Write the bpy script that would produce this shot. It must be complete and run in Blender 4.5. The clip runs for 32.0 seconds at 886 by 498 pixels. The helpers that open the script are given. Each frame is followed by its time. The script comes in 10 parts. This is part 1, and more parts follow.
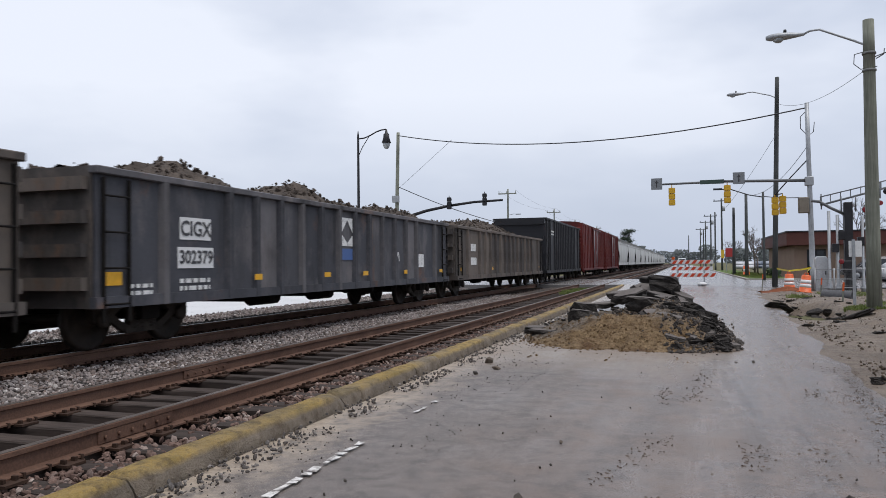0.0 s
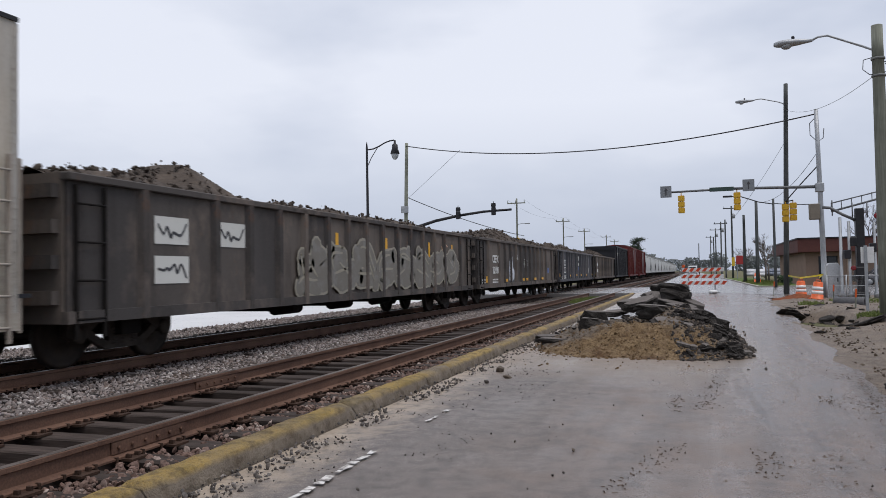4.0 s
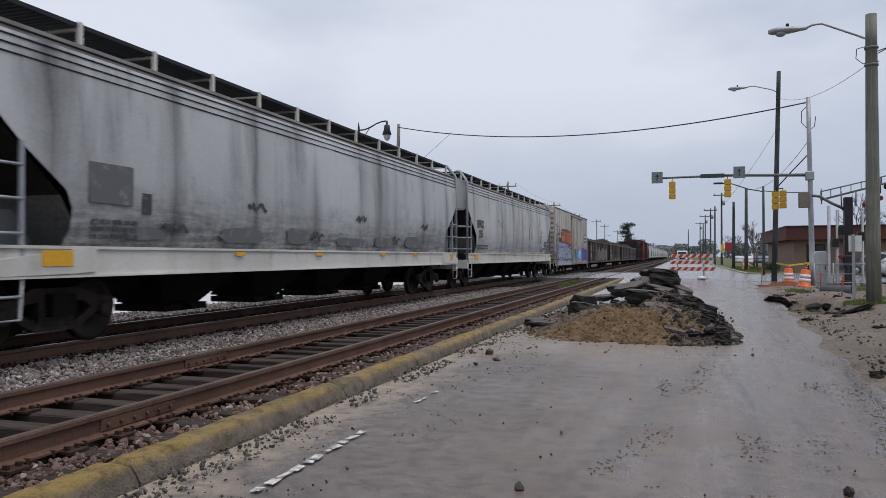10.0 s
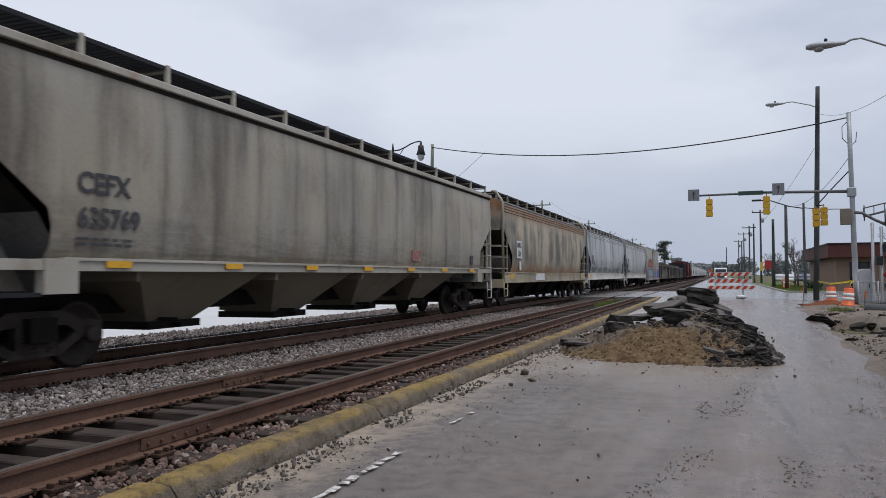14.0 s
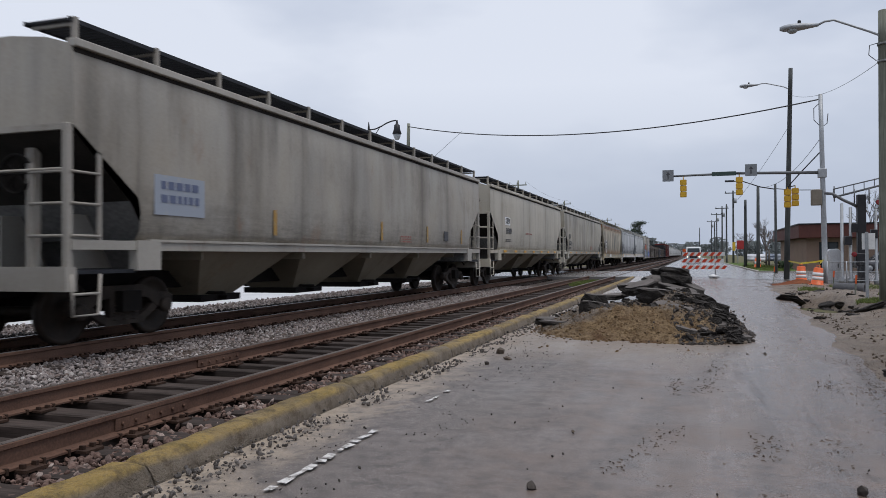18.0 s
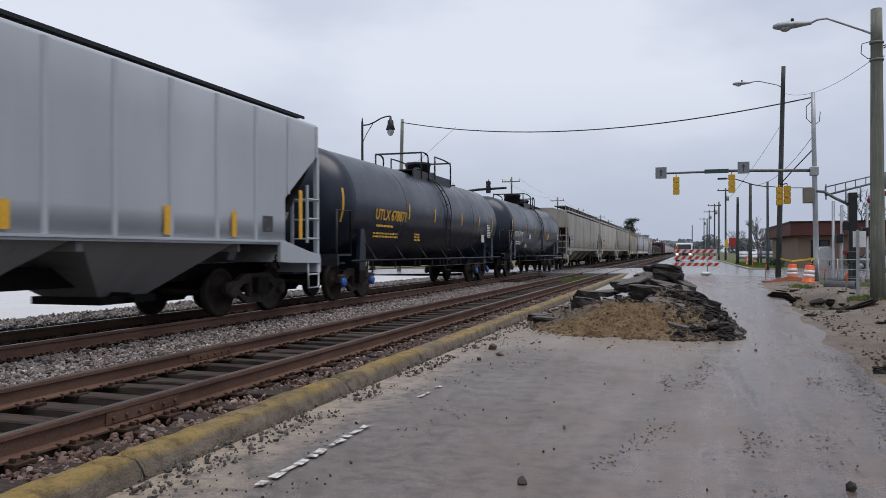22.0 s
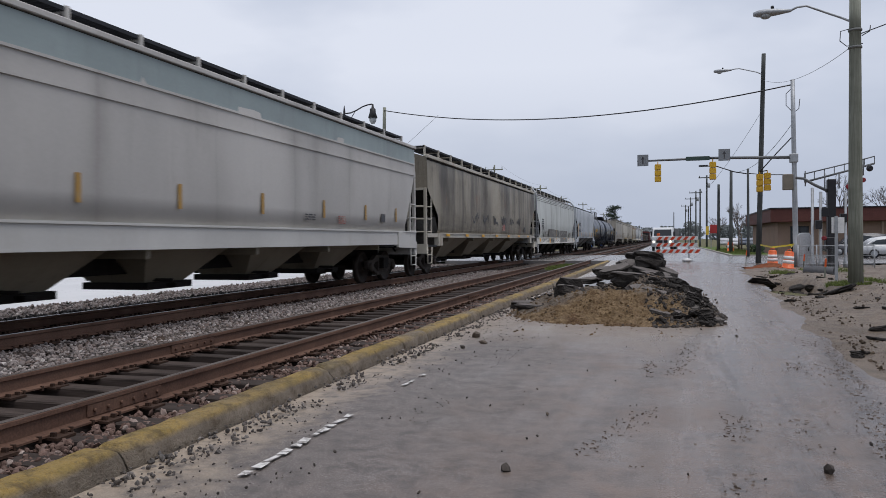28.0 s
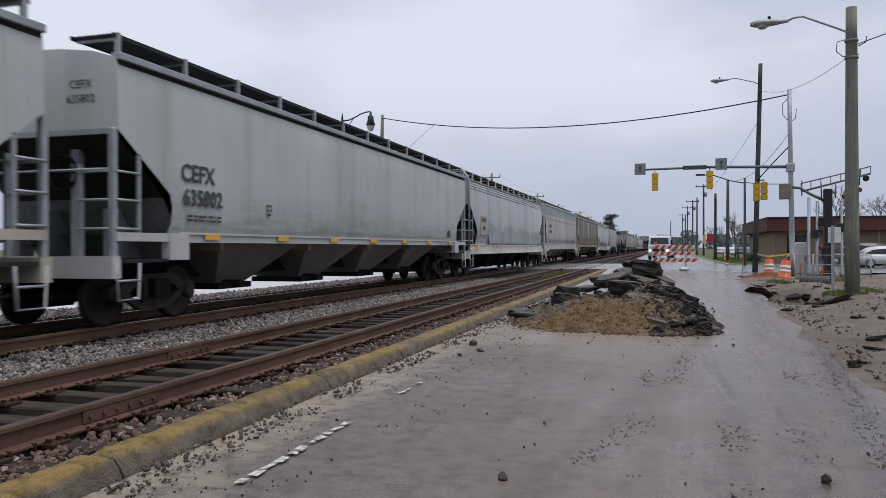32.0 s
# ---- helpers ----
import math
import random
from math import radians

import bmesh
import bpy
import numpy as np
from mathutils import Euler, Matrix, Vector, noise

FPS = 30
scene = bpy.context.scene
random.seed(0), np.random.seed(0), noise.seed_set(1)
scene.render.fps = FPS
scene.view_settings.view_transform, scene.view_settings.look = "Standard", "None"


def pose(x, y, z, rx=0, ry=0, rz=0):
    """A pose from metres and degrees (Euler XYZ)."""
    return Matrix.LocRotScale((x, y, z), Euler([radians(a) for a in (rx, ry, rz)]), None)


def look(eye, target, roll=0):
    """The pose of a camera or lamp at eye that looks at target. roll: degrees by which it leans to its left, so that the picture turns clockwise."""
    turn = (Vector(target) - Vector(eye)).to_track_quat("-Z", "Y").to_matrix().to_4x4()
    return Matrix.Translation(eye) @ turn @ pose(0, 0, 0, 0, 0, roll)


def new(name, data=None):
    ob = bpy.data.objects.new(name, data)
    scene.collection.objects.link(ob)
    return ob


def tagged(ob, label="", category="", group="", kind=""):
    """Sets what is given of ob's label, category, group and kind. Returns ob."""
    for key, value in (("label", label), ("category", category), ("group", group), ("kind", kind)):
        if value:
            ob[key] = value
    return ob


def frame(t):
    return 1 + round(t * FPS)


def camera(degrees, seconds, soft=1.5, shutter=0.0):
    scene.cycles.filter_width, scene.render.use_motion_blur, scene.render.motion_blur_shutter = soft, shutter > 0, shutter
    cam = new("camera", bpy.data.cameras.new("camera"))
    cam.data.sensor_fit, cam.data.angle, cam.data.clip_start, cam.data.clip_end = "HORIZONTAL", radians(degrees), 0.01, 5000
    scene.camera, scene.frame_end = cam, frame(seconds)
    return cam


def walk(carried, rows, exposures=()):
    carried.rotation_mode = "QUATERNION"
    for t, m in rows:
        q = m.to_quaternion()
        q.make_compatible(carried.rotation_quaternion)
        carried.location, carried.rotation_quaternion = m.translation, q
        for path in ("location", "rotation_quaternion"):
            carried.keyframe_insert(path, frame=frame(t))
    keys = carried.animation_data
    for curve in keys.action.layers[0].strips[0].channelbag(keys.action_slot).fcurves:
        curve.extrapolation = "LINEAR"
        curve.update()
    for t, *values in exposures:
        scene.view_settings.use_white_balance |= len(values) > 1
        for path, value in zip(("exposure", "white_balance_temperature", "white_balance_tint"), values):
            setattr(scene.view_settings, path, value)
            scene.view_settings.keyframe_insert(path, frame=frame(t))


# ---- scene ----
cam = camera(60.80, 32.0, soft=0.45, shutter=0.2)
PATH = [
    (0.0, pose(0.010, 0.030, 1.392, 91.202, 0.591, 17.520)),
    (0.5, pose(0.002, 0.026, 1.382, 91.009, 0.466, 17.646)),
    (1.0, pose(0.005, 0.026, 1.386, 90.504, 0.560, 17.059)),
    (1.5, pose(0.001, 0.013, 1.378, 90.507, 0.533, 16.779)),
    (2.0, pose(0.014, 0.008, 1.377, 90.333, 0.625, 16.588)),
    (2.5, pose(0.011, 0.010, 1.379, 90.699, 0.882, 16.187)),
    (3.0, pose(-0.001, 0.010, 1.376, 90.652, 0.505, 16.864)),
    (3.5, pose(0.005, 0.012, 1.378, 91.658, 0.957, 18.102)),
    (5.5, pose(0.009, 0.011, 1.380, 92.240, 1.295, 18.250)),
    (6.0, pose(0.017, 0.032, 1.393, 91.965, 1.108, 18.605)),
    (6.5, pose(0.002, 0.012, 1.377, 91.999, 0.884, 18.276)),
    (7.0, pose(0.009, 0.005, 1.377, 91.363, 0.969, 18.210)),
    (7.5, pose(0.018, 0.001, 1.378, 90.516, 0.869, 18.690)),
    (8.0, pose(0.012, 0.009, 1.377, 90.535, 0.957, 18.639)),
    (8.5, pose(0.006, 0.011, 1.378, 90.298, 0.197, 18.595)),
    (9.0, pose(-0.007, 0.007, 1.374, 90.380, 0.268, 18.097)),
    (9.5, pose(-0.003, 0.007, 1.382, 90.639, 0.122, 17.579)),
    (10.0, pose(-0.005, 0.006, 1.377, 90.626, 0.190, 17.480)),
    (10.5, pose(-0.004, 0.002, 1.387, 90.713, -0.145, 17.422)),
    (11.0, pose(-0.014, -0.007, 1.380, 91.129, -0.459, 18.114)),
    (11.5, pose(-0.014, -0.007, 1.383, 91.231, 0.008, 19.654)),
    (12.0, pose(-0.010, -0.011, 1.383, 91.926, -0.259, 20.861)),
    (12.5, pose(-0.004, -0.015, 1.388, 92.326, -0.218, 21.835)),
    (13.0, pose(-0.004, -0.018, 1.381, 92.814, 0.089, 21.029)),
    (13.5, pose(-0.012, -0.015, 1.380, 92.743, -0.033, 20.344)),
    (14.0, pose(-0.004, -0.009, 1.390, 92.091, 0.388, 20.072)),
    (14.5, pose(-0.008, -0.005, 1.386, 91.797, 0.132, 20.026)),
    (16.5, pose(-0.004, 0.007, 1.389, 90.222, 0.291, 18.372)),
    (17.0, pose(-0.010, -0.003, 1.381, 90.399, -0.535, 18.968)),
    (17.5, pose(0.004, -0.009, 1.385, 90.214, 0.484, 18.207)),
    (18.0, pose(-0.007, -0.010, 1.382, 90.558, 0.377, 18.259)),
    (18.5, pose(-0.001, -0.010, 1.383, 90.484, 0.248, 18.341)),
    (19.0, pose(-0.004, -0.008, 1.385, 90.189, -0.029, 18.222)),
    (19.5, pose(-0.011, -0.008, 1.382, 90.775, -0.075, 18.098)),
    (20.0, pose(-0.004, -0.010, 1.379, 90.308, 0.076, 18.316)),
    (20.5, pose(-0.007, -0.006, 1.380, 90.165, 0.059, 17.962)),
    (21.0, pose(-0.009, -0.004, 1.379, 90.113, -0.065, 17.977)),
    (21.5, pose(-0.004, -0.009, 1.374, 90.213, -0.046, 17.895)),
    (22.0, pose(-0.001, -0.007, 1.377, 90.263, 0.134, 17.743)),
    (22.5, pose(0.004, -0.008, 1.380, 90.065, 0.153, 17.852)),
    (23.0, pose(0.009, -0.002, 1.380, 90.340, 0.524, 17.823)),
    (23.5, pose(0.016, -0.005, 1.381, 90.555, 0.635, 17.277)),
    (24.0, pose(0.017, -0.005, 1.375, 90.441, 0.666, 17.213)),
    (24.5, pose(0.013, -0.005, 1.379, 90.179, 0.790, 17.805)),
    (25.0, pose(0.009, -0.003, 1.375, 89.936, 0.378, 17.692)),
    (25.5, pose(-0.001, -0.002, 1.379, 89.566, 0.275, 17.376)),
    (27.5, pose(-0.002, -0.000, 1.377, 89.512, 0.173, 16.628)),
    (28.0, pose(0.002, -0.002, 1.378, 89.375, 0.483, 16.478)),
    (28.5, pose(-0.005, -0.002, 1.374, 89.247, 0.407, 16.416)),
    (29.0, pose(-0.005, -0.004, 1.377, 89.437, 0.299, 16.484)),
    (29.5, pose(-0.008, -0.005, 1.379, 89.582, 0.070, 16.512)),
    (30.0, pose(-0.004, -0.004, 1.377, 89.674, -0.053, 16.456)),
    (30.5, pose(-0.004, -0.003, 1.381, 89.900, 0.147, 16.233)),
    (31.0, pose(-0.003, -0.008, 1.378, 89.971, 0.224, 16.383)),
    (31.5, pose(-0.005, -0.009, 1.376, 89.763, 0.200, 16.177)),
    (32.0, pose(-0.003, -0.004, 1.380, 89.946, 0.201, 16.260)),
]
walk(cam, PATH, exposures=[(0.0, 0.19, 6500, 10), (3.5, 0.13, 6550, 11), (5.5, -0.02, 6450, 10), (14.5, -0.06, 6420, 10), (20.0, -0.01, 6380, 10), (24.0, -0.02, 6450, 11), (32.0, -0.03, 6420, 11)])

# ---- world and light: flat overcast daylight after rain ----
def make_world():
    w = bpy.data.worlds.new("overcast_sky")
    scene.world = w
    w.use_nodes = True
    nt = w.node_tree
    nt.nodes.clear()
    out = nt.nodes.new("ShaderNodeOutputWorld")
    bg = nt.nodes.new("ShaderNodeBackground")
    sky = nt.nodes.new("ShaderNodeTexSky")
    sky.sky_type = "NISHITA"
    sky.sun_disc = False
    sky.sun_elevation, sky.sun_rotation = radians(72), radians(113)
    sky.dust_density, sky.air_density = 4.0, 1.0
    dim = nt.nodes.new("ShaderNodeVectorMath")
    dim.operation = "SCALE"
    dim.inputs["Scale"].default_value = 0.10
    nt.links.new(sky.outputs[0], dim.inputs[0])
    tc = nt.nodes.new("ShaderNodeTexCoord")
    mp = nt.nodes.new("ShaderNodeMapping")
    mp.inputs["Scale"].default_value = (1.0, 1.0, 2.6)
    nt.links.new(tc.outputs["Generated"], mp.inputs[0])
    nz = nt.nodes.new("ShaderNodeTexNoise")
    nz.inputs["Scale"].default_value, nz.inputs["Detail"].default_value, nz.inputs["Roughness"].default_value = 1.7, 5.0, 0.5
    nt.links.new(mp.outputs[0], nz.inputs["Vector"])
    ramp = nt.nodes.new("ShaderNodeValToRGB")
    ramp.color_ramp.elements[0].position, ramp.color_ramp.elements[1].position = 0.38, 0.62
    ramp.color_ramp.elements[0].color = (0.50, 0.56, 0.69, 1)
    ramp.color_ramp.elements[1].color = (0.80, 0.84, 0.935, 1)
    # the cover is thinner, and so brighter, towards the west
    side = nt.nodes.new("ShaderNodeSeparateXYZ")
    nt.links.new(tc.outputs["Generated"], side.inputs[0])
    west = nt.nodes.new("ShaderNodeMath")
    west.operation = "MULTIPLY_ADD"
    west.inputs[1].default_value = -0.16
    nt.links.new(side.outputs["X"], west.inputs[0])
    nt.links.new(nz.outputs["Fac"], west.inputs[2])
    lift = nt.nodes.new("ShaderNodeMath")
    lift.operation = "SUBTRACT"
    lift.inputs[1].default_value = 0.045
    nt.links.new(west.outputs[0], lift.inputs[0])
    nt.links.new(lift.outputs[0], ramp.inputs[0])
    # the cloud layer thins into haze near the horizon
    sep = nt.nodes.new("ShaderNodeSeparateXYZ")
    nt.links.new(tc.outputs["Generated"], sep.inputs[0])
    mr = nt.nodes.new("ShaderNodeMapRange")
    mr.inputs["From Min"].default_value, mr.inputs["From Max"].default_value = 0.0, 0.22
    mr.inputs["To Min"].default_value, mr.inputs["To Max"].default_value = 1.0, 0.0
    nt.links.new(sep.outputs["Z"], mr.inputs["Value"])
    haze = nt.nodes.new("ShaderNodeMix")
    haze.data_type = "RGBA"
    mixh = haze
    mixh.inputs[7].default_value = (0.50, 0.56, 0.685, 1)
    nt.links.new(mr.outputs[0], mixh.inputs[0])
    nt.links.new(ramp.outputs[0], mixh.inputs[6])
    mix = nt.nodes.new("ShaderNodeMix")
    mix.data_type = "RGBA"
    mix.inputs[0].default_value = 0.9
    nt.links.new(dim.outputs[0], mix.inputs[6])
    nt.links.new(mixh.outputs[2], mix.inputs[7])
    nt.links.new(mix.outputs[2], bg.inputs["Color"])
    bg.inputs["Strength"].default_value = 1.0
    nt.links.new(bg.outputs[0], out.inputs[0])


make_world()
sun = new("sun", bpy.data.lights.new("sun", "SUN"))
sun.data.energy, sun.data.angle, sun.data.color = 1.9, radians(45), (1.0, 0.96, 0.92)
sun.matrix_basis = look((24, -10, 80), (0, 0, 0))


# ---- materials ----
MATS = {}


class Nodes:
    """A short way to write a node tree."""

    def __init__(self, name):
        self.mat = bpy.data.materials.new(name)
        self.mat.use_nodes = True
        self.t = self.mat.node_tree
        self.t.nodes.clear()
        self.out = self.t.nodes.new("ShaderNodeOutputMaterial")
        self.bsdf = self.t.nodes.new("ShaderNodeBsdfPrincipled")
        self.t.links.new(self.bsdf.outputs[0], self.out.inputs[0])
        self.coord = self.t.nodes.new("ShaderNodeTexCoord")

    def put(self, socket, value):
        if isinstance(value, bpy.types.NodeSocket):
            self.t.links.new(value, socket)
        elif isinstance(value, tuple) and len(value) == 3 and socket.type == "RGBA":
            socket.default_value = (*value, 1)
        else:
            socket.default_value = value

    def stretch(self, scale, loc=None, source="Object"):
        m = self.t.nodes.new("ShaderNodeMapping")
        m.inputs["Scale"].default_value = scale
        self.t.links.new(self.coord.outputs[source], m.inputs[0])
        if loc is not None:
            self.put(m.inputs["Location"], loc)
        return m.outputs[0]

    def random(self):
        info = self.t.nodes.new("ShaderNodeObjectInfo")
        return info.outputs["Random"]

    def island(self):
        g = self.t.nodes.new("ShaderNodeNewGeometry")
        return g.outputs["Random Per Island"]

    def noise(self, vec, scale, detail=4.0, rough=0.55, kind="noise"):
        n = self.t.nodes.new("ShaderNodeTexNoise" if kind == "noise" else "ShaderNodeTexVoronoi")
        n.inputs["Scale"].default_value = scale
        if kind == "noise":
            n.inputs["Detail"].default_value, n.inputs["Roughness"].default_value = detail, rough
        self.put(n.inputs["Vector"], vec)
        return n.outputs["Fac"] if kind == "noise" else n.outputs["Distance"]

    def cells(self, vec, scale):
        n = self.t.nodes.new("ShaderNodeTexVoronoi")
        n.inputs["Scale"].default_value = scale
        self.put(n.inputs["Vector"], vec)
        return n.outputs["Color"]

    def ramp(self, fac, lo, hi, a=0.0, b=1.0):
        m = self.t.nodes.new("ShaderNodeMapRange")
        self.put(m.inputs["Value"], fac)
        for key, v in (("From Min", lo), ("From Max", hi), ("To Min", a), ("To Max", b)):
            self.put(m.inputs[key], v)
        return m.outputs[0]

    def mix(self, fac, a, b, blend="MIX"):
        m = self.t.nodes.new("ShaderNodeMix")
        m.data_type, m.blend_type = "RGBA", blend
        self.put(m.inputs[0], fac)
        self.put(m.inputs[6], a)
        self.put(m.inputs[7], b)
        return m.outputs[2]

    def math(self, op, a, b=0.0):
        m = self.t.nodes.new("ShaderNodeMath")
        m.operation = op
        m.use_clamp = op == "MULTIPLY_ADD"
        self.put(m.inputs[0], a)
        self.put(m.inputs[1], b)
        return m.outputs[0]

    def axis(self, vec, i):
        n = self.t.nodes.new("ShaderNodeSeparateXYZ")
        self.put(n.inputs[0], vec)
        return n.outputs[i]

    def bump(self, height, strength, distance=0.02):
        b = self.t.nodes.new("ShaderNodeBump")
        b.inputs["Strength"].default_value, b.inputs["Distance"].default_value = strength, distance
        self.put(b.inputs["Height"], height)
        self.t.links.new(b.outputs[0], self.bsdf.inputs["Normal"])

    def done(self, color, rough=0.6, metal=0.0, spec=0.5, **more):
        self.put(self.bsdf.inputs["Base Color"], color)
        self.put(self.bsdf.inputs["Roughness"], rough)
        self.put(self.bsdf.inputs["Metallic"], metal)
        self.put(self.bsdf.inputs["Specular IOR Level"], spec)
        for key, v in more.items():
            self.put(self.bsdf.inputs[key.replace("_", " ")], v)
        return self.mat


def surface(name, a, b, scale=3.0, fine=40.0, rough=0.6, metal=0.0, bump=0.3, dist=0.01, vary=0.0, spec=0.25):
    """A plain two-tone surface: broad blotches, fine grain, light relief."""
    if name in MATS:
        return MATS[name]
    n = Nodes(name)
    vec = n.stretch((1, 1, 1))
    big, small = n.noise(vec, scale, 5.0), n.noise(vec, fine, 3.0)
    col = n.mix(n.ramp(big, 0.3, 0.7), a, b)
    col = n.mix(0.35, col, n.mix(n.ramp(small, 0.3, 0.7), tuple(v * 0.7 for v in a), tuple(min(1, v * 1.25) for v in b)))
    if vary:
        col = n.mix(n.ramp(n.random(), 0, 1, 0, vary), col, tuple(v * 0.35 for v in a))
    n.bump(small, bump, dist)
    MATS[name] = n.done(col, n.ramp(small, 0.2, 0.8, max(0.05, rough - 0.12), min(1, rough + 0.12)), metal, spec)
    return MATS[name]


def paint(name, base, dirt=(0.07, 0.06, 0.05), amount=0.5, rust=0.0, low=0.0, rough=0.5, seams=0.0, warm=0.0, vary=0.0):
    """Weathered painted steel: runs of grime come down from the roof and the sheet seams, scuffs and rust break through.
    seams: the spacing of the side sheets; warm: how much of the paint has yellowed; vary: how far one sheet differs from the next."""
    if name in MATS:
        return MATS[name]
    if base[0] > 0.35:
        base = tuple(v * 0.87 for v in base)
    n = Nodes(name)
    vec = n.stretch((1, 1, 1))
    seed = 7.3 * (sum(map(ord, name)) % 11)
    # level position, bent a little so that runs are not ruler-straight
    wob = n.noise(n.stretch((1, 1, 0.9), (seed, 0, 0)), 1.1, 3.0)
    wide = n.noise(n.stretch((0.4, 0.42, 0.16), (seed, 3, 0)), 0.8, 3.0)
    run = n.noise(n.stretch((0.7, 0.62, 0.085), (2, seed, 1)), 1.3, 6.0, 0.62)
    thin = n.noise(n.stretch((1.2, 2.6, 0.12), (5, seed, 0)), 1.5, 6.0, 0.66)
    blotch = n.noise(n.stretch((1, 1, 0.8), (seed, 1, 4)), 0.85, 8.0, 0.68)
    scuff = n.noise(n.stretch((0.6, 0.5, 4.5), (1, seed, 2)), 1.5, 8.0, 0.75)
    speck = n.noise(vec, 6.5, 8.0, 0.78)
    fine = n.noise(vec, 24.0, 4.0)
    z = n.axis(vec, 2)
    col = n.mix(n.ramp(wide, 0.32, 0.70), tuple(min(1.0, v * 1.06) for v in base), tuple(v * 0.80 for v in base))
    if warm:
        f = n.math("MULTIPLY", n.ramp(n.noise(n.stretch((0.5, 0.5, 0.3), (seed, 8, 8)), 1.1, 6.0, 0.65), 0.42, 0.66), warm)
        col = n.mix(f, col, (base[0] * 0.95, base[1] * 0.80, base[2] * 0.58))
    if vary:
        col = n.mix(n.math("MULTIPLY", n.ramp(n.random(), 0.35, 1.0), vary), col, (base[0] * 2.1, base[1] * 1.95, base[2] * 1.75))
        rub = n.math("MULTIPLY", n.ramp(n.noise(n.stretch((0.8, 0.7, 0.5), (seed, 2, 9)), 1.6, 7.0, 0.7), 0.50, 0.64), n.ramp(n.random(), 0.0, 0.8, 0.25, 0.9))
        col = n.mix(n.math("MULTIPLY", rub, vary), col, (base[0] * 2.6, base[1] * 2.3, base[2] * 2.0))
    # broad soft runs, strong in some stretches and absent in others
    high = n.ramp(n.math("ADD", z, n.math("MULTIPLY", wob, 2.4)), 2.2, 4.6, 0.35, 1.0)
    f = n.math("MULTIPLY", n.math("MULTIPLY", n.ramp(run, 0.56 - 0.15 * amount, 0.73 - 0.12 * amount), n.ramp(wide, 0.48 - 0.14 * amount, 0.66 - 0.12 * amount)), min(1.0, amount * 1.5))
    col = n.mix(n.math("MULTIPLY", f, high), col, dirt)
    f = n.math("MULTIPLY", n.math("MULTIPLY", n.ramp(thin, 0.55, 0.72), n.ramp(blotch, 0.44, 0.60)), min(1.0, amount * 0.9))
    col = n.mix(f, col, tuple(v * 1.1 for v in dirt))
    if seams:
        y = n.math("ADD", n.axis(vec, 1), n.math("MULTIPLY", wob, 0.22))
        d = n.math("ABSOLUTE", n.math("SUBTRACT", n.math("FRACT", n.math("DIVIDE", y, seams)), 0.5))
        near = n.math("POWER", n.ramp(d, 0.0, 0.16, 1.0, 0.0), 1.7)
        f = n.math("MULTIPLY", n.math("MULTIPLY", near, n.ramp(wide, 0.36, 0.56)), n.ramp(run, 0.30, 0.62, 0.10, min(1.0, 0.15 + 1.3 * amount)))
        col = n.mix(f, col, tuple(v * 1.2 for v in dirt))
        col = n.mix(n.ramp(d, 0.0, 0.007, min(0.45, 0.08 + 0.5 * amount), 0.0), col, tuple(v * 0.8 for v in dirt))
    f = n.math("MULTIPLY", n.ramp(blotch, 0.54, 0.80), amount * 0.8)
    col = n.mix(f, col, tuple(v * 1.25 for v in dirt))
    # knocks and rubbed-off grime in short level strokes
    f = n.math("MULTIPLY", n.math("MULTIPLY", n.ramp(scuff, 0.62, 0.70), n.ramp(blotch, 0.50, 0.62)), min(1.0, amount * 0.7))
    col = n.mix(f, col, tuple(v * 0.6 for v in dirt))
    f = n.math("MULTIPLY", n.ramp(speck, 0.62, 0.70), min(1.0, max(0.05, amount * 1.2 - 0.3)))
    col = n.mix(f, col, tuple(v * 0.8 for v in dirt))
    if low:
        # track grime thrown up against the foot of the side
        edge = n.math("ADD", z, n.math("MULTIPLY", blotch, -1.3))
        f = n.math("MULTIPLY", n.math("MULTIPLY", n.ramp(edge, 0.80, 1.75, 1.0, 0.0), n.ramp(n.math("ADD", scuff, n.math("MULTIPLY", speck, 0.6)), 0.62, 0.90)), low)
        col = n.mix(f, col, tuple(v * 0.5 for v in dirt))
    if rust:
        r = n.math("MULTIPLY", n.ramp(n.noise(n.stretch((0.8, 0.8, 0.5), (3, seed, 1)), 0.9, 8.0, 0.72), 0.60 - 0.14 * rust, 0.74 - 0.14 * rust), min(1.0, 0.5 + rust))
        if rust > 0.5:
            # rust has taken the roof edge and the foot of the side first
            edge = n.math("ADD", n.ramp(n.math("ADD", z, n.math("MULTIPLY", blotch, 0.9)), 3.75, 4.15), n.ramp(n.math("ADD", z, n.math("MULTIPLY", blotch, -1.4)), 0.85, 1.25, 0.8, 0.0))
            r = n.math("MAXIMUM", r, n.math("MULTIPLY", edge, n.ramp(speck, 0.35, 0.6)))
        col = n.mix(r, col, n.mix(n.ramp(speck, 0.35, 0.65), (0.105, 0.045, 0.018), (0.32, 0.125, 0.035)))
    col = n.mix(0.03 + 0.1 * min(1.0, amount), col, n.mix(n.ramp(fine, 0.35, 0.65), dirt, tuple(min(1, v * 1.2) for v in base)))
    n.bump(n.math("ADD", n.math("MULTIPLY", blotch, 1.0), n.math("MULTIPLY", fine, 0.08)), 0.14, 0.03)
    MATS[name] = n.done(col, n.ramp(blotch, 0.2, 0.8, rough - 0.12, rough + 0.18), 0.0, 0.5 if rough < 0.35 or base[0] > 0.2 else 0.2)
    return MATS[name]


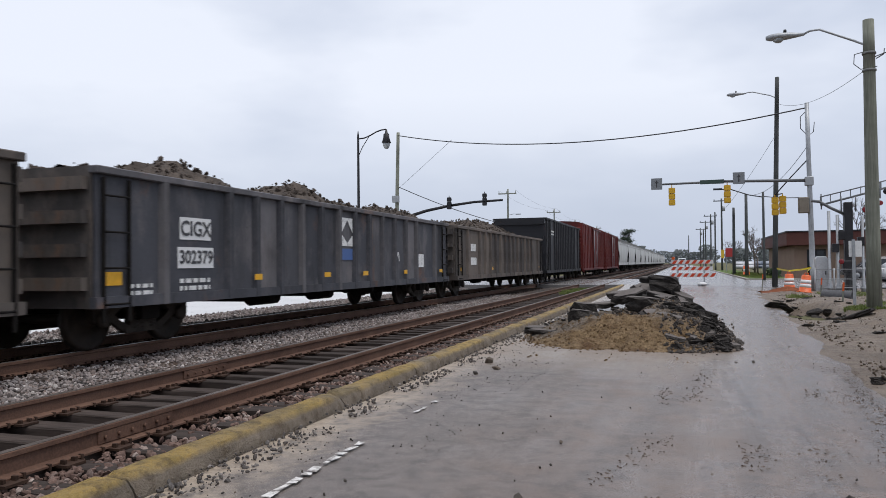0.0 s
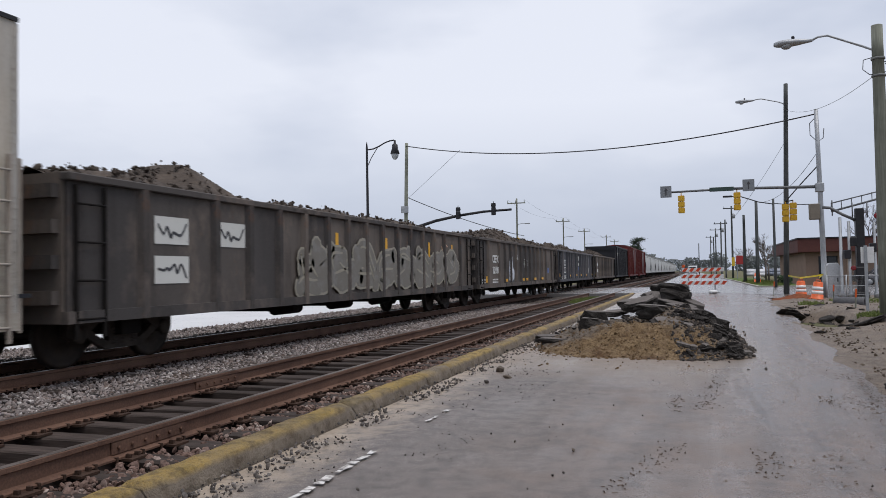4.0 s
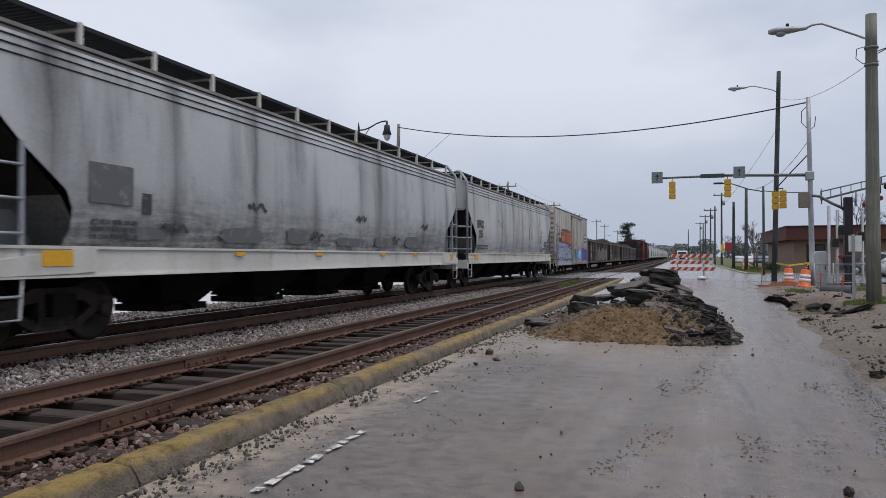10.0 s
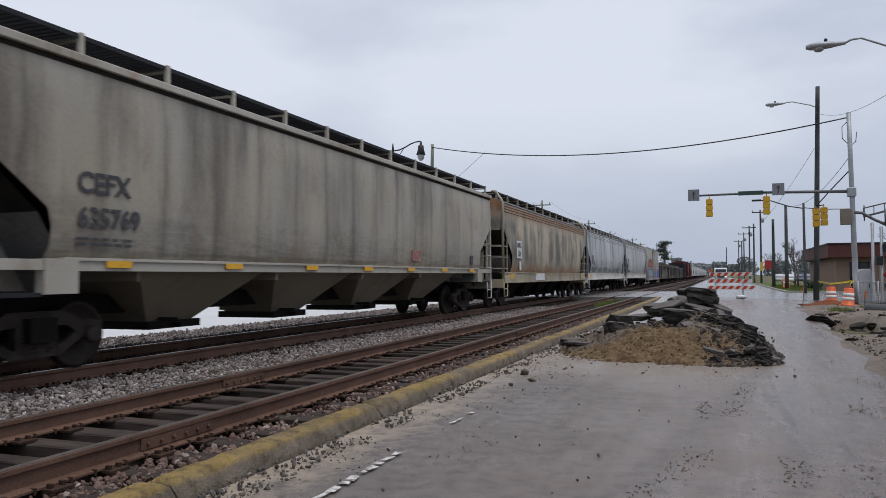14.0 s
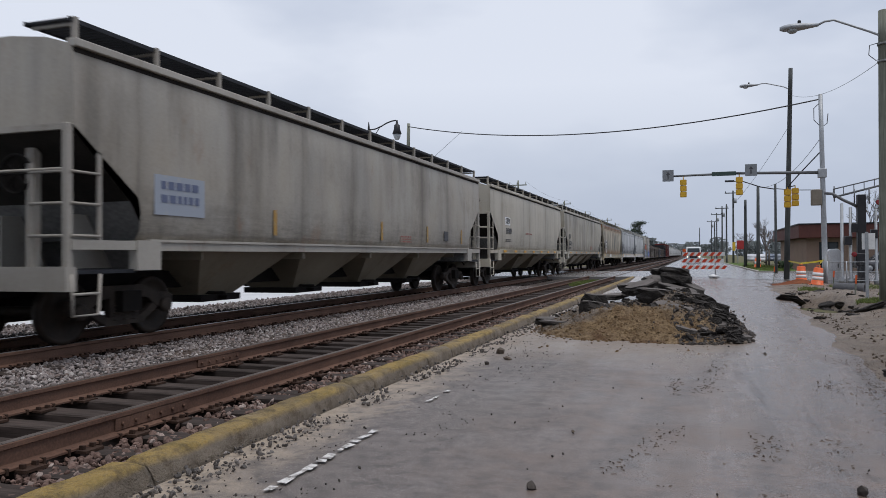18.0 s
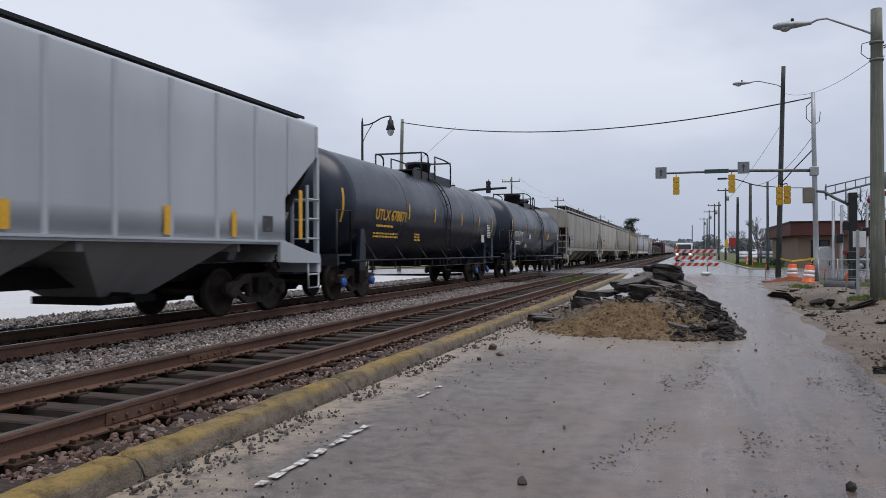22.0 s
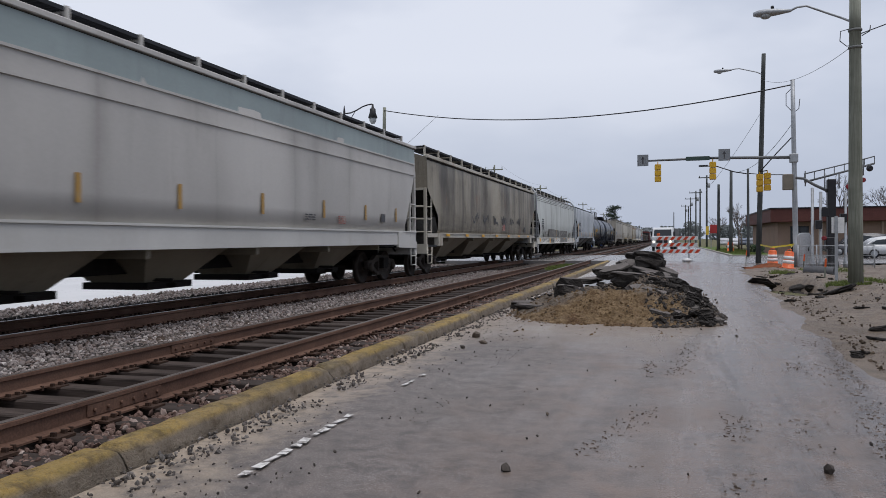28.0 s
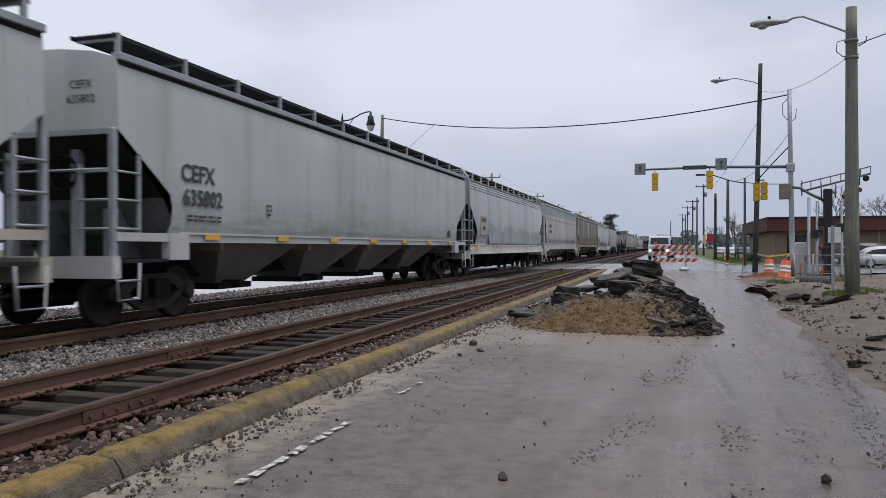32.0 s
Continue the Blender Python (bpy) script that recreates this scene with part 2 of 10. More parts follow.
def rust_paint():
    """Old tan hopper paint: rust along the roof edge and foot, blackened washes hanging down the side, pale runs between."""
    n = Nodes("rust_stained_hopper")
    vec = n.stretch((1, 1, 1))
    z = n.axis(vec, 2)
    wob = n.noise(vec, 1.2, 5.0, 0.6)
    cloud = n.noise(n.stretch((0.5, 0.55, 0.22), (3, 9, 1)), 1.3, 5.0, 0.6)
    run = n.noise(n.stretch((1.0, 1.7, 0.10), (6, 2, 0)), 1.4, 7.0, 0.66)
    fray = n.noise(n.stretch((1.2, 3.2, 0.5), (1, 5, 5)), 2.0, 7.0, 0.7)
    speck = n.noise(vec, 6.0, 8.0, 0.76)
    fine = n.noise(vec, 26.0, 4.0)
    col = n.mix(n.ramp(cloud, 0.35, 0.65), (0.50, 0.435, 0.325), (0.38, 0.335, 0.25))
    col = n.mix(n.ramp(run, 0.52, 0.66, 0, 0.8), col, (0.58, 0.54, 0.46))
    # blackened washes, hanging from below the roof edge
    hang = n.math("MULTIPLY", n.ramp(n.math("ADD", z, n.math("MULTIPLY", fray, 1.0)), 1.75, 2.5), n.ramp(n.math("ADD", z, n.math("MULTIPLY", fray, 0.7)), 3.55, 4.0, 1.0, 0.0))
    f = n.math("MULTIPLY", n.math("MULTIPLY", n.ramp(n.math("ADD", cloud, n.math("MULTIPLY", run, 0.35)), 0.60, 0.76), hang), 0.92)
    col = n.mix(f, col, n.mix(n.ramp(fray, 0.4, 0.6), (0.050, 0.052, 0.052), (0.125, 0.125, 0.118)))
    f = n.math("MULTIPLY", n.ramp(fray, 0.55, 0.68), n.ramp(wob, 0.40, 0.60, 0.0, 0.8))
    col = n.mix(f, col, (0.062, 0.048, 0.034))
    # rust: roof edge, foot, and stains in between
    top = n.ramp(n.math("ADD", z, n.math("MULTIPLY", fray, 0.9)), 3.85, 4.20)
    foot = n.ramp(n.math("ADD", z, n.math("MULTIPLY", wob, -1.3)), 0.75, 1.15, 0.8, 0.0)
    stain = n.ramp(n.noise(n.stretch((0.7, 0.7, 0.35), (2, 4, 8)), 1.1, 8.0, 0.72), 0.58, 0.70)
    r = n.math("MULTIPLY", n.math("MAXIMUM", n.math("MAXIMUM", top, foot), stain), n.ramp(speck, 0.30, 0.52, 0.25, 1.0))
    col = n.mix(r, col, n.mix(n.ramp(speck, 0.36, 0.64), (0.095, 0.044, 0.020), (0.36, 0.145, 0.042)))
    col = n.mix(0.12, col, n.mix(n.ramp(fine, 0.35, 0.65), (0.05, 0.035, 0.02), (0.5, 0.42, 0.3)))
    n.bump(n.math("ADD", speck, n.math("MULTIPLY", fine, 0.1)), 0.18, 0.02)
    return n.done(col, n.ramp(speck, 0.2, 0.8, 0.5, 0.8))


def plain(name, color, rough=0.5, metal=0.0, **more):
    if name not in MATS:
        n = Nodes(name)
        fine = n.noise(n.stretch((1, 1, 1)), 14.0, 4.0)
        col = n.mix(n.ramp(fine, 0.3, 0.75, 0, 0.5), color, tuple(v * 0.6 for v in color))
        MATS[name] = n.done(col, n.ramp(fine, 0.2, 0.8, max(0.03, rough - 0.1), min(1, rough + 0.1)), metal, **more)
    return MATS[name]


def worn(name, color, under=(0.16, 0.15, 0.14), lo=0.5, scale=9.0):
    """Paint or foil that has partly worn off."""
    if name not in MATS:
        n = Nodes(name)
        vec = n.stretch((1, 1, 1))
        f = n.ramp(n.noise(vec, scale, 7.0, 0.7), lo, lo + 0.16)
        col = n.mix(f, color, under)
        MATS[name] = n.done(col, 0.55)
    return MATS[name]


def road_material():
    n = Nodes("wet_asphalt")
    vec = n.stretch((1, 1, 1))
    x, y = n.axis(vec, 0), n.axis(vec, 1)
    big = n.noise(vec, 0.35, 5.0, 0.6)
    mid = n.noise(vec, 2.2, 7.0, 0.68)
    grit = n.noise(vec, 48.0, 4.0, 0.8)
    chip = n.noise(vec, 105.0, 3.0, 0.7)
    along = n.noise(n.stretch((3.2, 0.14, 1.0)), 1.2, 6.0, 0.66)
    lane = n.noise(n.stretch((1.1, 0.09, 1.0), (4, 9, 0)), 1.1, 4.0, 0.6)
    patch = n.noise(vec, 6.0, 7.0, 0.72)
    tar = n.mix(n.ramp(big, 0.35, 0.65), (0.072, 0.056, 0.048), (0.112, 0.089, 0.077))
    tar = n.mix(n.ramp(grit, 0.44, 0.60, 0, 0.7), tar, (0.17, 0.155, 0.146))
    tar = n.mix(n.ramp(chip, 0.55, 0.61, 0, 0.8), tar, (0.36, 0.335, 0.31))
    tar = n.mix(n.ramp(patch, 0.46, 0.62, 0, 0.6), tar, (0.036, 0.032, 0.030))
    # tan silt lies in a film over the middle of the road, heavier towards the broken verge
    silt = n.mix(n.ramp(mid, 0.3, 0.7), (0.102, 0.069, 0.051), (0.155, 0.108, 0.081))
    silt = n.mix(n.ramp(patch, 0.50, 0.66, 0, 0.5), silt, (0.068, 0.052, 0.041))
    silt = n.mix(n.ramp(chip, 0.60, 0.68, 0, 0.35), silt, (0.26, 0.22, 0.18))
    right = n.ramp(n.math("ADD", x, n.math("MULTIPLY", n.math("ADD", lane, mid), 1.5)), -0.3, 1.5, 0.12, 1.0)
    col = n.mix(n.math("MULTIPLY", right, n.ramp(n.math("ADD", mid, n.math("MULTIPLY", along, 0.6)), 0.56, 0.92, 0.35, 1.0)), tar, silt)
    # sand washed against the kerb, drying pale
    left = n.ramp(n.math("ADD", x, n.math("MULTIPLY", n.math("ADD", mid, n.math("MULTIPLY", patch, 0.5)), 1.3)), -2.05, -1.45, 1.0, 0.0)
    sand = n.mix(n.ramp(grit, 0.3, 0.7), (0.20, 0.155, 0.112), (0.41, 0.335, 0.255))
    sand = n.mix(n.ramp(patch, 0.52, 0.62, 0, 0.7), sand, (0.085, 0.066, 0.050))
    col = n.mix(n.math("MULTIPLY", left, n.ramp(n.noise(vec, 5.0, 7.0, 0.72), 0.30, 0.50)), col, sand)
    # clay film left where the heap was dragged
    heap = n.math("MULTIPLY", n.ramp(n.math("ADD", y, n.math("MULTIPLY", mid, 2.2)), 10.6, 12.6), n.ramp(n.math("ADD", y, n.math("MULTIPLY", mid, 3.0)), 21.0, 24.0, 1.0, 0.0))
    heap = n.math("MULTIPLY", heap, n.ramp(n.math("ADD", x, mid), 0.9, 2.0, 1.0, 0.0))
    col = n.mix(n.math("MULTIPLY", heap, n.ramp(patch, 0.34, 0.56, 0.2, 0.9)), col, (0.20, 0.155, 0.115))
    # wet dark ruts
    rut = n.math("MULTIPLY", n.ramp(along, 0.50, 0.60), n.ramp(patch, 0.40, 0.56))
    rut = n.math("MULTIPLY", rut, n.ramp(x, -0.6, 0.5))
    col = n.mix(n.math("MULTIPLY", rut, 0.55), col, (0.050, 0.040, 0.033))
    # smeared wheel tracks, each a slanting band broken by the tread
    for a0, slope, w, deep in ((0.75, 0.117, 0.24, 0.8), (-1.40, 0.165, 0.20, 0.55), (0.10, 0.066, 0.13, 0.5), (0.18, 0.128, 0.22, 0.45)):
        d = n.math("SUBTRACT", n.math("SUBTRACT", x, a0), n.math("MULTIPLY", y, slope))
        d = n.math("ABSOLUTE", n.math("ADD", d, n.math("MULTIPLY", n.math("SUBTRACT", mid, 0.5), 0.30)))
        f = n.math("MULTIPLY", n.math("MULTIPLY", n.ramp(d, w * 0.35, w, 1.0, 0.0), n.ramp(patch, 0.36, 0.60, 0.15, 1.0)), n.ramp(y, 10.0, 13.0, deep, 0.0))
        col = n.mix(f, col, (0.052, 0.041, 0.034))
    wet = n.ramp(n.math("ADD", n.math("ADD", n.math("MULTIPLY", big, 0.6), n.math("MULTIPLY", lane, 0.5)), n.math("MULTIPLY", n.math("MAXIMUM", n.ramp(x, -1.4, 1.4), n.ramp(y, 11.0, 22.0)), 0.24)), 0.50, 0.76)
    n.bump(n.math("ADD", n.math("MULTIPLY", grit, 0.8), n.math("SUBTRACT", n.math("MULTIPLY", mid, 1.6), n.math("MULTIPLY", rut, 1.2))), 0.32, 0.012)
    return n.done(col, n.math("SUBTRACT", n.ramp(grit, 0.2, 0.8, 0.48, 0.66), n.math("MULTIPLY", wet, 0.34)), 0.0, 0.55)


def dirt_material(name, a, b, c, scale=1.0, rough=0.8):
    n = Nodes(name)
    vec = n.stretch((1, 1, 1))
    big, mid, fine = n.noise(vec, 0.6 * scale, 6.0, 0.65), n.noise(vec, 4.0 * scale, 6.0, 0.7), n.noise(vec, 38.0 * scale, 4.0, 0.7)
    col = n.mix(n.ramp(big, 0.32, 0.68), a, b)
    col = n.mix(n.ramp(mid, 0.45, 0.7, 0, 0.8), col, c)
    col = n.mix(n.ramp(fine, 0.35, 0.7, 0, 0.5), col, tuple(v * 0.45 for v in a))
    n.bump(n.math("ADD", n.math("MULTIPLY", mid, 1.5), fine), 0.9, 0.04)
    return n.done(col, rough, 0.0, 0.2)


def fill_material():
    """The heap: tan sand tipped on the near side, brown-grey spoil from the road bed behind it."""
    n = Nodes("sand_and_spoil")
    vec = n.stretch((1, 1, 1))
    big, mid, fine = n.noise(vec, 1.1, 7.0, 0.7), n.noise(vec, 5.0, 7.0, 0.72), n.noise(vec, 34.0, 5.0, 0.75)
    sand = n.mix(n.ramp(mid, 0.32, 0.66), (0.13, 0.078, 0.037), (0.315, 0.22, 0.122))
    sand = n.mix(n.ramp(big, 0.52, 0.64, 0, 0.85), sand, (0.105, 0.052, 0.024))
    spoil = n.mix(n.ramp(mid, 0.32, 0.66), (0.105, 0.085, 0.068), (0.265, 0.222, 0.182))
    y, x = n.axis(vec, 1), n.axis(vec, 0)
    back = n.math("ADD", n.math("ADD", y, n.math("MULTIPLY", big, 3.2)), n.math("MULTIPLY", n.math("ABSOLUTE", n.math("ADD", x, 1.0)), 0.7))
    col = n.mix(n.ramp(back, 15.3, 16.3), sand, spoil)
    col = n.mix(n.ramp(fine, 0.48, 0.62, 0, 0.7), col, (0.040, 0.026, 0.016))
    col = n.mix(n.ramp(fine, 0.40, 0.30, 0, 0.4), col, (0.42, 0.32, 0.20))
    n.bump(n.math("ADD", n.math("MULTIPLY", mid, 1.6), fine), 1.0, 0.05)
    return n.done(col, 0.85, 0.0, 0.2)


def stones_material(name, colors, rough=0.75):
    n = Nodes(name)
    r = n.island()
    col = n.mix(n.ramp(r, 0.0, 0.45), colors[0], colors[1])
    col = n.mix(n.ramp(r, 0.45, 0.75), col, colors[2])
    col = n.mix(n.ramp(r, 0.8, 1.0), col, colors[3])
    fine = n.noise(n.stretch((1, 1, 1)), 60.0, 4.0)
    col = n.mix(n.ramp(fine, 0.3, 0.7, 0, 0.45), col, tuple(v * 0.5 for v in colors[0]))
    return n.done(col, rough, 0.0, 0.25)


def ballast_material():
    n = Nodes("ballast_bed")
    vec = n.stretch((1, 1, 1))
    cell, dist = n.cells(vec, 17.0), n.noise(vec, 17.0, kind="voronoi")
    col = n.mix(n.axis(cell, 0), (0.08, 0.07, 0.064), (0.26, 0.24, 0.225))
    col = n.mix(n.ramp(dist, 0.20, 0.5), col, (0.022, 0.019, 0.018))
    col = n.mix(n.ramp(n.noise(vec, 1.1, 5.0), 0.4, 0.7, 0, 0.5), col, (0.12, 0.075, 0.05))
    # oily grime and brake dust on the far track, with under-train shade painted in
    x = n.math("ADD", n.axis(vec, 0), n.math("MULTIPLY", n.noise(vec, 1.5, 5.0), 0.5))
    oil_shade = n.math("MULTIPLY", n.ramp(x, -12.1, -11.8), n.ramp(x, -8.3, -8.1, 1.0, 0.0))
    col = n.mix(n.math("MULTIPLY", oil_shade, 0.94), col, (0.010, 0.009, 0.008))
    n.bump(n.math("SUBTRACT", 1.0, dist), 0.9, 0.04)
    return n.done(col, 0.8, 0.0, 0.2)


def kerb_material():
    n = Nodes("kerb_concrete")
    vec = n.stretch((1, 1, 1))
    mid, fine = n.noise(vec, 3.5, 7.0, 0.7), n.noise(vec, 45.0, 4.0, 0.7)
    big = n.noise(n.stretch((1, 0.8, 1)), 1.3, 5.0, 0.65)
    conc = n.mix(n.ramp(mid, 0.3, 0.7), (0.115, 0.092, 0.070), (0.25, 0.208, 0.162))
    yel = n.mix(n.ramp(fine, 0.3, 0.7), (0.29, 0.185, 0.040), (0.40, 0.288, 0.105))
    z = n.axis(vec, 2)
    top = n.ramp(n.math("ADD", z, n.math("MULTIPLY", mid, 0.07)), 0.125, 0.165)
    col = n.mix(n.math("MULTIPLY", top, n.ramp(big, 0.34, 0.58, 0.05, 0.9)), conc, yel)
    col = n.mix(n.math("MULTIPLY", n.math("MULTIPLY", top, n.ramp(n.noise(vec, 2.1, 7.0, 0.75), 0.50, 0.64)), 0.55), col, (0.085, 0.068, 0.020))
    col = n.mix(n.math("MULTIPLY", n.ramp(n.noise(vec, 6.0, 6.0, 0.75), 0.50, 0.63), 0.7), col, (0.085, 0.060, 0.034))
    col = n.mix(n.ramp(fine, 0.5, 0.75, 0, 0.5), col, (0.10, 0.08, 0.055))
    n.bump(n.math("ADD", n.math("MULTIPLY", mid, 2.0), fine), 0.9, 0.03)
    return n.done(col, 0.75, 0.0, 0.25)


def wood_material(name, a, b, axis="z", rough=0.8):
    n = Nodes(name)
    sc = {"z": (14, 14, 0.7), "x": (0.9, 14, 14), "y": (14, 0.9, 14)}[axis]
    r = n.random()
    g = n.noise(n.stretch(sc), 1.6, 6.0, 0.65)
    big = n.noise(n.stretch((1, 1, 1), r), 1.3, 4.0)
    col = n.mix(n.ramp(g, 0.3, 0.7), a, b)
    col = n.mix(n.ramp(big, 0.4, 0.75, 0, 0.6), col, tuple(v * 0.5 for v in a))
    col = n.mix(n.math("MULTIPLY", r, 0.45), col, tuple(v * 0.55 for v in a))
    n.bump(g, 0.6, 0.01)
    return n.done(col, rough, 0.0, 0.2)


ASPHALT = road_material()
BALLAST = ballast_material()
STONES = stones_material("ballast_stones", [(0.12, 0.100, 0.093), (0.36, 0.318, 0.302), (0.185, 0.140, 0.122), (0.58, 0.54, 0.51)])
BROWN_STONES = stones_material("rusty_stones", [(0.080, 0.047, 0.037), (0.22, 0.145, 0.118), (0.14, 0.088, 0.070), (0.40, 0.325, 0.285)])
# oily stones, coloured darker still for the shade under the train
SHADED_OILY_STONES = stones_material("shaded_oily_stones", [(0.008, 0.007, 0.007), (0.022, 0.020, 0.019), (0.014, 0.012, 0.011), (0.036, 0.034, 0.032)])
RUBBLE = stones_material("asphalt_crumbs", [(0.035, 0.030, 0.027), (0.085, 0.072, 0.062), (0.055, 0.046, 0.040), (0.16, 0.125, 0.095)])
GREY_CRUMBS = stones_material("grey_road_crumbs", [(0.05, 0.044, 0.040), (0.15, 0.135, 0.125), (0.085, 0.070, 0.060), (0.30, 0.27, 0.245)])
KERB = kerb_material()
TIE = wood_material("creosoted_timber", (0.024, 0.018, 0.015), (0.105, 0.080, 0.069), "x")
POLE_WOOD = wood_material("weathered_pole_timber", (0.15, 0.158, 0.125), (0.38, 0.39, 0.325))
DARK_POLE = wood_material("dark_pole_timber", (0.055, 0.060, 0.060), (0.125, 0.132, 0.130))
RAIL_SIDE = surface("rusted_rail_steel", (0.066, 0.034, 0.024), (0.156, 0.088, 0.060), 2.0, 50, 0.75, 0.0, 0.3, 0.01, 0.0, 0.25)
RAIL_TOP = surface("dull_rusty_railhead", (0.085, 0.070, 0.060), (0.16, 0.135, 0.12), 2.0, 30, 0.34, 0.3, 0.1)
MUD = dirt_material("wet_mud", (0.16, 0.122, 0.090), (0.28, 0.225, 0.175), (0.072, 0.054, 0.040), 1.0, 0.5)
FILL = fill_material()
SAND = dirt_material("tan_sand_fill", (0.135, 0.082, 0.040), (0.29, 0.195, 0.105), (0.062, 0.036, 0.020), 1.6, 0.9)
CLAY = dirt_material("orange_clay", (0.20, 0.052, 0.018), (0.29, 0.095, 0.036), (0.10, 0.032, 0.014), 1.6, 0.85)
FIELD = dirt_material("rough_ground", (0.10, 0.10, 0.045), (0.19, 0.16, 0.10), (0.07, 0.09, 0.03), 0.4, 0.9)
LOT = surface("wet_concrete_lot", (0.44, 0.435, 0.43), (0.58, 0.575, 0.57), 0.4, 9, 0.35, 0.0, 0.1)
CHUNK = surface("broken_asphalt", (0.017, 0.015, 0.014), (0.076, 0.067, 0.060), 4.0, 40, 0.85, 0.0, 1.0, 0.05, 0.4, 0.2)
LEAF = surface("grass_blades", (0.075, 0.105, 0.022), (0.155, 0.19, 0.05), 2.0, 20, 0.6)
GALV = surface("galvanised_steel", (0.26, 0.275, 0.29), (0.40, 0.415, 0.43), 4, 60, 0.5, 0.35, 0.1)
BLACK = surface("black_painted_steel", (0.014, 0.014, 0.016), (0.03, 0.03, 0.034), 3, 40, 0.45, 0.0, 0.1)
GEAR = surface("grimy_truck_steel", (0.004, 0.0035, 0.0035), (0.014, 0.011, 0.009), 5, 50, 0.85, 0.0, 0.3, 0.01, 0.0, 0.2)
WHEEL = surface("dark_wheel_steel", (0.010, 0.008, 0.007), (0.040, 0.028, 0.020), 6, 60, 0.65, 0.1)
TREAD = surface("bright_wheel_tread", (0.30, 0.29, 0.28), (0.45, 0.44, 0.42), 6, 60, 0.35, 0.9)
YELLOW = plain("yellow_reflector", (0.80, 0.42, 0.02), 0.45)
SIGNAL_YELLOW = plain("signal_yellow_enamel", (0.62, 0.36, 0.012), 0.45)
WHITE_MARK = worn("worn_white_stencil", (0.72, 0.72, 0.70), (0.25, 0.25, 0.25), 0.52)
DARK_MARK = worn("worn_dark_stencil", (0.045, 0.045, 0.05), (0.30, 0.30, 0.30), 0.56)
ROAD_PAINT = worn("worn_road_paint", (0.60, 0.585, 0.56), (0.13, 0.11, 0.095), 0.46, 22.0)
LENS = plain("dark_signal_lens", (0.02, 0.015, 0.015), 0.15)
LAMP_GLASS = plain("prismatic_lamp_glass", (0.36, 0.38, 0.39), 0.2)
WIRE = plain("black_cable_sheath", (0.02, 0.02, 0.022), 0.5)
GLASS = plain("dark_window_glass", (0.02, 0.025, 0.03), 0.06)
ORANGE = plain("orange_plastic", (0.72, 0.12, 0.02), 0.45)
SHEET_WHITE = plain("white_reflective_sheeting", (0.74, 0.74, 0.73), 0.4)


# ---- mesh tools ----
def quads(bm, pts, faces):
    vs = [bm.verts.new(p) for p in pts]
    for f in faces:
        bm.faces.new([vs[i] for i in f])
    return vs


BOXF = [(0, 3, 2, 1), (4, 5, 6, 7), (0, 1, 5, 4), (1, 2, 6, 5), (2, 3, 7, 6), (3, 0, 4, 7)]


def box(bm, x0, x1, y0, y1, z0, z1, m=None):
    p = [(x0, y0, z0), (x1, y0, z0), (x1, y1, z0), (x0, y1, z0), (x0, y0, z1), (x1, y0, z1), (x1, y1, z1), (x0, y1, z1)]
    if m is not None:
        p = [m @ Vector(q) for q in p]
    return quads(bm, p, BOXF)


def bevel_all(bm, width, segments=1):
    bmesh.ops.bevel(bm, geom=bm.edges[:], offset=width, segments=segments, affect="EDGES", clamp_overlap=True)


def bar(bm, a, b, r, n=8, r2=None, caps=True):
    """A round bar from a to b."""
    a, b = Vector(a), Vector(b)
    d = (b - a).normalized()
    u = d.orthogonal().normalized()
    v = d.cross(u)
    r2 = r if r2 is None else r2
    va = [bm.verts.new(a + (u * math.cos(t) + v * math.sin(t)) * r) for t in (2 * math.pi * i / n for i in range(n))]
    vb = [bm.verts.new(b + (u * math.cos(t) + v * math.sin(t)) * r2) for t in (2 * math.pi * i / n for i in range(n))]
    for i in range(n):
        f = bm.faces.new((va[i], va[(i + 1) % n], vb[(i + 1) % n], vb[i]))
        f.smooth = n > 5
    if caps:
        bm.faces.new(va[::-1])
        bm.faces.new(vb)


def pipe(bm, pts, r, n=6):
    """A bent round rod through the points, as one skin."""
    P = [Vector(p) for p in pts]
    prev, u = None, None
    for i, p in enumerate(P):
        d = (P[min(i + 1, len(P) - 1)] - P[max(i - 1, 0)]).normalized()
        u = d.orthogonal().normalized() if u is None else (u - d * u.dot(d)).normalized()
        v = d.cross(u)
        ring = [bm.verts.new(p + (u * math.cos(t) + v * math.sin(t)) * r) for t in (2 * math.pi * k / n for k in range(n))]
        if prev is None:
            bm.faces.new(ring[::-1])
        else:
            for k in range(n):
                bm.faces.new((prev[k], prev[(k + 1) % n], ring[(k + 1) % n], ring[k])).smooth = True
        prev = ring
    bm.faces.new(prev)


def prism(bm, outline, y0, y1, smooth=False):
    """An outline of (x, z) drawn out along y."""
    a = [bm.verts.new((x, y0, z)) for x, z in outline]
    b = [bm.verts.new((x, y1, z)) for x, z in outline]
    k = len(outline)
    for i in range(k):
        f = bm.faces.new((a[i], b[i], b[(i + 1) % k], a[(i + 1) % k]))
        f.smooth = smooth
    bm.faces.new(a)
    bm.faces.new(b[::-1])


def plate(bm, outline, x0, x1):
    """An outline of (y, z) drawn out along x."""
    a = [bm.verts.new((x0, y, z)) for y, z in outline]
    b = [bm.verts.new((x1, y, z)) for y, z in outline]
    k = len(outline)
    for i in range(k):
        bm.faces.new((a[i], a[(i + 1) % k], b[(i + 1) % k], b[i]))
    bm.faces.new(a[::-1])
    bm.faces.new(b)


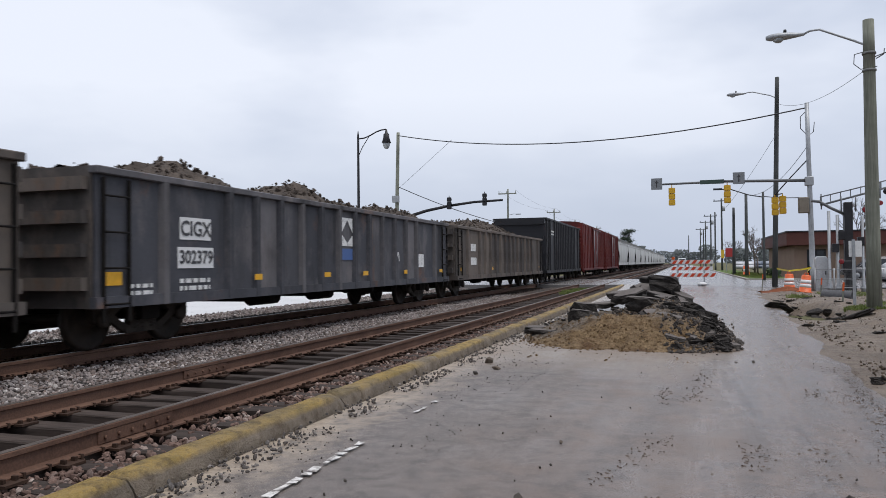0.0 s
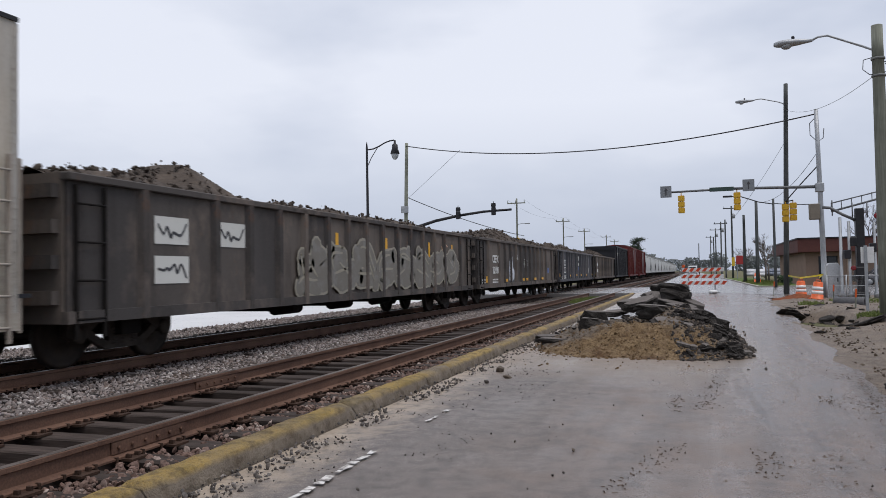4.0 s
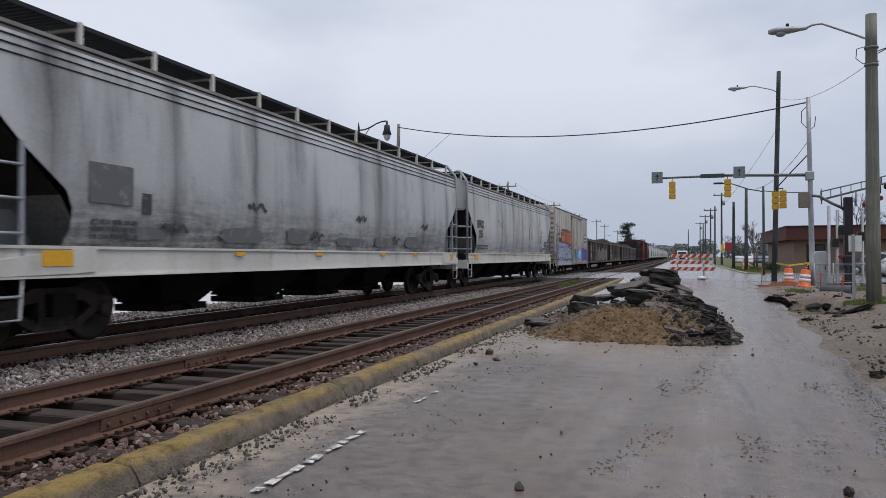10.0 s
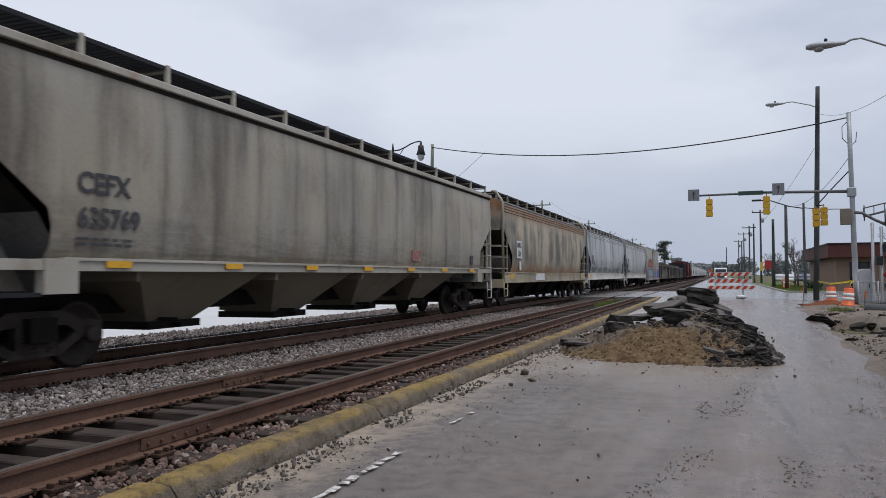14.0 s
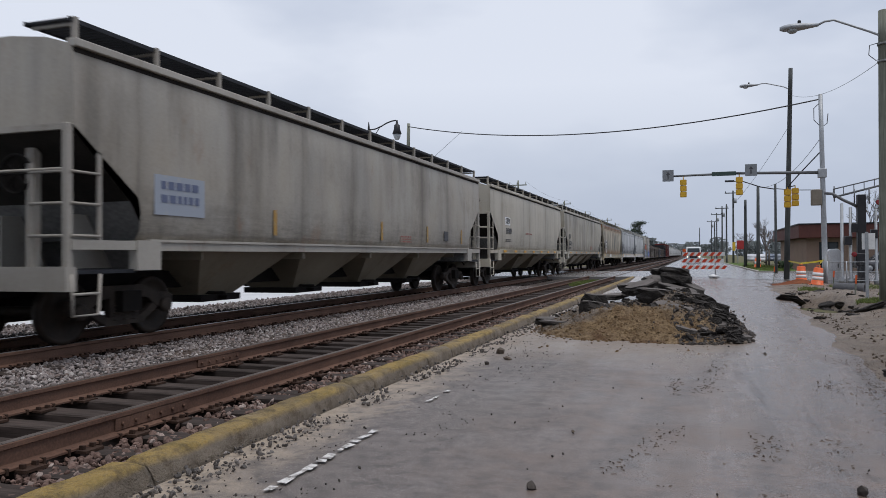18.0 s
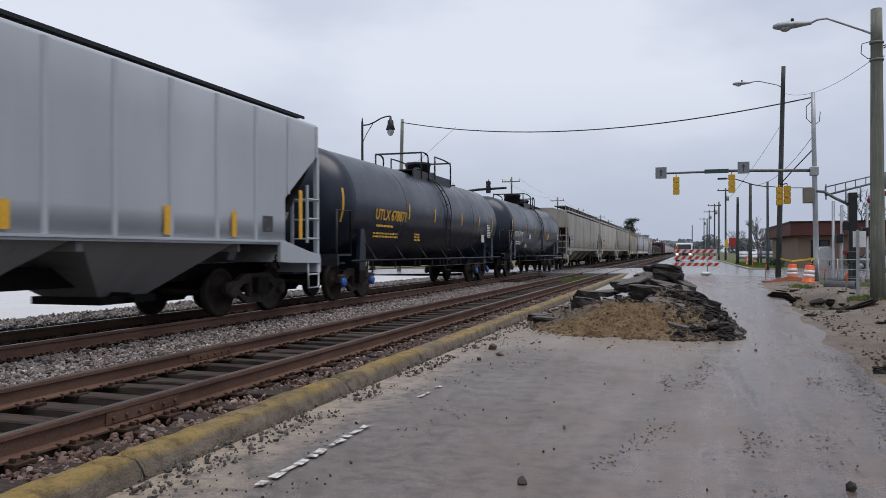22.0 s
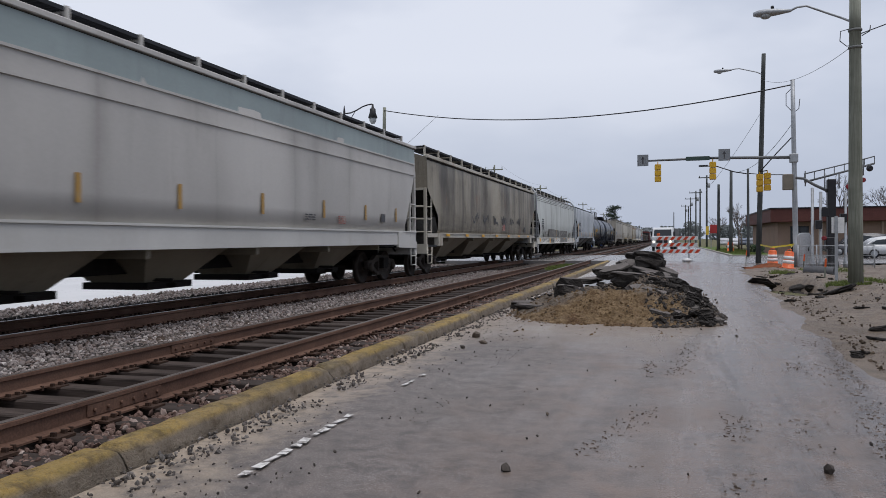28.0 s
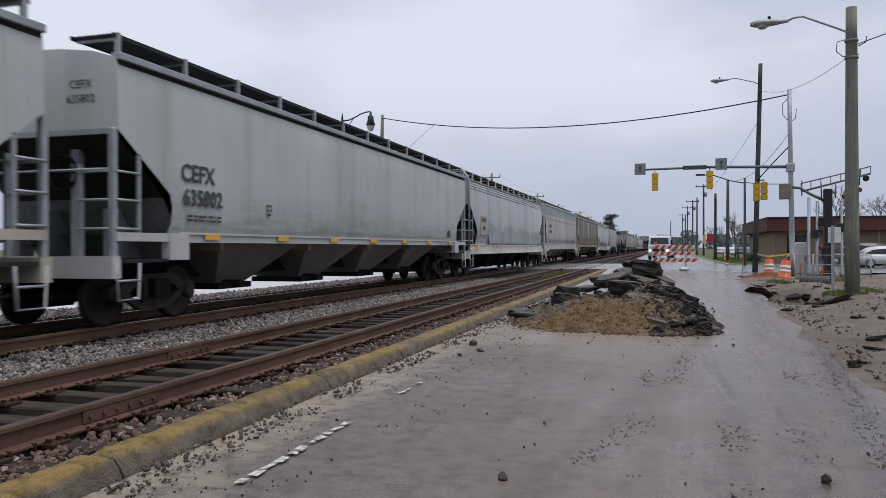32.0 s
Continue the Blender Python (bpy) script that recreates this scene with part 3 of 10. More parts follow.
def lathe(bm, centre, profile, n=20, axis="z", caps=True):
    """A profile of (radius, height) turned round an axis."""
    rings = []
    for r, h in profile:
        ring = []
        for i in range(n):
            t = 2 * math.pi * i / n
            c, s = r * math.cos(t), r * math.sin(t)
            p = {"z": (c, s, h), "y": (s, h, c), "x": (h, c, s)}[axis]
            ring.append(bm.verts.new(Vector(centre) + Vector(p)))
        rings.append(ring)
    for p, q in zip(rings, rings[1:]):
        for i in range(n):
            f = bm.faces.new((p[i], p[(i + 1) % n], q[(i + 1) % n], q[i]))
            f.smooth = True
    if caps and profile[0][0] > 1e-4:
        bm.faces.new(rings[0][::-1])
    if caps and profile[-1][0] > 1e-4:
        bm.faces.new(rings[-1])


def mesh_of(name, bm, material):
    bmesh.ops.remove_doubles(bm, verts=bm.verts[:], dist=1e-5) if len(bm.verts) < 4000 else None
    bmesh.ops.recalc_face_normals(bm, faces=bm.faces[:])
    me = bpy.data.meshes.new(name)
    bm.to_mesh(me)
    bm.free()
    if material is not None:
        me.materials.append(material)
    return me


def part(name, bm, material, parent, label=""):
    """Links a bmesh as one mesh object under a thing or a part."""
    ob = new(name, mesh_of(name, bm, material))
    ob.parent = parent
    if label:
        ob["label"] = label
    return ob


SHARED = {}


def shared(key, name, build, material, parent, m=None, label=""):
    """A part that uses one mesh many times."""
    if key not in SHARED:
        bm = bmesh.new()
        build(bm)
        SHARED[key] = mesh_of(name, bm, material)
    ob = new(name, SHARED[key])
    ob.parent = parent
    if m is not None:
        ob.matrix_basis = m
    if label:
        ob["label"] = label
    return ob


def thing(name, label, category, group="", kind="", at=None):
    ob = new(name)
    ob.empty_display_size = 0.2
    if at is not None:
        ob.matrix_basis = at
    return tagged(ob, label, category, group, kind)


def solid(name, bm, material, label, category="", group="", kind="", at=None):
    """A thing that is one mesh."""
    ob = new(name, mesh_of(name, bm, material))
    if at is not None:
        ob.matrix_basis = at
    return tagged(ob, label, category, group, kind)


def lettering(text, size, material, parent, m, name="marking", label="", bold=0.0):
    """Flat letters of the built-in font, as a mesh."""
    cu = bpy.data.curves.new("letters", "FONT")
    cu.body, cu.size, cu.offset, cu.extrude, cu.resolution_u = text, size, bold, 0.002, 3
    cu.align_x, cu.align_y = "CENTER", "CENTER"
    tmp = new("letters", cu)
    me = bpy.data.meshes.new_from_object(tmp)
    bpy.data.objects.remove(tmp)
    bpy.data.curves.remove(cu)
    me.materials.clear()
    me.materials.append(material)
    ob = new(name, me)
    ob.parent, ob.matrix_basis = parent, m
    if label:
        ob["label"] = label
    return ob


def grid_mesh(name, xs, ys, height, material, keep=None):
    """A sheet over the given stations, at height(x, y)."""
    verts = [(x, y, height(x, y)) for y in ys for x in xs]
    w = len(xs)
    faces = []
    for j in range(len(ys) - 1):
        for i in range(w - 1):
            if keep is None or keep((xs[i] + xs[i + 1]) / 2, (ys[j] + ys[j + 1]) / 2):
                faces.append((j * w + i, j * w + i + 1, (j + 1) * w + i + 1, (j + 1) * w + i))
    me = bpy.data.meshes.new(name)
    me.from_pydata(verts, [], faces)
    me.polygons.foreach_set("use_smooth", [True] * len(faces))
    me.materials.append(material)
    return new(name, me)


def scatter(name, pts, sizes, material, flat=0.65, seed=1):
    """Many small angular stones in one mesh: squashed, turned, with uneven corners."""
    rng = np.random.default_rng(seed)
    k = len(pts)
    g = (1 + 5 ** 0.5) / 2
    base = np.array([(-1, g, 0), (1, g, 0), (-1, -g, 0), (1, -g, 0), (0, -1, g), (0, 1, g), (0, -1, -g), (0, 1, -g), (g, 0, -1), (g, 0, 1), (-g, 0, -1), (-g, 0, 1)], float) * 0.29
    v = np.repeat(base[None], k, 0)
    v *= rng.uniform(0.72, 1.22, (k, 12, 1))
    v *= (np.asarray(sizes)[:, None] * rng.uniform((0.75, 0.75, flat * 0.7), (1.35, 1.35, flat * 1.2), (k, 3)))[:, None, :]
    q = rng.normal(size=(k, 4)) * (0.35, 0.35, 1, 1)
    q[:, 0] += 0.6
    q /= np.linalg.norm(q, axis=1)[:, None]
    a, b, c, d = q.T
    R = np.stack([1 - 2 * (c * c + d * d), 2 * (b * c - a * d), 2 * (b * d + a * c), 2 * (b * c + a * d), 1 - 2 * (b * b + d * d), 2 * (c * d - a * b), 2 * (b * d - a * c), 2 * (c * d + a * b), 1 - 2 * (b * b + c * c)], -1).reshape(k, 3, 3)
    v = np.einsum("kij,knj->kni", R, v) + np.asarray(pts)[:, None, :]
    f = np.array([(0, 11, 5), (0, 5, 1), (0, 1, 7), (0, 7, 10), (0, 10, 11), (1, 5, 9), (5, 11, 4), (11, 10, 2), (10, 7, 6), (7, 1, 8), (3, 9, 4), (3, 4, 2), (3, 2, 6), (3, 6, 8), (3, 8, 9), (4, 9, 5), (2, 4, 11), (6, 2, 10), (8, 6, 7), (9, 8, 1)])
    faces = (f[None] + 12 * np.arange(k)[:, None, None]).reshape(-1, 3)
    me = bpy.data.meshes.new(name)
    me.from_pydata(v.reshape(-1, 3).tolist(), [], faces.tolist())
    me.materials.append(material)
    return new(name, me)

# ---- plan: tracks run along +y, the road lies to their right ----
NEAR_RAILS, FAR_RAILS = (-4.366, -5.871), (-8.387, -9.892)
NEAR_TOP, FAR_TOP = 0.16, 0.18
CROSS0, CROSS1 = 45.0, 60.0
KERB_FACE = -3.17


def nz(x, y, s, seed=0.0):
    return noise.noise(Vector((x * s + seed, y * s - seed, seed * 1.7)))


def steps(a, b, k):
    return [a + (b - a) * i / k for i in range(k + 1)]


def verge(y):
    """Where the broken right edge of the road runs."""
    return 1.75 + 0.043 * y + 0.16 * nz(y, 0, 0.9, 5.0) + 0.07 * nz(y, 3, 3.1, 2.0)


def rise(x, y):
    """The street climbs gently to the rails at the crossing."""
    t = min(1.0, max(0.0, (x + 1.0 + 0.0) / 6.0))
    s = min(1.0, max(0.0, (y - 38.0) / 7.0)) * min(1.0, max(0.0, (70.0 - y) / 8.0))
    return 0.13 * (1 - t * t * (3 - 2 * t)) * s * s


def shoulder_height(x, y):
    e = x - verge(y)
    bank = 0.22 * math.exp(-((x - 5.6) / 1.3) ** 2 - ((y - 18) / 5.0) ** 2) + 0.16 * math.exp(-((x - 4.6) / 0.8) ** 2 - ((y - 27) / 4) ** 2)
    z = -0.03 + min(1, max(0, e)) * (0.03 + 0.10 * nz(x, y, 0.45, 1) + 0.07 * nz(x, y, 1.7, 4) + 0.05 * nz(x, y, 4.0, 7) + 0.02 * nz(x, y, 9.0, 2)) + bank * min(1, max(0, e))
    d = ((x - 3.45) / 0.62) ** 4 + ((y - 23.2) / 2.7) ** 4
    z -= 0.55 * math.exp(-d * d)
    if y > 36:
        z -= 0.10 * min(1, (y - 36) / 4)
    return z


def build_ground():
    far = grid_mesh("ground", [-2500, -400, -120, -40, -13, 0, 20, 60, 150, 500, 2500], [-1500, -200, -60, 0, 60, 130, 250, 500, 1000, 2800],
                    lambda x, y: -0.30, FIELD)
    tagged(far, "flat rough ground with winter grass reaching the horizon", kind="structure")
    us = steps(0, 1, 26)
    ys = steps(-12, 46, 150)
    verts, faces = [], []
    for y in ys:
        e = verge(y) if y < 40 else verge(40) + (y - 40) * 1.5
        for u in us:
            x = KERB_FACE + 0.06 + u * (e - KERB_FACE - 0.06)
            edge = max(0.0, (u - 0.93) / 0.07)
            verts.append((x, y, rise(x, y) + 0.012 * nz(x, y, 0.5) - 0.05 * edge + (0.02 * nz(x, y, 4.0, 3) * edge)))
    w = len(us)
    for j in range(len(ys) - 1):
        for i in range(w - 1):
            faces.append((j * w + i, j * w + i + 1, (j + 1) * w + i + 1, (j + 1) * w + i))
    me = bpy.data.meshes.new("road")
    me.from_pydata(verts, [], faces)
    me.polygons.foreach_set("use_smooth", [True] * len(faces))
    me.materials.append(ASPHALT)
    tagged(new("road", me), "wet grey asphalt road smeared with tan mud and sand", kind="structure")
    st = grid_mesh("street", [-90, -40, -20, -13.2], [CROSS0 - 1, 52, CROSS1], lambda x, y: 0.12 if x > -14 else -0.02, STREET)
    tagged(st, "wet asphalt cross street beyond the tracks", kind="structure")
    st = grid_mesh("street_right", steps(-3.1, 70, 60), steps(CROSS0 - 0.6, CROSS1 + 2, 14), lambda x, y: rise(x, y) + 0.004, STREET)
    tagged(st, "wet grey asphalt cross street at the level crossing", kind="structure")
    st = grid_mesh("road_far", steps(-3.1, 4.7, 10), [CROSS1 + 1.9, 66, 72, 80, 100, 150, 250, 500, 900], lambda x, y: rise(x, y) + 0.002, STREET)
    tagged(st, "asphalt road running on beside the tracks", kind="structure")
    sh = grid_mesh("pavement", steps(1.2, 16, 74), steps(-12, 45, 190), shoulder_height, MUD, lambda x, y: x > verge(y) - 0.25)
    tagged(sh, "dug-up muddy verge with ruts and a trench", kind="structure")
    sh = grid_mesh("pavement_far", [16, 22, 30, 60, 120], [-12, 0, 20, 44.6], lambda x, y: -0.05, MUD)
    tagged(sh, "muddy open ground beside the road", kind="structure")
    lot = grid_mesh("pavement_lot", [-90, -60, -30, -20, -14.0], [-60, -20, 0, 20, CROSS0 - 1], lambda x, y: -0.06, LOT)
    tagged(lot, "pale wet concrete yard beyond the tracks", kind="structure")
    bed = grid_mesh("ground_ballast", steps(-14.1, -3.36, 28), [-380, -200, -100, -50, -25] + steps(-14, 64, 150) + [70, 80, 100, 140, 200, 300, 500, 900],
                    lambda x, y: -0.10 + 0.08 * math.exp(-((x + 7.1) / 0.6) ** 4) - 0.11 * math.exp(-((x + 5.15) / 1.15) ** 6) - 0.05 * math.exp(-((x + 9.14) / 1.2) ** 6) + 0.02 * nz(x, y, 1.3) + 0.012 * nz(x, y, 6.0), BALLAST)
    tagged(bed, "grey crushed-stone ballast bed under both tracks", kind="structure")
    # grass strip and kerb beyond the street
    gs = grid_mesh("ground_grass", steps(4.9, 8.2, 6), steps(62.2, 130, 20), lambda x, y: 0.06 + 0.03 * nz(x, y, 0.8), GRASS)
    tagged(gs, "green grass strip beside the far road", kind="structure")
    bm = bmesh.new()
    box(bm, 4.72, 4.9, 62, 130, -0.2, 0.11)
    box(bm, 4.9, 30, 62.0, 62.2, -0.2, 0.11)
    solid("kerb_far", bm, KERB_PLAIN, "pale concrete kerb beyond the cross street", kind="structure")
    bm = bmesh.new()
    for a, b in ((-13.2, -9.97), (-9.80, -8.47), (-8.30, -5.955), (-5.785, -4.45), (-4.28, -3.08)):
        box(bm, a, b, CROSS0, CROSS1, -0.2, 0.145)
    bevel_all(bm, 0.015)
    solid("street_crossing", bm, STREET, "asphalt and timber level crossing deck around the rails", kind="structure")


def rail_outline(x, top):
    h = 0.035
    return [(x - 0.075, top - 0.18), (x + 0.075, top - 0.18), (x + 0.075, top - 0.165), (x + 0.012, top - 0.145), (x + 0.009, top - 0.05),
            (x + h, top - 0.038), (x + h, top - 0.006), (x + h - 0.006, top), (x - h + 0.006, top), (x - h, top - 0.006), (x - h, top - 0.038),
            (x - 0.009, top - 0.05), (x - 0.012, top - 0.145), (x - 0.075, top - 0.165)]


FASTEN = surface("dark_rusty_plates", (0.026, 0.015, 0.011), (0.065, 0.037, 0.025), 4.0, 50, 0.85, 0.0, 0.3, 0.01, 0.0, 0.2)


def build_track(name, rails, top, label, ties):
    track = thing(name, label, "railway track")
    for x in rails:
        bm = bmesh.new()
        prism(bm, rail_outline(x, top), -380, 900)
        r = part("rail", bm, RAIL_SIDE, track, "rust-brown steel rail")
        bm = bmesh.new()
        box(bm, x - 0.030, x + 0.030, -380, 900, top - 0.002, top + 0.003)
        part("running_surface", bm, RAIL_TOP, r, "polished rail head")
    mid = sum(rails) / 2
    rng = random.Random(len(name))
    y, k = -10.0, 0
    far_bm = bmesh.new()
    while y < 230:
        if not CROSS0 - 0.2 < y < CROSS1 + 0.2:
            m = pose(mid + rng.uniform(-0.07, 0.07), y + rng.uniform(-0.05, 0.05), top - 0.195 + rng.uniform(-0.012, 0.004), rng.uniform(-1.2, 1.2), rng.uniform(-0.6, 0.6), rng.uniform(-1.8, 1.8))
            if k < ties:
                v = k % 4

                def tie(bm, v=v):
                    r2 = random.Random(v)
                    box(bm, -1.30 - 0.05 * r2.random(), 1.30 + 0.05 * r2.random(), -0.115, 0.115, -0.17, 0.0)
                    bevel_all(bm, 0.012)
                    for q in bm.verts:
                        q.co += Vector((0, r2.uniform(-0.008, 0.008), r2.uniform(-0.008, 0.008)))
                shared(("tie", v), "tie", tie, TIE, track, m)
                k += 1
            else:
                box(far_bm, -1.3, 1.3, -0.11, 0.11, -0.17, 0, m)
        y += 0.52
    t = part("tie_rest", far_bm, TIE, track)
    tagged(t, kind="stuff")
    # tie plates, spikes and rail anchors
    bm = bmesh.new()
    y = -8.0
    while y < 42:
        for x in rails:
            box(bm, x - 0.17, x + 0.17, y - 0.09, y + 0.09, top - 0.198, top - 0.178)
            for sx in (-0.10, 0.10):
                for sy in (-0.05, 0.05):
                    box(bm, x + sx - 0.02, x + sx + 0.02, y + sy - 0.012, y + sy + 0.012, top - 0.18, top - 0.148)
            for sy in (-0.15, 0.15):
                box(bm, x - 0.082, x + 0.082, y + sy - 0.011, y + sy + 0.011, top - 0.20, top - 0.155)
        y += 0.52
    t = part("fastening", bm, FASTEN, track, "rusty tie plates, spikes and rail anchors")
    tagged(t, kind="stuff")
    return track


def joint_bars(track, rails, top):
    for x, y in ((rails[0], 5.3), (rails[1], 8.4), (rails[0], 17.2)):
        for sx in (-1, 1):
            bm = bmesh.new()
            box(bm, x + sx * 0.012, x + sx * 0.03, y - 0.45, y + 0.45, top - 0.145, top - 0.045)
            bevel_all(bm, 0.006)
            for i in range(6):
                yy = y - 0.38 + i * 0.152
                bar(bm, (x + sx * 0.03, yy, top - 0.095), (x + sx * 0.055, yy, top - 0.095), 0.017, 6)
            part("joint_bar", bm, RAIL_SIDE, track, "bolted rusty rail joint bar")


def build_kerb():
    kerb = thing("kerb", "worn yellow-painted concrete kerb with mossy weathered segments", kind="structure", category="")
    cuts = [-10.4, -7.3, -4.9, -2.2, 0.82, 3.83, 6.84, 8.93, 9.9, 12.9, 15.9, 18.9, 21.9, 24.9, 27.9, 30.9, 33.9, 36.9, 39.9, 42.9, 46.2]
    rng = random.Random(3)
    for a, b in zip(cuts, cuts[1:]):
        bm = bmesh.new()
        out = [(KERB_FACE + 0.07, -0.2), (KERB_FACE + 0.03, 0.0), (KERB_FACE + 0.012, 0.085), (KERB_FACE - 0.008, 0.126), (KERB_FACE - 0.032, 0.141),
               (KERB_FACE - 0.12, 0.145), (KERB_FACE - 0.205, 0.140), (KERB_FACE - 0.232, 0.115), (KERB_FACE - 0.245, -0.2)]
        n = max(6, int((b - a) / (0.07 if b < 13 else 0.2)))
        rings = []
        for j in range(n + 1):
            y = a + 0.008 + (b - a - 0.016) * j / n
            end = 0.03 if j in (0, n) else 0.0
            chip = max(0.0, nz(y, 1.0, 1.7, 4) - 0.25) * 0.07
            rings.append([bm.verts.new((x + 0.016 * nz(y, x, 2.2, i) + 0.010 * nz(y, i, 6.5, 3) - chip * (i in (2, 3)), y, z - end * (z > 0) + (0.012 * nz(y, i, 3.0, 9) + 0.007 * nz(y, i, 8.0, 2) - chip * (i in (3, 4))) * (z > 0))) for i, (x, z) in enumerate(out)])
        k = len(out)
        for p, q in zip(rings, rings[1:]):
            for i in range(k - 1):
                bm.faces.new((p[i], q[i], q[i + 1], p[i + 1])).smooth = True
        bm.faces.new(rings[0])
        bm.faces.new(rings[-1][::-1])
        ob = part("kerb_segment", bm, KERB, kerb)


def build_stones():
    rng = np.random.default_rng(4)

    def strip(name, x0, x1, y0, y1, count, size, z, mat, label, seed, flat=0.7):
        x, y = rng.uniform(x0, x1, count), y0 + (y1 - y0) * rng.uniform(0, 1, count) ** 1.5
        sizes = size * rng.uniform(0.6, 1.35, count)
        if name.startswith(("crumbs", "grit")):
            keep = np.array([nz(a, b, 1.4, 7) + 0.6 * nz(a, b, 5.0, 2) + 0.5 * (-2.6 - a) > -0.1 for a, b in zip(x, y)])
            x, y, sizes = x[keep], y[keep], sizes[keep] * rng.uniform(0.4, 1.6, keep.sum())
            count = len(x)
        ob = scatter(name, np.stack([x, y, z + rng.uniform(-0.01, 0.03, count)], -1), sizes, mat, flat, seed)
        tagged(ob, label, "gravel", kind="stuff")

    strip("ballast_between_tracks", -8.3, -5.95, 3.5, 34, 19000, 0.052, -0.045, STONES, "grey crushed-stone ballast between the two tracks", 5)
    strip("ballast_in_near_track", -5.80, -4.42, 2.5, 30, 6000, 0.05, -0.185, BROWN_STONES, "brown rust-stained ballast low between the ties", 6)
    strip("ballast_by_kerb", -4.30, -3.43, 2.0, 34, 7500, 0.05, -0.075, BROWN_STONES, "brown and grey ballast heaped behind the kerb", 7)
    strip("ballast_in_far_track", -9.8, -8.47, 4.0, 34, 6000, 0.06, -0.06, SHADED_OILY_STONES, "oily ballast between the far rails, blackened by painted shade", 8)
    strip("ballast_beyond", -14.0, -12.1, 6.0, 44, 7000, 0.06, -0.06, STONES, "grey ballast beyond the far track", 9)
    strip("oily_shoulder", -12.2, -9.98, 5.0, 40, 7000, 0.06, -0.06, SHADED_OILY_STONES, "oily ballast beside the far rail, blackened by painted shade", 19)
    strip("crumbs_by_kerb", -3.13, -2.80, 2.4, 26, 1900, 0.024, 0.006, GREY_CRUMBS, "dark asphalt crumbs along the foot of the kerb", 10)
    strip("grit_on_road", -3.0, -0.9, 2.4, 24, 4200, 0.010, 0.003, RUBBLE, "scattered grit on the road", 11)
    strip("pebbles_on_road", -2.8, 2.0, 3.0, 22, 110, 0.018, 0.004, RUBBLE, "sparse pebbles lying on the road", 12)
    # tyre prints: rows of small flat lugs of mud pressed up along the wheel tracks, and crumbs beside them
    r = random.Random(12)
    lugs, pts, sizes = bmesh.new(), [], []
    tracks = (([(0.39, 4.2), (0.46, 5.4), (0.54, 6.7)], 0.07, 0.85), ([(1.28, 6.5), (1.58, 8.9), (1.95, 11.8)], 0.12, 0.45), ([(1.36, 5.2), (1.58, 7.0), (1.88, 9.4), (2.1, 11.5)], 0.10, 0.9),
              ([(0.80, 4.8), (1.02, 6.5), (1.37, 9.2)], 0.10, 0.4), ([(-0.74, 4.1), (-0.50, 5.0), (-0.23, 5.9), (0.13, 8.4), (0.36, 10.8)], 0.09, 0.6), ([(-0.18, 6.5), (-0.18, 9.1)], 0.07, 0.5), ([(-0.28, 4.25), (-0.15, 4.9)], 0.06, 0.9))
    for line, w, full in tracks:
        for (xa, ya), (xb, yb) in zip(line, line[1:]):
            y = ya
            while y < yb:
                t = (y - ya) / (yb - ya)
                cx = xa + (xb - xa) * t
                if nz(y, xa, 1.1, 3) + 0.5 * nz(y, xb, 4.0, 6) > 0.50 - full:
                    for side in (-1, 1):
                        if r.random() > 0.22 + 0.42 * full:
                            continue
                        a0 = w * r.uniform(0.0, 0.9)
                        a1 = a0 + r.uniform(0.010, 0.030)
                        ang, hw, h = r.uniform(0.2, 0.9), r.uniform(0.004, 0.010), r.uniform(0.002, 0.005)
                        p = [Vector((cx + side * q, y + ang * q, 0.0)) for q in (a0, (a0 + a1) / 2, a1)]
                        base = rise(cx, y) + 0.012 * nz(cx, y, 0.5) + 0.001
                        vs = []
                        for q in p:
                            k = r.uniform(0.6, 1.2)
                            vs.append([lugs.verts.new((q.x + r.gauss(0, 0.003), q.y + d * hw * k, base + z * h * k)) for d, z in ((-1.3, -0.3), (-0.5, 1), (0.5, 0.9), (1.3, -0.3))])
                        for u, v in zip(vs, vs[1:]):
                            for i in range(3):
                                lugs.faces.new((u[i], u[i + 1], v[i + 1], v[i]))
                    for _ in range(3):
                        pts.append((cx + r.gauss(0, w * 0.9), y + r.gauss(0, 0.03), 0.004))
                        sizes.append(0.004 + 0.014 * r.random() ** 2)
                y += r.uniform(0.04, 0.075)
    ob = new("tread_prints", mesh_of("tread_prints", lugs, TREAD_MUD))
    tagged(ob, "broken rows of mud lugs pressed up by tyre treads", "mud", kind="stuff")
    ob = scatter("tread_mud", pts, sizes, TREAD_MUD, 0.5, 15)
    tagged(ob, "dark mud clods left by tyre treads", "mud", kind="stuff")
    pts = np.array([(-0.92, 4.40, 0.02), (0.91, 4.85, 0.025), (-0.9, 5.9, 0.01), (-2.5, 9.3, 0.02), (-2.35, 9.8, 0.02), (-2.6, 10.4, 0.03)])
    ob = scatter("loose_stones", pts, [0.055, 0.075, 0.03, 0.06, 0.09, 0.13], RUBBLE, 0.8, 13)
    tagged(ob, "few dark loose stones lying on the wet road", "stone", kind="stuff")


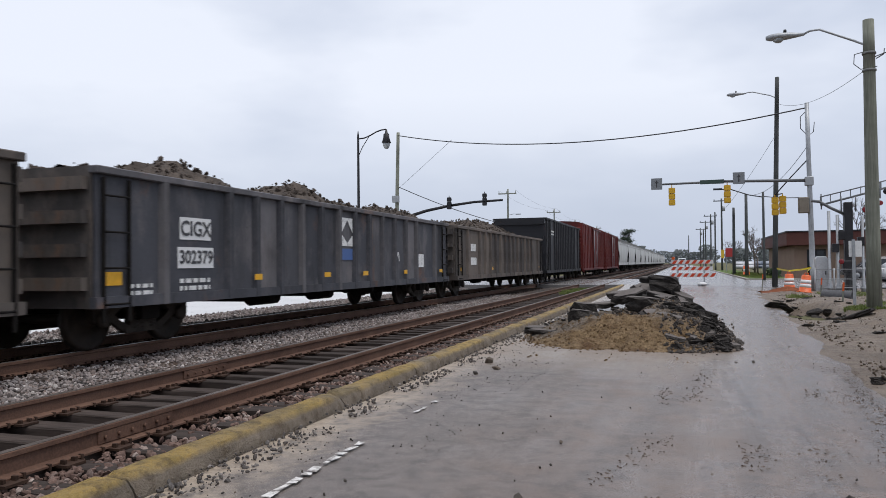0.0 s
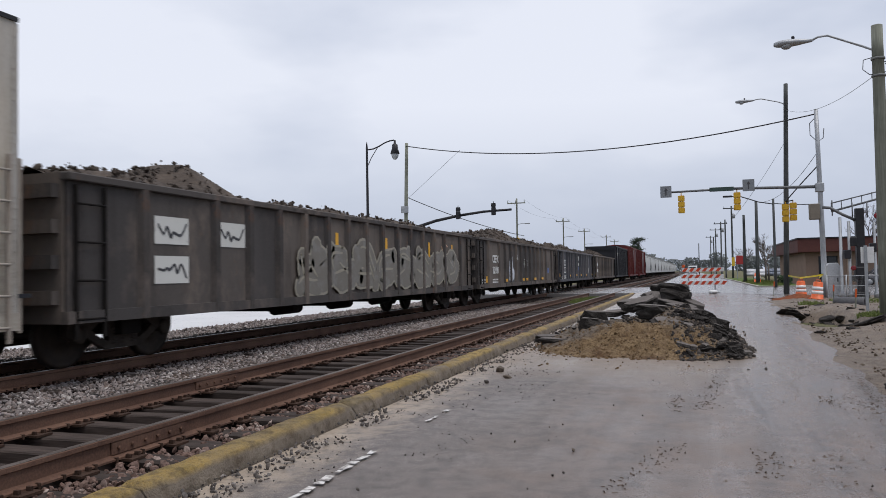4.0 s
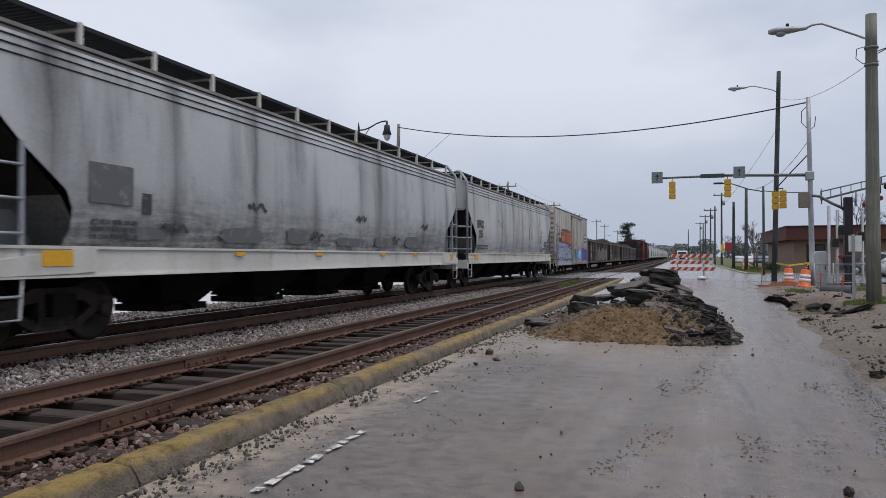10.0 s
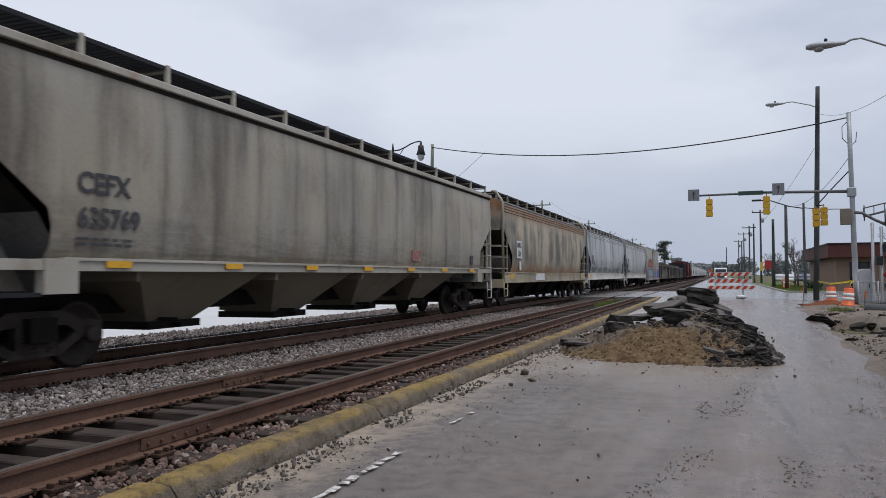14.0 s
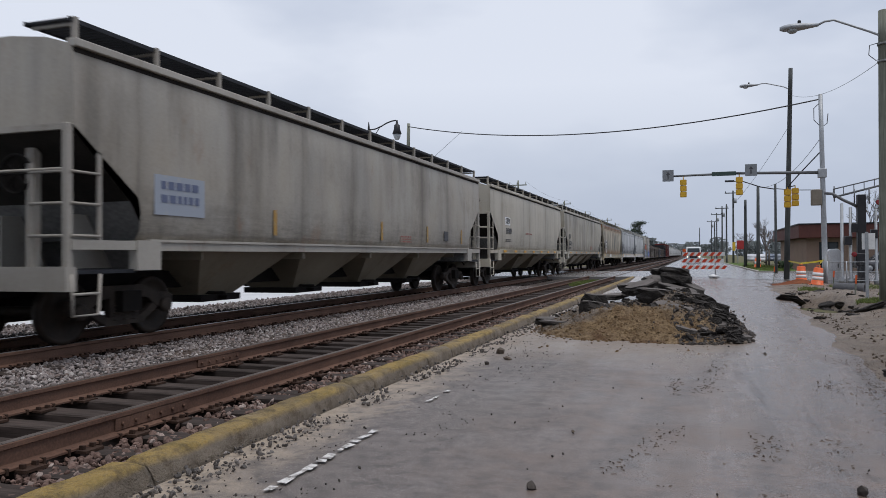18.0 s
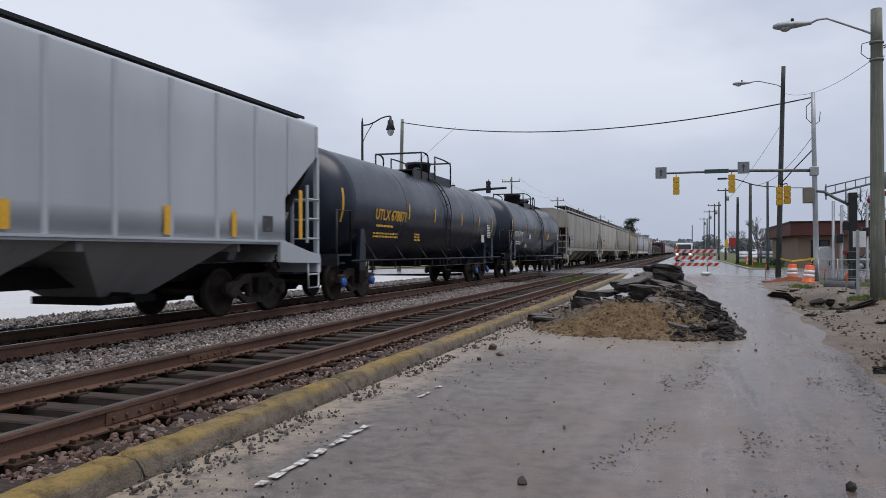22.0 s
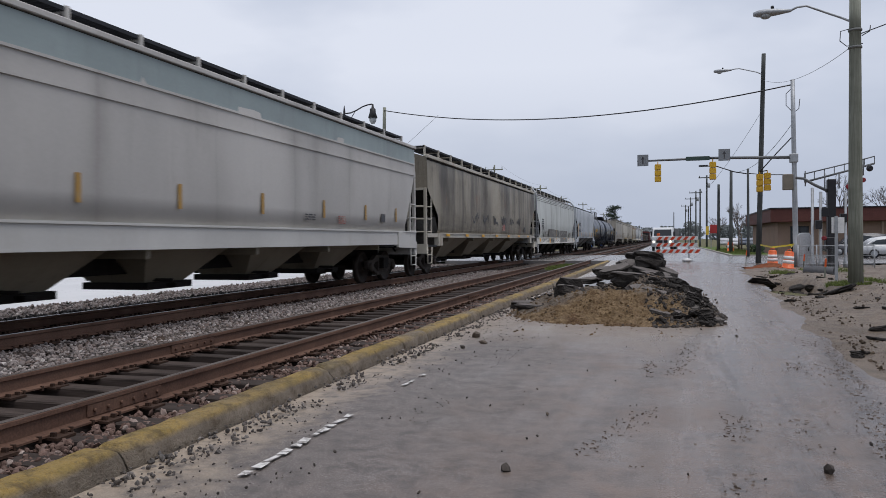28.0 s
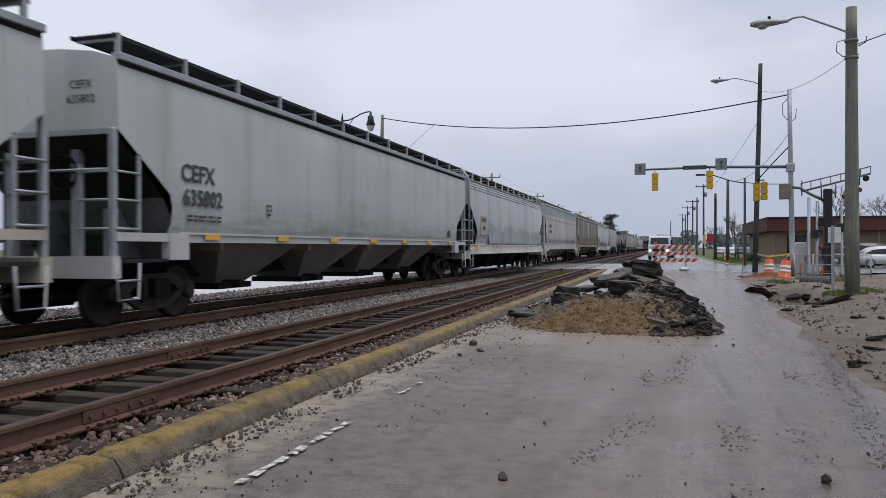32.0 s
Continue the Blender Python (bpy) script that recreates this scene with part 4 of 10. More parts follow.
def build_dashes():
    line = thing("road_marking", "worn white dashed edge line on the asphalt", kind="structure", category="")
    r = random.Random(8)
    y = 3.88
    while y < 7.3:
        d, w = r.uniform(0.07, 0.15), r.uniform(0.024, 0.034)
        worn_away = 5.50 < y < 6.55 or (y > 6.55 and r.random() < 0.45) or r.random() < 0.02
        if not worn_away:
            bm = bmesh.new()
            w *= 0.6 if y > 6 else 1.0
            k = [r.uniform(-0.018, 0.018) for _ in range(8)]
            quads(bm, [(-2.385 - w + k[0], y + k[1], 0.018), (-2.385 + w + k[2], y + k[3], 0.018), (-2.385 + w + k[4], y + d + k[5], 0.018), (-2.385 - w + k[6], y + d + k[7], 0.018)], [(0, 1, 2, 3)])
            part("dash", bm, ROAD_PAINT, line)
        y += d + r.choice((0.02, 0.025, 0.03, 0.06))


def mound_height(x, y):
    g = lambda cx, cy, sx, sy, h: h * math.exp(-((x - cx) / sx) ** 2 - ((y - cy) / sy) ** 2)
    z = g(-1.0, 13.9, 0.80, 1.15, 0.42) + g(-0.35, 16.8, 0.75, 1.9, 0.66) + g(0.0, 14.4, 0.6, 1.4, 0.30) + g(-1.85, 16.4, 0.80, 2.1, 0.34) + g(-2.2, 13.8, 0.55, 1.1, 0.12) + g(-0.7, 19.0, 0.7, 1.6, 0.40) + g(0.55, 13.6, 0.35, 1.0, 0.10) - 0.07
    lump = 0.13 * nz(x, y, 1.5, 3) + 0.10 * nz(x, y, 3.4, 8) + 0.055 * nz(x, y, 7.5, 5) + 0.03 * nz(x, y, 16.0, 6)
    z += lump * min(1, max(0, z * 5 + 0.25))
    return max(-0.05, z)


OLD_TOP = surface("worn_asphalt_top", (0.085, 0.074, 0.068), (0.170, 0.150, 0.137), 3.0, 45, 0.8, 0.0, 0.8, 0.02, 0.3, 0.25)
ARM_STEEL = surface("dull_dark_galvanising", (0.10, 0.105, 0.11), (0.17, 0.175, 0.18), 4, 60, 0.55, 0.3, 0.1)


def slab_mesh(bm, size, thick, seed, long=1.25):
    """A broken plate of road: a flat worn top, ragged crumbling sides."""
    r = random.Random(seed)
    k = r.randint(9, 12)
    out = []
    for i in range(k):
        t = 2 * math.pi * (i + r.uniform(-0.35, 0.35)) / k
        q = size * r.uniform(0.36, 0.56)
        out.append((q * math.cos(t) * long, q * math.sin(t)))
    levels = [(0.88, 0.5), (0.98, 0.36), (1.0, 0.1), (0.96, -0.2), (0.86, -0.5)]
    rings = []
    for n, (s, z) in enumerate(levels):
        jag = 0.02 if n == 0 else 0.06 * min(1.0, size / 0.5)
        rings.append([bm.verts.new((x * s + r.uniform(-jag, jag), y * s + r.uniform(-jag, jag), z * thick + r.uniform(-0.14, 0.14) * thick * (n > 0) + 0.05 * thick * math.sin(5 * x + 3 * y + seed))) for x, y in out])
    for p, q in zip(rings, rings[1:]):
        for i in range(k):
            bm.faces.new((p[i], q[i], q[(i + 1) % k], p[(i + 1) % k])).material_index = 0
    bm.faces.new(rings[0]).material_index = 1
    bm.faces.new(rings[-1][::-1])


def slab_part(name, size, thick, seed, parent, m, label="", long=1.25):
    bm = bmesh.new()
    slab_mesh(bm, size, thick, seed, long)
    ob = part(name, bm, CHUNK, parent, label)
    ob.data.materials.append(OLD_TOP)
    ob.matrix_basis = m
    return ob


def build_pile():
    pile = thing("rubble_pile", "heap of tan sand and broken asphalt slabs on the road", "rubble heap")
    me_ob = grid_mesh("mound", steps(-3.05, 1.35, 150), steps(11.0, 21.5, 260), mound_height, FILL, lambda x, y: mound_height(x, y) > -0.045)
    me_ob.parent = pile
    me_ob["label"] = "tan and brown sandy fill"
    # x, y, z of the middle, width, thickness, tilts
    hero = [(-0.65, 18.2, 0.97, 0.55, 0.14, 4, 3, 12), (-0.50, 17.2, 0.72, 0.80, 0.14, 28, 14, 8), (-1.06, 17.0, 0.68, 0.66, 0.14, 14, -24, 20), (-0.71, 15.85, 0.56, 0.80, 0.20, 2, 3, 4),
            (-0.20, 16.0, 0.57, 0.70, 0.14, 12, 14, 10), (-0.17, 15.3, 0.42, 0.50, 0.13, 8, 16, 25), (-0.37, 14.8, 0.36, 0.74, 0.11, 20, 12, 12), (0.02, 13.75, 0.16, 0.70, 0.12, 8, 17, 8),
            (0.10, 14.25, 0.24, 0.62, 0.12, 10, 17, 14), (-1.88, 14.9, 0.32, 0.42, 0.24, 6, 4, 30), (-2.50, 14.2, 0.10, 0.50, 0.09, 2, 3, 3), (-1.70, 17.3, 0.46, 0.62, 0.08, 4, -8, 10),
            (-0.09, 17.2, 0.66, 0.72, 0.14, 16, 30, 15), (0.45, 15.6, 0.36, 0.45, 0.12, 8, 24, 40), (0.34, 15.2, 0.28, 0.38, 0.11, 14, 28, 70), (-1.45, 18.5, 0.62, 0.50, 0.12, 6, -14, 25),
            (-0.11, 14.15, 0.34, 0.62, 0.11, 16, 18, 4), (-0.80, 17.6, 0.78, 0.60, 0.14, 22, -8, 60), (-0.30, 16.5, 0.62, 0.90, 0.13, 14, 16, 30), (0.18, 16.6, 0.46, 0.66, 0.12, 10, 32, 50), (-0.05, 13.3, 0.10, 0.60, 0.10, 14, 12, 20), (-1.9, 15.8, 0.33, 0.55, 0.09, 8, -6, 70)]
    hero += [(-0.42, 18.0, 1.00, 0.75, 0.14, 3, 6, 30), (-0.32, 17.2, 0.84, 0.85, 0.18, 8, 12, 75), (-1.95, 15.9, 0.36, 0.46, 0.34, 4, 8, 20), (-2.78, 15.2, 0.06, 0.55, 0.10, 3, 2, 65), (0.24, 14.3, 0.22, 0.60, 0.13, 8, 22, 62), (0.10, 15.0, 0.40, 0.65, 0.16, 8, 20, 55)]
    hero = [(x, y, z, 0.88 * s, 1.35 * th, 0.7 * rx, 0.7 * ry, rz) for x, y, z, s, th, rx, ry, rz in hero]
    for i, (x, y, z, s, th, rx, ry, rz) in enumerate(hero):
        slab_part("asphalt_slab", s, th, i, pile, pose(x, y, z, rx, ry, rz), "slab of broken black asphalt")
    r = random.Random(9)
    k = 0
    while k < 190:
        x, y = r.uniform(-1.2, 0.85), r.uniform(12.4, 20.0)
        h = mound_height(x, y)
        bias = (x + 0.50) * 1.0 + (y - 15.2) * 0.12
        if h < 0.0 or r.random() > 0.06 + bias:
            continue
        slab_part("asphalt_slab", r.uniform(0.09, 0.30), r.uniform(0.06, 0.14), 100 + k, pile, pose(x, y, h + 0.01, r.uniform(-14, 30), r.uniform(-6, 38), r.uniform(0, 180)), "", r.uniform(0.9, 1.5))
        k += 1
    # lumps of road bed lying over the brown spoil behind the sand
    for k in range(46):
        x, y = r.uniform(-2.75, -0.7), r.uniform(14.4, 19.5)
        h = mound_height(x, y)
        if h > -0.03:
            q = 0.07 + 0.26 * r.random() ** 2.4
            slab_part("asphalt_slab", q, q * r.uniform(0.25, 0.6), 600 + k, pile, pose(x, y, h + 0.02, r.uniform(-25, 25), r.uniform(-25, 25), r.uniform(0, 180)), "", r.uniform(0.9, 1.4))
    k = 0
    pts, sizes = [], []
    while len(pts) < 6500:
        x, y = r.uniform(-2.95, 1.1), r.uniform(11.0, 20.5)
        h = mound_height(x, y)
        right = x > -0.35 + 0.3 * nz(x, y, 0.9, 2) or (y > 15.4 and x > -1.4)
        if h < -0.03 and r.random() > 0.012:
            continue
        if not right and r.random() > 0.03:
            continue
        pts.append((x, y, max(0.0, h) + 0.006))
        sizes.append(0.014 + 0.065 * r.random() ** 2.2 if right else 0.01 + 0.05 * r.random() ** 4)
    ob = scatter("rubble", pts, sizes, RUBBLE, 0.7, 21)
    ob.parent = pile
    tagged(ob, "black asphalt crumbs", kind="stuff")
    pts, sizes = [], []
    while len(pts) < 3800:
        x, y = r.uniform(-2.95, 0.3), r.uniform(11.0, 16.5)
        h = mound_height(x, y)
        if h < -0.02 and r.random() > 0.05:
            continue
        pts.append((x, y, max(0.0, h) + 0.002))
        sizes.append(0.008 + 0.05 * r.random() ** 4)
    ob = scatter("clod", pts, sizes, SAND, 0.7, 22)
    ob.parent = pile
    tagged(ob, "small clods of tan sand", kind="stuff")


# ---- street furniture ----
def wood_pole(name, x, y, h, r, label, lean=(0, 0), mat=None, group=""):
    ob = thing(name, label, "utility pole", group, at=pose(x, y, -0.1))
    bm = bmesh.new()
    n = 8
    for i in range(n):
        a, b = i / n, (i + 1) / n
        bar(bm, (lean[0] * a, lean[1] * a, (h + 0.1) * a), (lean[0] * b, lean[1] * b, (h + 0.1) * b), r * (1 - 0.28 * a), 12, r * (1 - 0.28 * b), caps=i in (0, n - 1))
    part("pole", bm, mat or POLE_WOOD, ob)
    return ob


def cobra_lamp(pole, x, z, reach, drop=0.25, side=-1, scale=1.0):
    """A street-light arm with a cobra-head luminaire, on a pole at its own x."""
    bm = bmesh.new()
    pts = [(x, 0, z - 0.45), (x + side * 0.12, 0, z - 0.2), (x + side * 0.35, 0, z - 0.08), (x + side * reach * 0.75, 0, z + drop), (x + side * reach * 0.9, 0, z + drop * 0.95), (x + side * reach, 0, z + drop * 0.7)]
    pipe(bm, pts, 0.03 * scale, 8)
    part("lamp_arm", bm, GALV, pole, "thin galvanised lamp arm")
    bm = bmesh.new()
    n = 12
    prof = [(-0.02, 0.05, 0.04), (0.15, 0.08, 0.06), (0.35, 0.15, 0.085), (0.6, 0.18, 0.10), (0.82, 0.15, 0.085), (0.93, 0.07, 0.05)]
    rings = []
    for d, w, t in prof:
        rings.append([bm.verts.new((x + side * (reach + d * scale), math.cos(2 * math.pi * i / n) * w * scale, z + drop * 0.7 - 0.02 * d + math.sin(2 * math.pi * i / n) * t * scale)) for i in range(n)])
    for p, q in zip(rings, rings[1:]):
        for i in range(n):
            bm.faces.new((p[i], p[(i + 1) % n], q[(i + 1) % n], q[i])).smooth = True
    bm.faces.new(rings[0])
    bm.faces.new(rings[-1])
    head = part("luminaire", bm, GALV, pole, "grey cobra-head luminaire")
    bm = bmesh.new()
    lathe(bm, (x + side * (reach + 0.62 * scale), 0, z + drop * 0.7 - 0.06), [(0.14 * scale, 0.0), (0.13 * scale, -0.06 * scale), (0.08 * scale, -0.10 * scale), (0.001, -0.115 * scale)], 14)
    part("lamp_bowl", bm, LAMP_GLASS, head, "clear prismatic glass bowl")
    bm = bmesh.new()
    lathe(bm, (x + side * (reach + 0.45 * scale), 0, z + drop * 0.7 + 0.09), [(0.04, 0), (0.045, 0.05), (0.03, 0.08), (0.001, 0.085)], 10)
    part("photocell", bm, BLACK, head)


def signal_head(parent, x, y, z, facing=1, mat=None, hood=True):
    """A three-lens traffic signal, hanging with its top at z. facing: +1 looks along -y."""
    bm = bmesh.new()
    for i in range(3):
        box(bm, x - 0.17, x + 0.17, y - 0.10, y + 0.10, z - 0.32 * (i + 1) + 0.008, z - 0.32 * i - 0.008)
    bevel_all(bm, 0.025, 2)
    bar(bm, (x, y, z), (x, y, z + 0.14), 0.025, 8)
    head = part("signal_head", bm, mat or SIGNAL_YELLOW, parent, "yellow three-section signal head" if mat is None else "")
    for i in range(3):
        zc = z - 0.32 * i - 0.16
        bm = bmesh.new()
        n = 10
        a0 = [(x + 0.13 * math.cos(t), y - facing * 0.10, zc + 0.13 * math.sin(t)) for t in (math.pi * (-0.25 + 1.5 * k / n) for k in range(n + 1))]
        a1 = [(x + 0.13 * math.cos(t), y - facing * 0.30, zc + 0.13 * math.sin(t)) for t in (math.pi * (-0.25 + 1.5 * k / n) for k in range(n + 1))]
        vs = quads(bm, a0 + a1, [(k, k + 1, n + 2 + k, n + 1 + k) for k in range(n)])
        bmesh.ops.solidify(bm, geom=bm.faces[:], thickness=0.012)
        part("visor", bm, mat or SIGNAL_YELLOW, head)
        bm = bmesh.new()
        lathe(bm, (x, y - facing * 0.105, zc), [(0.115, 0.0), (0.09, -0.012 * facing), (0.001, -0.02 * facing)], 14, "y")
        part("lens", bm, LENS, head)


def wire(name, a, b, sag, r, label, group="overhead wires"):
    bm = bmesh.new()
    a, b = Vector(a), Vector(b)
    n = 22
    pts = [a.lerp(b, i / n) - Vector((0, 0, sag * 4 * (i / n) * (1 - i / n))) for i in range(n + 1)]
    pipe(bm, pts, r, 5)
    solid(name, bm, WIRE, label, "cable", group)


def sign_panel(parent, x, y, z, w, h, mat, name="sign_panel", label="", arrow=False):
    bm = bmesh.new()
    box(bm, x - w / 2, x + w / 2, y - 0.008, y + 0.008, z - h / 2, z + h / 2)
    bevel_all(bm, 0.004)
    p = part(name, bm, mat, parent, label)
    if arrow:
        bm = bmesh.new()
        box(bm, x - 0.03, x + 0.03, y - 0.014, y - 0.011, z - h * 0.32, z + h * 0.1)
        quads(bm, [(x - 0.10, y - 0.0125, z + h * 0.08), (x + 0.10, y - 0.0125, z + h * 0.08), (x, y - 0.0125, z + h * 0.34)], [(0, 1, 2)])
        part("arrow", bm, DARK_MARK, p)
    return p


def build_poles():
    # tall timber lamp pole on the verge
    p = wood_pole("lamp_pole", 4.77, 22.1, 7.68, 0.185, "tall weathered timber pole carrying a street lamp on the verge")
    cobra_lamp(p, 0, 7.35, 1.55, 0.30)
    bm = bmesh.new()
    pipe(bm, [(-0.14, 0.02, 6.95), (-0.34, 0, 6.9), (-0.36, 0, 6.65), (-0.2, 0, 6.5), (0.16, -0.1, 6.52)], 0.012, 5)
    pipe(bm, [(0.16, 0, 6.75), (0.34, 0, 6.85), (0.36, 0, 7.0)], 0.014, 5)
    part("cable_loop", bm, WIRE, p)
    bm = bmesh.new()
    for z in (6.45, 6.9):
        lathe(bm, (0, 0, z), [(0.165, -0.03), (0.175, 0), (0.165, 0.03)], 12)
    part("pole_band", bm, surface("dull_band_steel", (0.12, 0.125, 0.12), (0.20, 0.205, 0.20), 4, 60, 0.6), p)
    # slim dark lamp pole
    p = wood_pole("lamp_pole", 4.86, 44.9, 11.5, 0.15, "slim dark pole carrying a street lamp at the junction", (0.32, 0.0), DARK_POLE)
    cobra_lamp(p, 0.3, 10.7, 1.65, 0.18)
    # timber signal pole with a mast arm
    p = wood_pole("signal_pole", 6.4, 42.4, 9.5, 0.14, "grey pole with a mast arm carrying two yellow traffic signals", (-0.14, 0), GALV)
    bm = bmesh.new()
    bar(bm, (-0.1, 0, 5.62), (-4.2, 0.1, 5.75), 0.085, 10, 0.07)
    bar(bm, (-4.2, 0.1, 5.75), (-7.9, 0.2, 5.72), 0.07, 10, 0.05)
    arm = part("mast_arm", bm, ARM_STEEL, p, "slim grey steel mast arm")
    bm = bmesh.new()
    box(bm, -0.3, 0.1, -0.16, 0.16, 5.35, 5.8)
    bevel_all(bm, 0.03)
    part("arm_bracket", bm, GALV, arm)
    bm = bmesh.new()
    box(bm, -5.38, -4.18, -0.03, 0.03, 5.63, 5.85)
    bevel_all(bm, 0.01)
    part("name_panel", bm, plain("dark_green_panel", (0.03, 0.06, 0.05), 0.5), arm, "dark blank panel on the mast arm")
    signal_head(p, -6.82, 0.15, 5.52, -1)
    signal_head(p, -4.02, 0.1, 5.55, -1)
    sign_panel(arm, -7.6, 0.08, 5.75, 0.58, 0.62, SIGN_GREY, "lane_sign", "grey lane sign", True)
    sign_panel(arm, -3.45, 0.0, 5.88, 0.58, 0.62, SIGN_GREY, "lane_sign", "grey lane sign", True)
    signal_head(p, -1.62, 0.9, 4.88, -1)
    signal_head(p, -1.24, 1.0, 4.95, -1)
    bm = bmesh.new()
    pipe(bm, [(-0.05, 0, 6.8), (-0.9, 0.5, 5.85), (-1.62, 0.9, 5.0)], 0.03, 6)
    pipe(bm, [(-1.62, 0.9, 5.0), (-1.24, 1.0, 5.07)], 0.03, 6)
    part("span_bracket", bm, BLACK, p)
    bm = bmesh.new()
    box(bm, -0.62, -0.15, -0.25, 0.2, 3.95, 4.75)
    bevel_all(bm, 0.03)
    part("controller_box", bm, surface("tan_box", (0.16, 0.14, 0.11), (0.24, 0.21, 0.17)), p, "tan steel equipment box")
    bm = bmesh.new()
    pipe(bm, [(-0.15, 0, 9.2), (-0.45, 0, 8.9), (-0.45, 0, 8.3), (-0.1, 0, 7.9), (0.15, 0, 8.1), (0.2, 0, 8.6)], 0.02, 5)
    part("cable_loop", bm, WIRE, p)
    # posts farther along the road, each with what it carries
    for x, y, h, r, cross in ((5.6, 73, 7.5, 0.17, 0), (5.1, 82, 6.9, 0.17, 0), (6.2, 128, 11.5, 0.17, 1), (5.6, 138, 10.0, 0.16, 0), (5.4, 152, 10.5, 0.16, 1), (4.4, 165, 8.2, 0.15, 0), (5.4, 185, 11, 0.16, 1), (1.9, 210, 8.5, 0.15, 0), (5.2, 225, 11, 0.16, 1)):
        p = wood_pole("utility_pole", x, y, h, r, "weathered timber utility pole beside the far road", (0.05, 0), DARK_POLE, "poles along the road")
        if cross:
            bm = bmesh.new()
            box(bm, -1.2, 1.2, -0.06, 0.06, h - 0.35, h - 0.2)
            for q in (-1.05, 0.0, 1.05):
                bar(bm, (q, 0, h - 0.2), (q, 0, h + 0.05), 0.05, 6)
            part("crossarm", bm, DARK_POLE, p)
            bm = bmesh.new()
            lathe(bm, (0.35, 0, h - 1.9), [(0.001, 0), (0.22, 0.02), (0.22, 0.75), (0.001, 0.8)], 10)
            part("transformer", bm, GALV, p)
    p = wood_pole("lamp_pole", 5.9, 60.9, 6.6, 0.11, "dark pole with a long curved lamp arm across the street", (0, 0), DARK_POLE)
    bm = bmesh.new()
    pipe(bm, [(0, 0, 6.3), (-1.0, 0, 6.5), (-2.2, 0, 6.95), (-2.9, 0, 7.0)], 0.04, 6)
    box(bm, -3.5, -2.85, -0.1, 0.1, 6.95, 7.08)
    part("lamp_arm", bm, BLACK, p)
    bm = bmesh.new()
    pipe(bm, [(0, 0, 6.35), (1.2, 0, 6.2), (3.0, 0, 6.15)], 0.03, 6)
    part("signal_arm", bm, BLACK, p)
    p = wood_pole("lamp_pole", 15.9, 58.0, 8.6, 0.09, "slim black lamp post at the car park", (0, 0), BLACK)
    bm = bmesh.new()
    pipe(bm, [(0, 0, 8.4), (0.15, 0, 8.8), (0.7, 0, 8.95)], 0.05, 6)
    box(bm, 0.6, 1.2, -0.14, 0.14, 8.88, 9.02)
    part("luminaire", bm, BLACK, p)
    # small plate on a steel post
    p = thing("road_sign", "blank-backed white sign on a galvanised post in the mud", "sign", at=pose(4.74, 24.3, -0.1))
    bm = bmesh.new()
    box(bm, -0.04, 0.04, -0.02, 0.02, 0, 2.1)
    part("post", bm, GALV, p)
    sign_panel(p, 0.05, 0.03, 1.83, 0.34, 0.46, SHEET_WHITE, "sign_panel", "pale sign plate")


